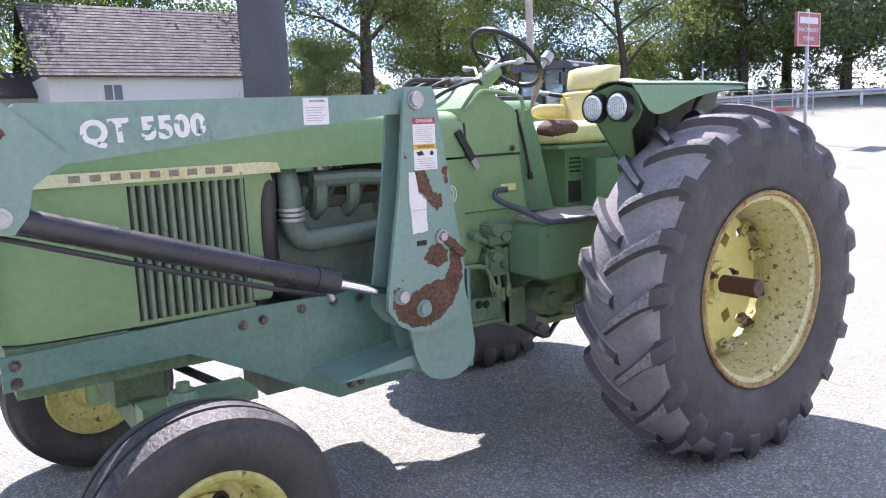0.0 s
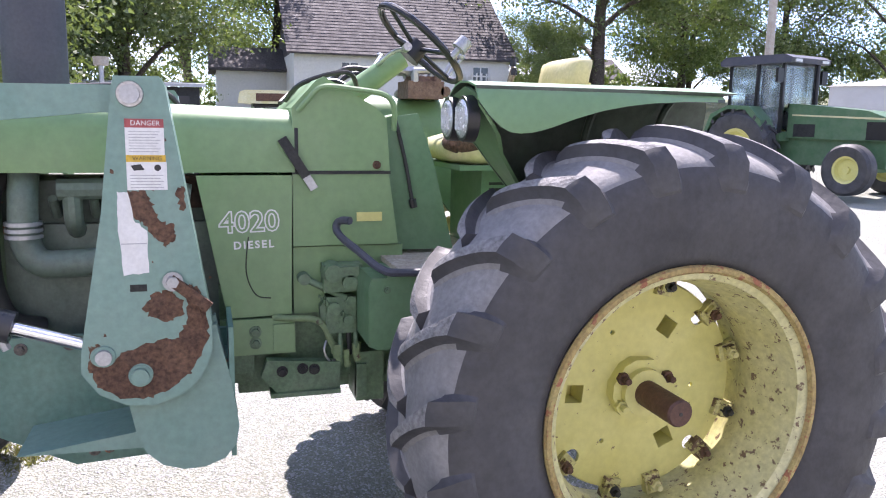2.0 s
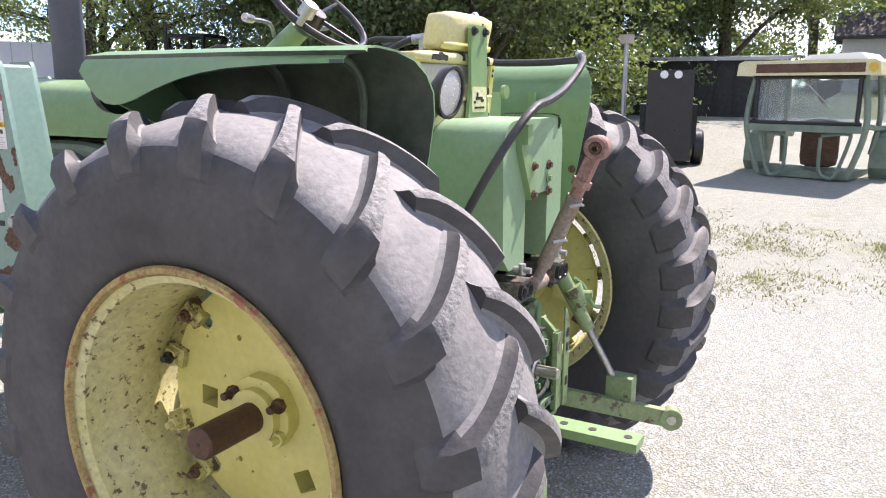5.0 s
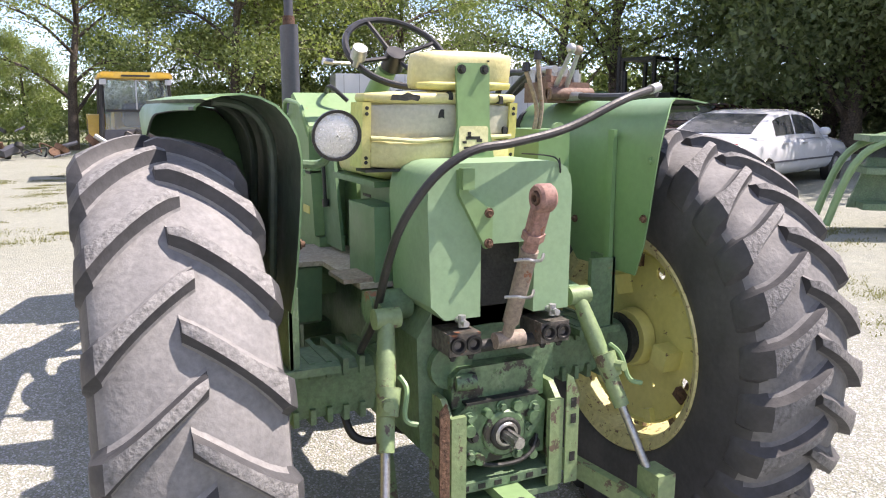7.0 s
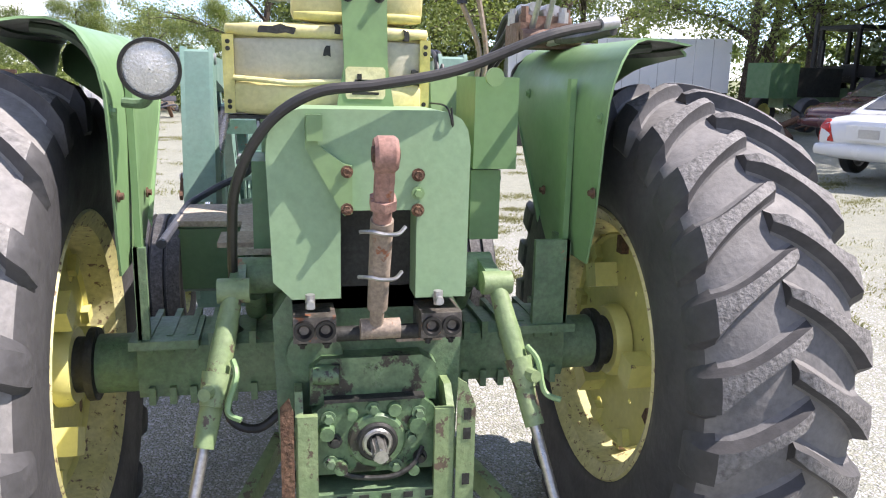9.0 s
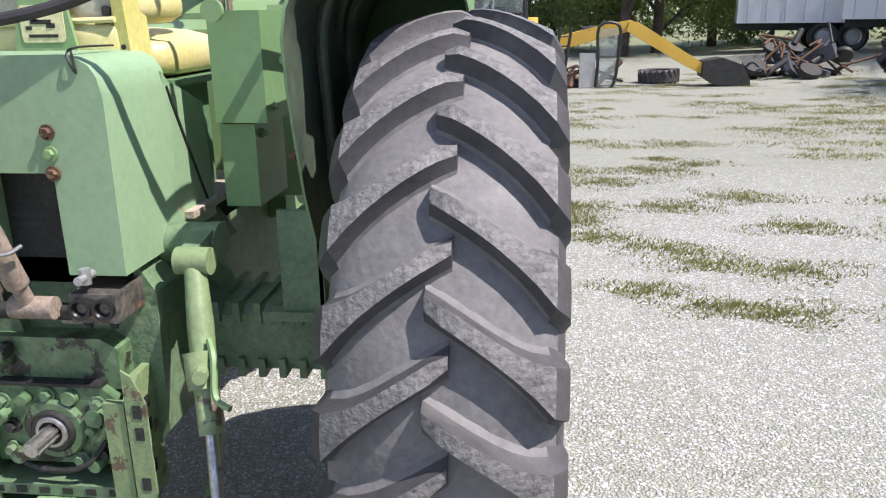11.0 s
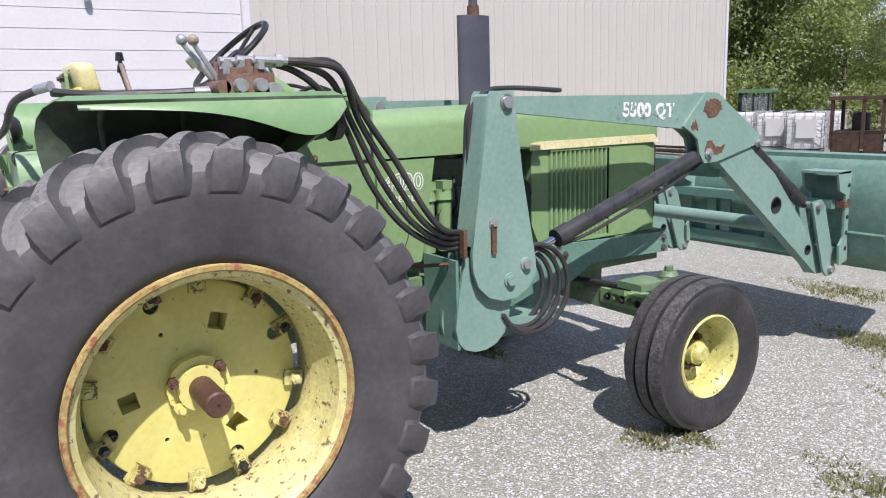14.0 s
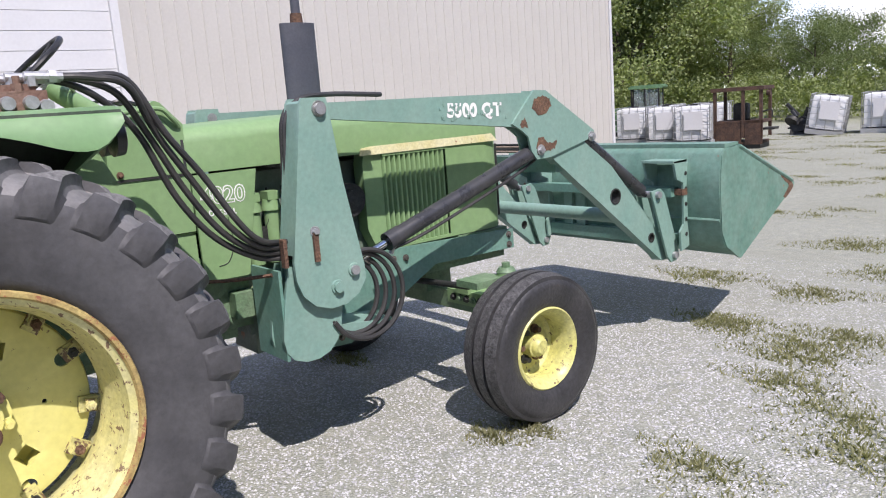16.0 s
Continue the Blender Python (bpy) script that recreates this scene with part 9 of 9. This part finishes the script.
def green_implement():
    g = thing("green_implement", "green tubular implement frame with a guard", "implement")
    for s in (-1, 1):
        part("rail", tube([(-0.9, s * 0.35, 0.1), (-0.55, s * 0.35, 1.0), (0.2, s * 0.35, 1.28), (1.2, s * 0.35, 1.3)], 0.05, 8), GREEN, g)
        part("leg", box(0.9, 1.0, s * 0.35 - 0.05, s * 0.35 + 0.05, 0, 1.3, 0.01), GREEN, g)
    for z in (0.35, 0.8, 1.2):
        part("cross_bar", box(-0.5, 1.0, -0.38, 0.38, z - 0.04, z + 0.04, 0.01), GREEN_DK, g)
    part("guard", prism([(-0.6, 0.3), (-0.4, 0.95), (0.9, 0.95), (0.9, 0.3)], "y", -0.03, 0.03, 0.01), GREEN_DK, g)
    small_wheel(g, 0.5, 0.55, 0.28, 0.28, 0.15, 0.15, RUBBER_F, YELLOW)
    return placed(g, 8.4, 4.0, -40)


green_implement()


def dark_loader():
    t = thing("dark_forklift", "dark mast machine with twin work lamps", "forklift")
    part("mast", box(-0.4, 0.4, -0.15, 0.15, 0.1, 1.7, 0.03), BLACK, t)
    part("body", box(-0.5, 0.5, 0.1, 1.6, 0.3, 1.1, 0.06), DARK, t)
    for s in (-1, 1):
        part("work_lamp", cyl((s * 0.12, -0.22, 1.62), (s * 0.12, -0.15, 1.62), 0.07, seg=14), LENS, t)
        small_wheel(t, s * 0.55, 0.4, 0.32, 0.32, 0.2, 0.16, BLACK, DARK, "x")
        small_wheel(t, s * 0.55, 1.3, 0.32, 0.32, 0.2, 0.16, BLACK, DARK, "x")
    return placed(t, 12.0, 1.95, -75)


dark_loader()


def yard_pole():
    p = thing("lamp_post", "grey steel post with a round head", "post")
    part("pole", cyl((0, 0, 0), (0, 0, 2.2), 0.045, seg=12), GALV, p)
    part("head", bevelled(cyl((0, 0, 2.2), (0, 0, 2.36), 0.13, 0.15, 20), 0.02), CREAM, p, "pale round head")
    placed(p, 13.1, 3.1)


yard_pole()


def utility_pole():
    p = thing("utility_pole", "weathered wooden utility pole with lamp arm", "pole")
    part("pole", cyl((0, 0, 0), (0, 0, 9.5), 0.16, 0.12, 14), CREAM, p)
    part("lamp_arm", tube([(0, 0, 5.2), (0.3, -0.8, 5.5), (0.5, -1.5, 5.55)], 0.035, 6), GALV, p)
    part("lamp_head", box(0.4, 0.6, -1.9, -1.45, 5.5, 5.62, 0.02), GALV, p)
    part("cross_arm", box(-0.06, 0.06, -1.0, 1.0, 8.6, 8.75, 0.01), CREAM, p)
    part("wire", tube([(0, 0, 5.9), (6, -8, 5.6), (14, -18, 5.8)], 0.02, 4), BLACK, p)
    placed(p, 19.8, -17.3)


utility_pole()


def sign_board():
    s = thing("road_sign", "red business sign with white writing on a post", "sign")
    z = 0.0
    part("post", cyl((0, 0, 0), (0, 0, 3.85), 0.05, seg=12), GALV, s)
    p = part("panel", box(-0.04, 0.04, -0.56, 0.56, 2.80, 3.75, 0.01), RED, s, "red sign panel")
    part("border", tube([(-0.05, -0.54, 2.82), (-0.05, 0.54, 2.82), (-0.05, 0.54, 3.73), (-0.05, -0.54, 3.73)], 0.018, 6, True), DOORW, p)
    # the name is left as a plain bar; the trade is legible
    part("name_bar", box(-0.052, -0.04, -0.44, 0.44, 3.43, 3.61, 0), DOORW, p)
    m = Matrix.Translation((-0.046, 0, 3.25)) @ Matrix(((0, 0, -1, 0), (-1, 0, 0, 0), (0, 1, 0, 0), (0, 0, 0, 1)))
    lettering("trade_word", "MACHINERY", 0.17, m, DOORW, p, depth=0.004)
    m = Matrix.Translation((-0.046, 0, 3.01)) @ Matrix(((0, 0, -1, 0), (-1, 0, 0, 0), (0, 1, 0, 0), (0, 0, 0, 1)))
    lettering("trade_word", "REPAIR", 0.17, m, DOORW, p, depth=0.004)
    placed(s, 9.57, -18.85, -62 + 180 - 120)


sign_board()


def planter_unit():
    p = thing("planter_unit", "planter row unit with a white seed hopper", "implement")
    part("hopper", bevelled(cyl((0, 0, 0.62), (0, 0, 1.12), 0.13, 0.24, 20), 0.02), CREAM, p, "pale seed hopper")
    part("hopper_lid", bevelled(cyl((0, 0, 1.12), (0, 0, 1.22), 0.255, 0.24, 20), 0.015), RED, p, "red hopper lid")
    part("row_frame", box(-0.1, 0.1, -1.1, 0.3, 0.35, 0.50, 0.01), DARK, p)
    part("tool_bar", tube([(0, -0.3, 0.4), (0, -0.7, 0.75), (0, -1.2, 0.85)], 0.06, 8), DARK, p)
    for s in (-1, 1):
        part("stand", cyl((s * 0.3, 0, 0), (s * 0.25, 0, 0.7), 0.03, seg=8), GALV, p)
        small_wheel(p, s * 0.1, -0.45, 0.2, 0.2, 0.06, 0.12, DARK, DARK, "x")
    part("base_bar", box(-0.45, 0.45, -0.2, -0.1, 0.08, 0.16, 0.01), YELLOW, p)
    placed(p, 8.9, -16.6, 30)


planter_unit()


def guard_rail():
    g = thing("guard_rail", "galvanised road guard rail on posts", "guard rail")
    for k in range(9):
        part("post", box(-0.06, 0.06, k * 2.6 - 0.06, k * 2.6 + 0.06, 0, 0.72, 0.006), GALV, g)
    part("rail", prism([(-0.09, 0.45), (-0.06, 0.53), (-0.12, 0.58), (-0.06, 0.64), (-0.09, 0.72), (-0.07, 0.72), (-0.04, 0.64), (-0.1, 0.58), (-0.04, 0.53), (-0.07, 0.45)], "y", -1, 22, 0), GALV, g)
    placed(g, 24.0, -27.6, 119)


guard_rail()


def stop_sign():
    s = thing("street_sign", "octagonal sign with a blue street plate, seen from behind", "sign")
    part("post", cyl((0, 0, 0), (0, 0, 2.4), 0.035, seg=8), GALV, s)
    part("octagon", prism([(0.36 * math.cos(math.pi * (k + 0.5) / 4), 1.75 + 0.36 * math.sin(math.pi * (k + 0.5) / 4)) for k in range(8)], "x", -0.02, 0.02, 0), GALV, s)
    part("street_plate", box(-0.02, 0.02, -0.3, 0.3, 2.2, 2.42, 0), surface("blue sign", (0.05, 0.12, 0.4), (0.06, 0.14, 0.45), 5, 0.5), s)
    placed(s, 19.6, -27.6, 40)


stop_sign()


def farm_tank():
    t = thing("storage_building", "pale square concrete tank building with hip roof", "building")
    part("wall", box(-1.6, 1.6, -1.6, 1.6, 0, 1.7, 0.03), CONCRETE, t, "pale grey wall")
    bm = bmesh.new()
    vs = [bm.verts.new(p) for p in ((-1.7, -1.7, 1.7), (1.7, -1.7, 1.7), (1.7, 1.7, 1.7), (-1.7, 1.7, 1.7), (0, 0, 2.05))]
    for a, b in ((0, 1), (1, 2), (2, 3), (3, 0)):
        bm.faces.new((vs[a], vs[b], vs[4]))
    bm.faces.new(vs[:4])
    part("roof", bm, CONCRETE, t, smooth=0)
    part("door", box(-1.64, -1.6, -0.3, 0.3, 0.1, 1.4, 0.01), GALV, t)
    f = thing("wire_fence", "grey wire fence beside the tank building", "fence")
    for k in range(7):
        part("post", cyl((0, k * 0.8, 0), (0, k * 0.8, 1.2), 0.03, seg=6), GALV, f)
    for k in range(5):
        part("wire", cyl((0, 0, 0.2 + k * 0.24), (0, 4.8, 0.2 + k * 0.24), 0.012, seg=5), GALV, f)
    placed(t, 20.2, -23.1, 30)
    placed(f, 18.6, -25.6, 130)


farm_tank()

# ---- trees ----
def leaf_mesh(name, centres, per, spread, size, material, seed, droop=0.0):
    """Clumps of small pointed leaves, each its own face, tipped at random."""
    rng = np.random.default_rng(seed)
    c = np.repeat(np.asarray(centres), per, axis=0)
    n = len(c)
    d = rng.normal(size=(n, 3))
    d /= np.linalg.norm(d, axis=1, keepdims=True)
    off = d * spread * rng.random((n, 1)) ** 0.45
    off[:, 2] *= 0.75
    off[:, 2] -= droop * np.abs(rng.normal(size=n))
    p = c + off
    u = rng.normal(size=(n, 3))
    u /= np.linalg.norm(u, axis=1, keepdims=True)
    w = np.cross(u, rng.normal(size=(n, 3)))
    w /= np.linalg.norm(w, axis=1, keepdims=True)
    s = size * rng.uniform(0.6, 1.35, (n, 1))
    quads = np.stack([p - u * s * 0.8, p + u * s * 0.5 + w * s * 0.52, p + u * s * 0.7 - w * s * 0.5], 1).reshape(-1, 3)
    me = bpy.data.meshes.new(name)
    me.vertices.add(len(quads))
    me.vertices.foreach_set("co", quads.astype(np.float32).ravel())
    me.loops.add(3 * n)
    me.loops.foreach_set("vertex_index", np.arange(3 * n, dtype=np.int32))
    me.polygons.add(n)
    me.polygons.foreach_set("loop_start", np.arange(0, 3 * n, 3, dtype=np.int32))
    me.polygons.foreach_set("loop_total", np.full(n, 3, dtype=np.int32))
    me.materials.append(material)
    me.update(calc_edges=True)
    return me


def tree(label, height, crown_r, first, leaf, seed, per=46, clump=0.75, size=0.16, lean=0.0, open_crown=0.0, droop=0.0, trunk_r=0.2, limbs=9):
    """A tapered trunk with forked limbs and a crown of leaf clumps; first is the height of the lowest limb."""
    rng = random.Random(seed)
    t = thing("tree", label, "tree", "yard trees")
    bm = bmesh.new()
    line = smooth_line([(0, 0, -0.3), (lean * 0.3, 0.05, height * 0.3), (lean * 0.8, -0.05, height * 0.62), (lean, 0.0, height * 0.92)], 5)
    add_tube(bm, line, [trunk_r * (1.25 - 1.1 * k / (len(line) - 1)) for k in range(len(line))], 9)
    tips = []
    for k in range(limbs):
        f = first / height + (0.9 - first / height) * (k + 0.3) / limbs
        base = line[min(len(line) - 1, int(f * (len(line) - 1) / 0.95))]
        a = k * 2.4 + rng.uniform(-0.4, 0.4)
        reach = crown_r * rng.uniform(0.65, 1.0) * (1.0 - 0.45 * max(0.0, f - 0.55) / 0.45)
        rise = rng.uniform(0.25, 0.8) * reach
        end = base + Vector((math.cos(a) * reach, math.sin(a) * reach, rise))
        mid = base + (end - base) * 0.5 + Vector((0, 0, rise * 0.22))
        r0 = trunk_r * (0.55 - 0.3 * f)
        limb = smooth_line([base, mid, end], 4)
        add_tube(bm, limb, [r0 * (1 - 0.8 * j / (len(limb) - 1)) for j in range(len(limb))], 6)
        for j in range(6):
            q = limb[min(len(limb) - 1, 3 + j)] if j < 4 else end
            b = a + rng.uniform(-1.3, 1.3)
            ln = reach * rng.uniform(0.25, 0.5)
            tip = q + Vector((math.cos(b) * ln, math.sin(b) * ln, rng.uniform(-0.1, 0.6) * ln))
            add_tube(bm, [q, (q + tip) / 2 + Vector((0, 0, 0.08)), tip], [r0 * 0.34, r0 * 0.22, r0 * 0.08], 4)
            tips += [tip, (q + tip) / 2]
            for _ in range(3):
                if rng.random() > open_crown:
                    tips.append(tip + Vector((rng.gauss(0, 0.55), rng.gauss(0, 0.55), rng.gauss(0.1, 0.45))) * crown_r * 0.22)
    top = line[-1]
    for _ in range(int(14 * (1 - open_crown))):
        tips.append(top + Vector((rng.gauss(0, 0.35), rng.gauss(0, 0.35), rng.gauss(0.0, 0.3))) * crown_r * 0.5)
    part("trunk", bm, BARK, t, "grey-brown bark", 60)
    crown = new("crown", leaf_mesh("crown", [tuple(p) for p in tips], int(per * 2.15), clump, size * 0.72, leaf, seed, droop))
    crown.parent = t
    return t


OAK = tree("tall shade oak with spreading limbs on the lawn", 11.5, 5.2, 3.2, LEAF_C, 41, per=52, clump=1.3, size=0.17, trunk_r=0.36, limbs=13, open_crown=0.1)
BUSHY = tree("dense green tree along the tree line", 9.0, 3.6, 1.6, LEAF_A, 42, per=47, clump=1.3, size=0.138, open_crown=0.2, trunk_r=0.2, limbs=12)
WILLOW = tree("tall light green willow with drooping leaves", 10.5, 3.2, 1.2, LEAF_B, 43, per=66, clump=1.15, size=0.118, droop=0.35, trunk_r=0.2, limbs=14)
OPEN = tree("thin-leaved tree with bare branches showing", 9.5, 3.8, 2.0, LEAF_B, 44, per=30, clump=1.05, size=0.12, open_crown=0.55, trunk_r=0.2, limbs=12, lean=0.8)
DARKT = tree("dark shady tree over the parked cars", 9.0, 4.2, 1.0, LEAF_C, 45, per=52, clump=1.35, size=0.15, trunk_r=0.24, limbs=15, lean=-0.5, open_crown=0.38)


def plant(src, used, x, y, scale, turn):
    m = Matrix.Translation((x, y, gh(x, y) - 0.05)) @ Matrix.Rotation(radians(turn), 4, "Z") @ Matrix.Scale(scale, 4)
    if src.name in used:
        ob = copy_thing(src, m)
        ob.scale = (scale, scale, scale)
    else:
        used.add(src.name)
        src.matrix_basis = m


USED = set()


def grove(rows):
    for src, x, y, s, a in rows:
        plant(src, USED, x, y, s, a)


# by the house and the road
grove(((OAK, 36.5, -19.7, 1.15, 0), (BUSHY, 52, -22, 0.7, 10), (DARKT, 49, -34, 0.9, 90), (BUSHY, 33, -29, 1.15, 200), (BUSHY, 44, -30, 1.4, 150),
       (OPEN, 27.5, -31.5, 1.1, 30), (BUSHY, 24.5, -38, 1.3, 60), (BUSHY, 19.5, -40, 1.35, 170), (WILLOW, 30, -40, 1.3, 80), (BUSHY, 12.5, -44, 1.3, 250), (BUSHY, 26, -45, 1.5, 20), (DARKT, 7, -46, 1.2, 10), (WILLOW, 16, -48, 1.4, 300)))
grove(((OPEN, 45.5, 2.0, 1.3, 20), (BUSHY, 52, -4, 1.5, 100), (BUSHY, 53, -12, 1.5, 300), (BUSHY, 37.5, -17.4, 0.55, 300)))
# beyond the salvaged cab
grove(((DARKT, 31, 4.2, 1.1, 0), (BUSHY, 29.5, 8.2, 1.2, 140), (OPEN, 27, 13.0, 1.1, 20), (OPEN, 33, 6.5, 1.1, 120), (DARKT, 17.8, 8.6, 0.9, 310), (DARKT, 32, 11.5, 1.2, 70)))
# behind the parked cars
grove(((DARKT, 17.6, 11.6, 1.0, 30), (DARKT, 20.0, 15.6, 1.1, 120), (OPEN, 22.5, 19.5, 1.0, 240), (OPEN, 16.8, 20.6, 1.05, 60), (OPEN, 15.6, 22.6, 0.95, 270), (OPEN, 18, 25, 0.95, 10), (OPEN, 12.0, 30.0, 1.05, 190), (DARKT, 18.9, 13.4, 0.85, 180),
       (BUSHY, 9.0, 33.5, 0.9, 80), (WILLOW, 6.2, 30.5, 0.95, 200), (OPEN, 4.6, 28.5, 1.0, 300), (BUSHY, 14, 34, 1.0, 130)))
# far end of the yard
grove(((OPEN, -1.0, 31.0, 0.9, 40), (BUSHY, 2.2, 34.0, 0.75, 270), (OPEN, -5.5, 35.0, 0.50, 160), (WILLOW, -9.5, 38.0, 0.48, 20), (BUSHY, -14.0, 40.0, 0.5, 100), (WILLOW, -3.0, 41.0, 0.5, 250), (BUSHY, -18.5, 41.0, 0.5, 320),
       (WILLOW, -15.5, 32.0, 0.58, 70), (BUSHY, -12.8, 34.2, 0.42, 10), (WILLOW, -19.2, 29.5, 1.0, 150), (WILLOW, -17.5, 26.5, 1.08, 330), (BUSHY, -21.5, 32.0, 1.1, 60), (WILLOW, -23.5, 30.0, 1.2, 220), (DARKT, -20.5, 25.5, 0.95, 200), (BUSHY, -26, 34, 1.3, 0),
       (BUSHY, -6.5, 44.0, 0.5, 40), (BUSHY, -24.0, 44.0, 0.8, 210)))


# hedges of brush closing the tree lines
def brush(label, line, height, depth, n, leaf, seed, size=0.15):
    rng = random.Random(seed)
    pts = []
    for _ in range(n):
        k = rng.random() * (len(line) - 1)
        i = int(k)
        a, b = Vector((*line[i], 0)), Vector((*line[i + 1], 0))
        p = a + (b - a) * (k - i) + Vector((rng.uniform(-depth, depth), rng.uniform(-depth, depth), 0))
        lump = 0.45 + 0.55 * noise.noise(Vector((p.x * 0.35, p.y * 0.35, seed))) + 0.3
        p.z = gh(p.x, p.y) + rng.random() ** 0.8 * height * max(0.2, lump)
        pts.append(tuple(p))
    ob = new("brush", leaf_mesh("brush", pts, 75, 0.6, size * 0.72, leaf, seed))
    return tagged(ob, label, "brush", kind="stuff")


brush("green brush along the road verge", [(34, -28), (26, -38), (16, -43), (4, -45)], 5.6, 2.2, 620, LEAF_A, 71)
brush("shady undergrowth behind the parked cars", [(22, 5), (19.5, 10), (21.5, 16), (18.5, 24)], 3.4, 1.6, 360, LEAF_C, 72)
brush("green brush beyond the box trailers", [(18.5, 24), (14, 31), (8, 35)], 3.2, 1.6, 170, LEAF_A, 75)
brush("pale tall weeds and brush at the yard's end", [(4, 36), (-5, 33), (-13, 30.5), (-19, 25)], 2.4, 1.5, 330, LEAF_B, 73, 0.12)
brush("far hazy woods", [(-34, 52), (-10, 58), (14, 52), (34, 34), (58, 10), (58, -20), (36, -52)], 3.8, 3.0, 620, LEAF_A, 74, 0.3)


# ---- grass and gravel ----
def grass():
    rng = np.random.default_rng(8)
    rows = []
    spots = [(-0.08, 5.58, 0.34), (0.80, 4.40, 0.24), (1.82, 2.5, 0.22), (1.4, 4.3, 0.28), (2.08, 3.4, 0.28), (0.9, 5.5, 0.3), (1.55, 4.6, 0.26), (1.85, 5.6, 0.36), (0.73, 4.5, 0.22), (1.62, 3.65, 0.25), (2.3, 3.05, 0.28),
             (2.5, 2.2, 0.26), (2.2, 2.25, 0.2), (2.8, 2.95, 0.33), (1.45, 4.06, 0.24), (0.92, 2.12, 0.13), (1.0, 2.3, 0.12), (-0.7, 2.3, 0.14), (1.2, 6.4, 0.35), (2.4, 6.2, 0.4), (3.0, 5.0, 0.38), (3.2, 4.0, 0.32), (0.4, 7.4, 0.4), (3.4, 2.2, 0.3), (2.3, 4.6, 0.3)]
    for x, y, r in spots:
        rows.append((x, y, r * 1.15, int(2900 * r)))
    for _ in range(190):
        x, y = rng.uniform(-4, 9), rng.uniform(5.8, 20)
        if x > 1.5 or y > 8:
            rows.append((x, y, rng.uniform(0.15, 0.5), int(rng.uniform(160, 420))))
    for _ in range(330):
        x, y = rng.uniform(4.0, 8.6), rng.uniform(-6, 13)
        if noise.noise(Vector((x * 0.55, y * 0.55, 3.0))) > -0.12:
            rows.append((x, y, rng.uniform(0.2, 0.6), int(rng.uniform(90, 300))))
    for _ in range(60):
        rows.append((rng.uniform(-9, -3), rng.uniform(15, 24), rng.uniform(0.2, 0.6), int(rng.uniform(120, 260))))
    P, H = [], []
    for x, y, r, n in rows:
        a = rng.uniform(0, 2 * math.pi, n)
        q = r * rng.random(n) ** 0.7 * (1 + 0.35 * np.sin(a * 3 + x * 7))
        px, py = x + q * np.cos(a) * 1.3, y + q * np.sin(a) * 0.8
        P.append(np.stack([px, py, [gh(u, v) - 0.004 for u, v in zip(px, py)]], 1))
        H.append(rng.uniform(0.012, 0.045, n) * (1.15 - 0.6 * q / (r * 1.35)))
    P, H = np.concatenate(P), np.concatenate(H)
    n = len(P)
    a = rng.uniform(0, 2 * math.pi, n)
    w = np.stack([np.cos(a), np.sin(a), 0 * a], 1) * rng.uniform(0.004, 0.010, (n, 1))
    tip = P + np.stack([rng.normal(0, 1, n) * H * 0.7, rng.normal(0, 1, n) * H * 0.7, H], 1)
    v = np.stack([P - w, P + w, tip], 1).reshape(-1, 3)
    me = bpy.data.meshes.new("grass")
    me.from_pydata(v.tolist(), [], np.arange(3 * n).reshape(-1, 3).tolist())
    me.materials.append(GRASSM)
    tagged(new("grass", me), "short dry grass tufts growing through the gravel", "grass", kind="stuff")


grass()


def gravel():
    """Loose chips over the yard that the camera passes, thickest round the tractor."""
    rng = np.random.default_rng(17)
    n = 330000
    x, y = rng.uniform(-4.4, 5.4, n), rng.uniform(-3.6, 6.6, n)
    keep = rng.random(n) < np.clip(1.55 - 0.30 * np.maximum(np.abs(x - 0.5), np.abs(y - 1.5) * 0.96), 0, 1)
    x, y = x[keep], y[keep]
    n = len(x)
    s = rng.uniform(0.0032, 0.0080, n) * np.where(rng.random(n) < 0.05, 1.4, 1.0)
    base = np.array([[1, 0, -0.1], [0.2, 1, 0], [-0.9, 0.35, 0.05], [-0.35, -0.95, 0], [0.1, 0.05, 0.62]])
    a = rng.uniform(0, 2 * math.pi, n)
    ca, sa = np.cos(a)[:, None], np.sin(a)[:, None]
    b = base[None] * rng.uniform(0.7, 1.3, (n, 5, 3))
    b[:, 4, :2] += rng.normal(0, 0.35, (n, 2))
    v = np.stack([(b[..., 0] * ca - b[..., 1] * sa) * s[:, None] + x[:, None], (b[..., 0] * sa + b[..., 1] * ca) * s[:, None] + y[:, None], b[..., 2] * s[:, None] + 0.001], 2).reshape(-1, 3)
    f = (np.array([[0, 1, 4], [1, 2, 4], [2, 3, 4], [3, 0, 4]])[None] + 5 * np.arange(n)[:, None, None]).reshape(-1)
    me = bpy.data.meshes.new("gravel_stones")
    me.vertices.add(5 * n)
    me.vertices.foreach_set("co", v.astype(np.float32).ravel())
    me.loops.add(len(f))
    me.loops.foreach_set("vertex_index", f.astype(np.int32))
    me.polygons.add(4 * n)
    me.polygons.foreach_set("loop_start", np.arange(0, 12 * n, 3, dtype=np.int32))
    me.polygons.foreach_set("loop_total", np.full(4 * n, 3, dtype=np.int32))
    me.materials.append(STONE)
    me.update(calc_edges=True)
    tagged(new("gravel_stones", me), "loose pale limestone chips on the yard", "gravel", kind="stuff")


gravel()
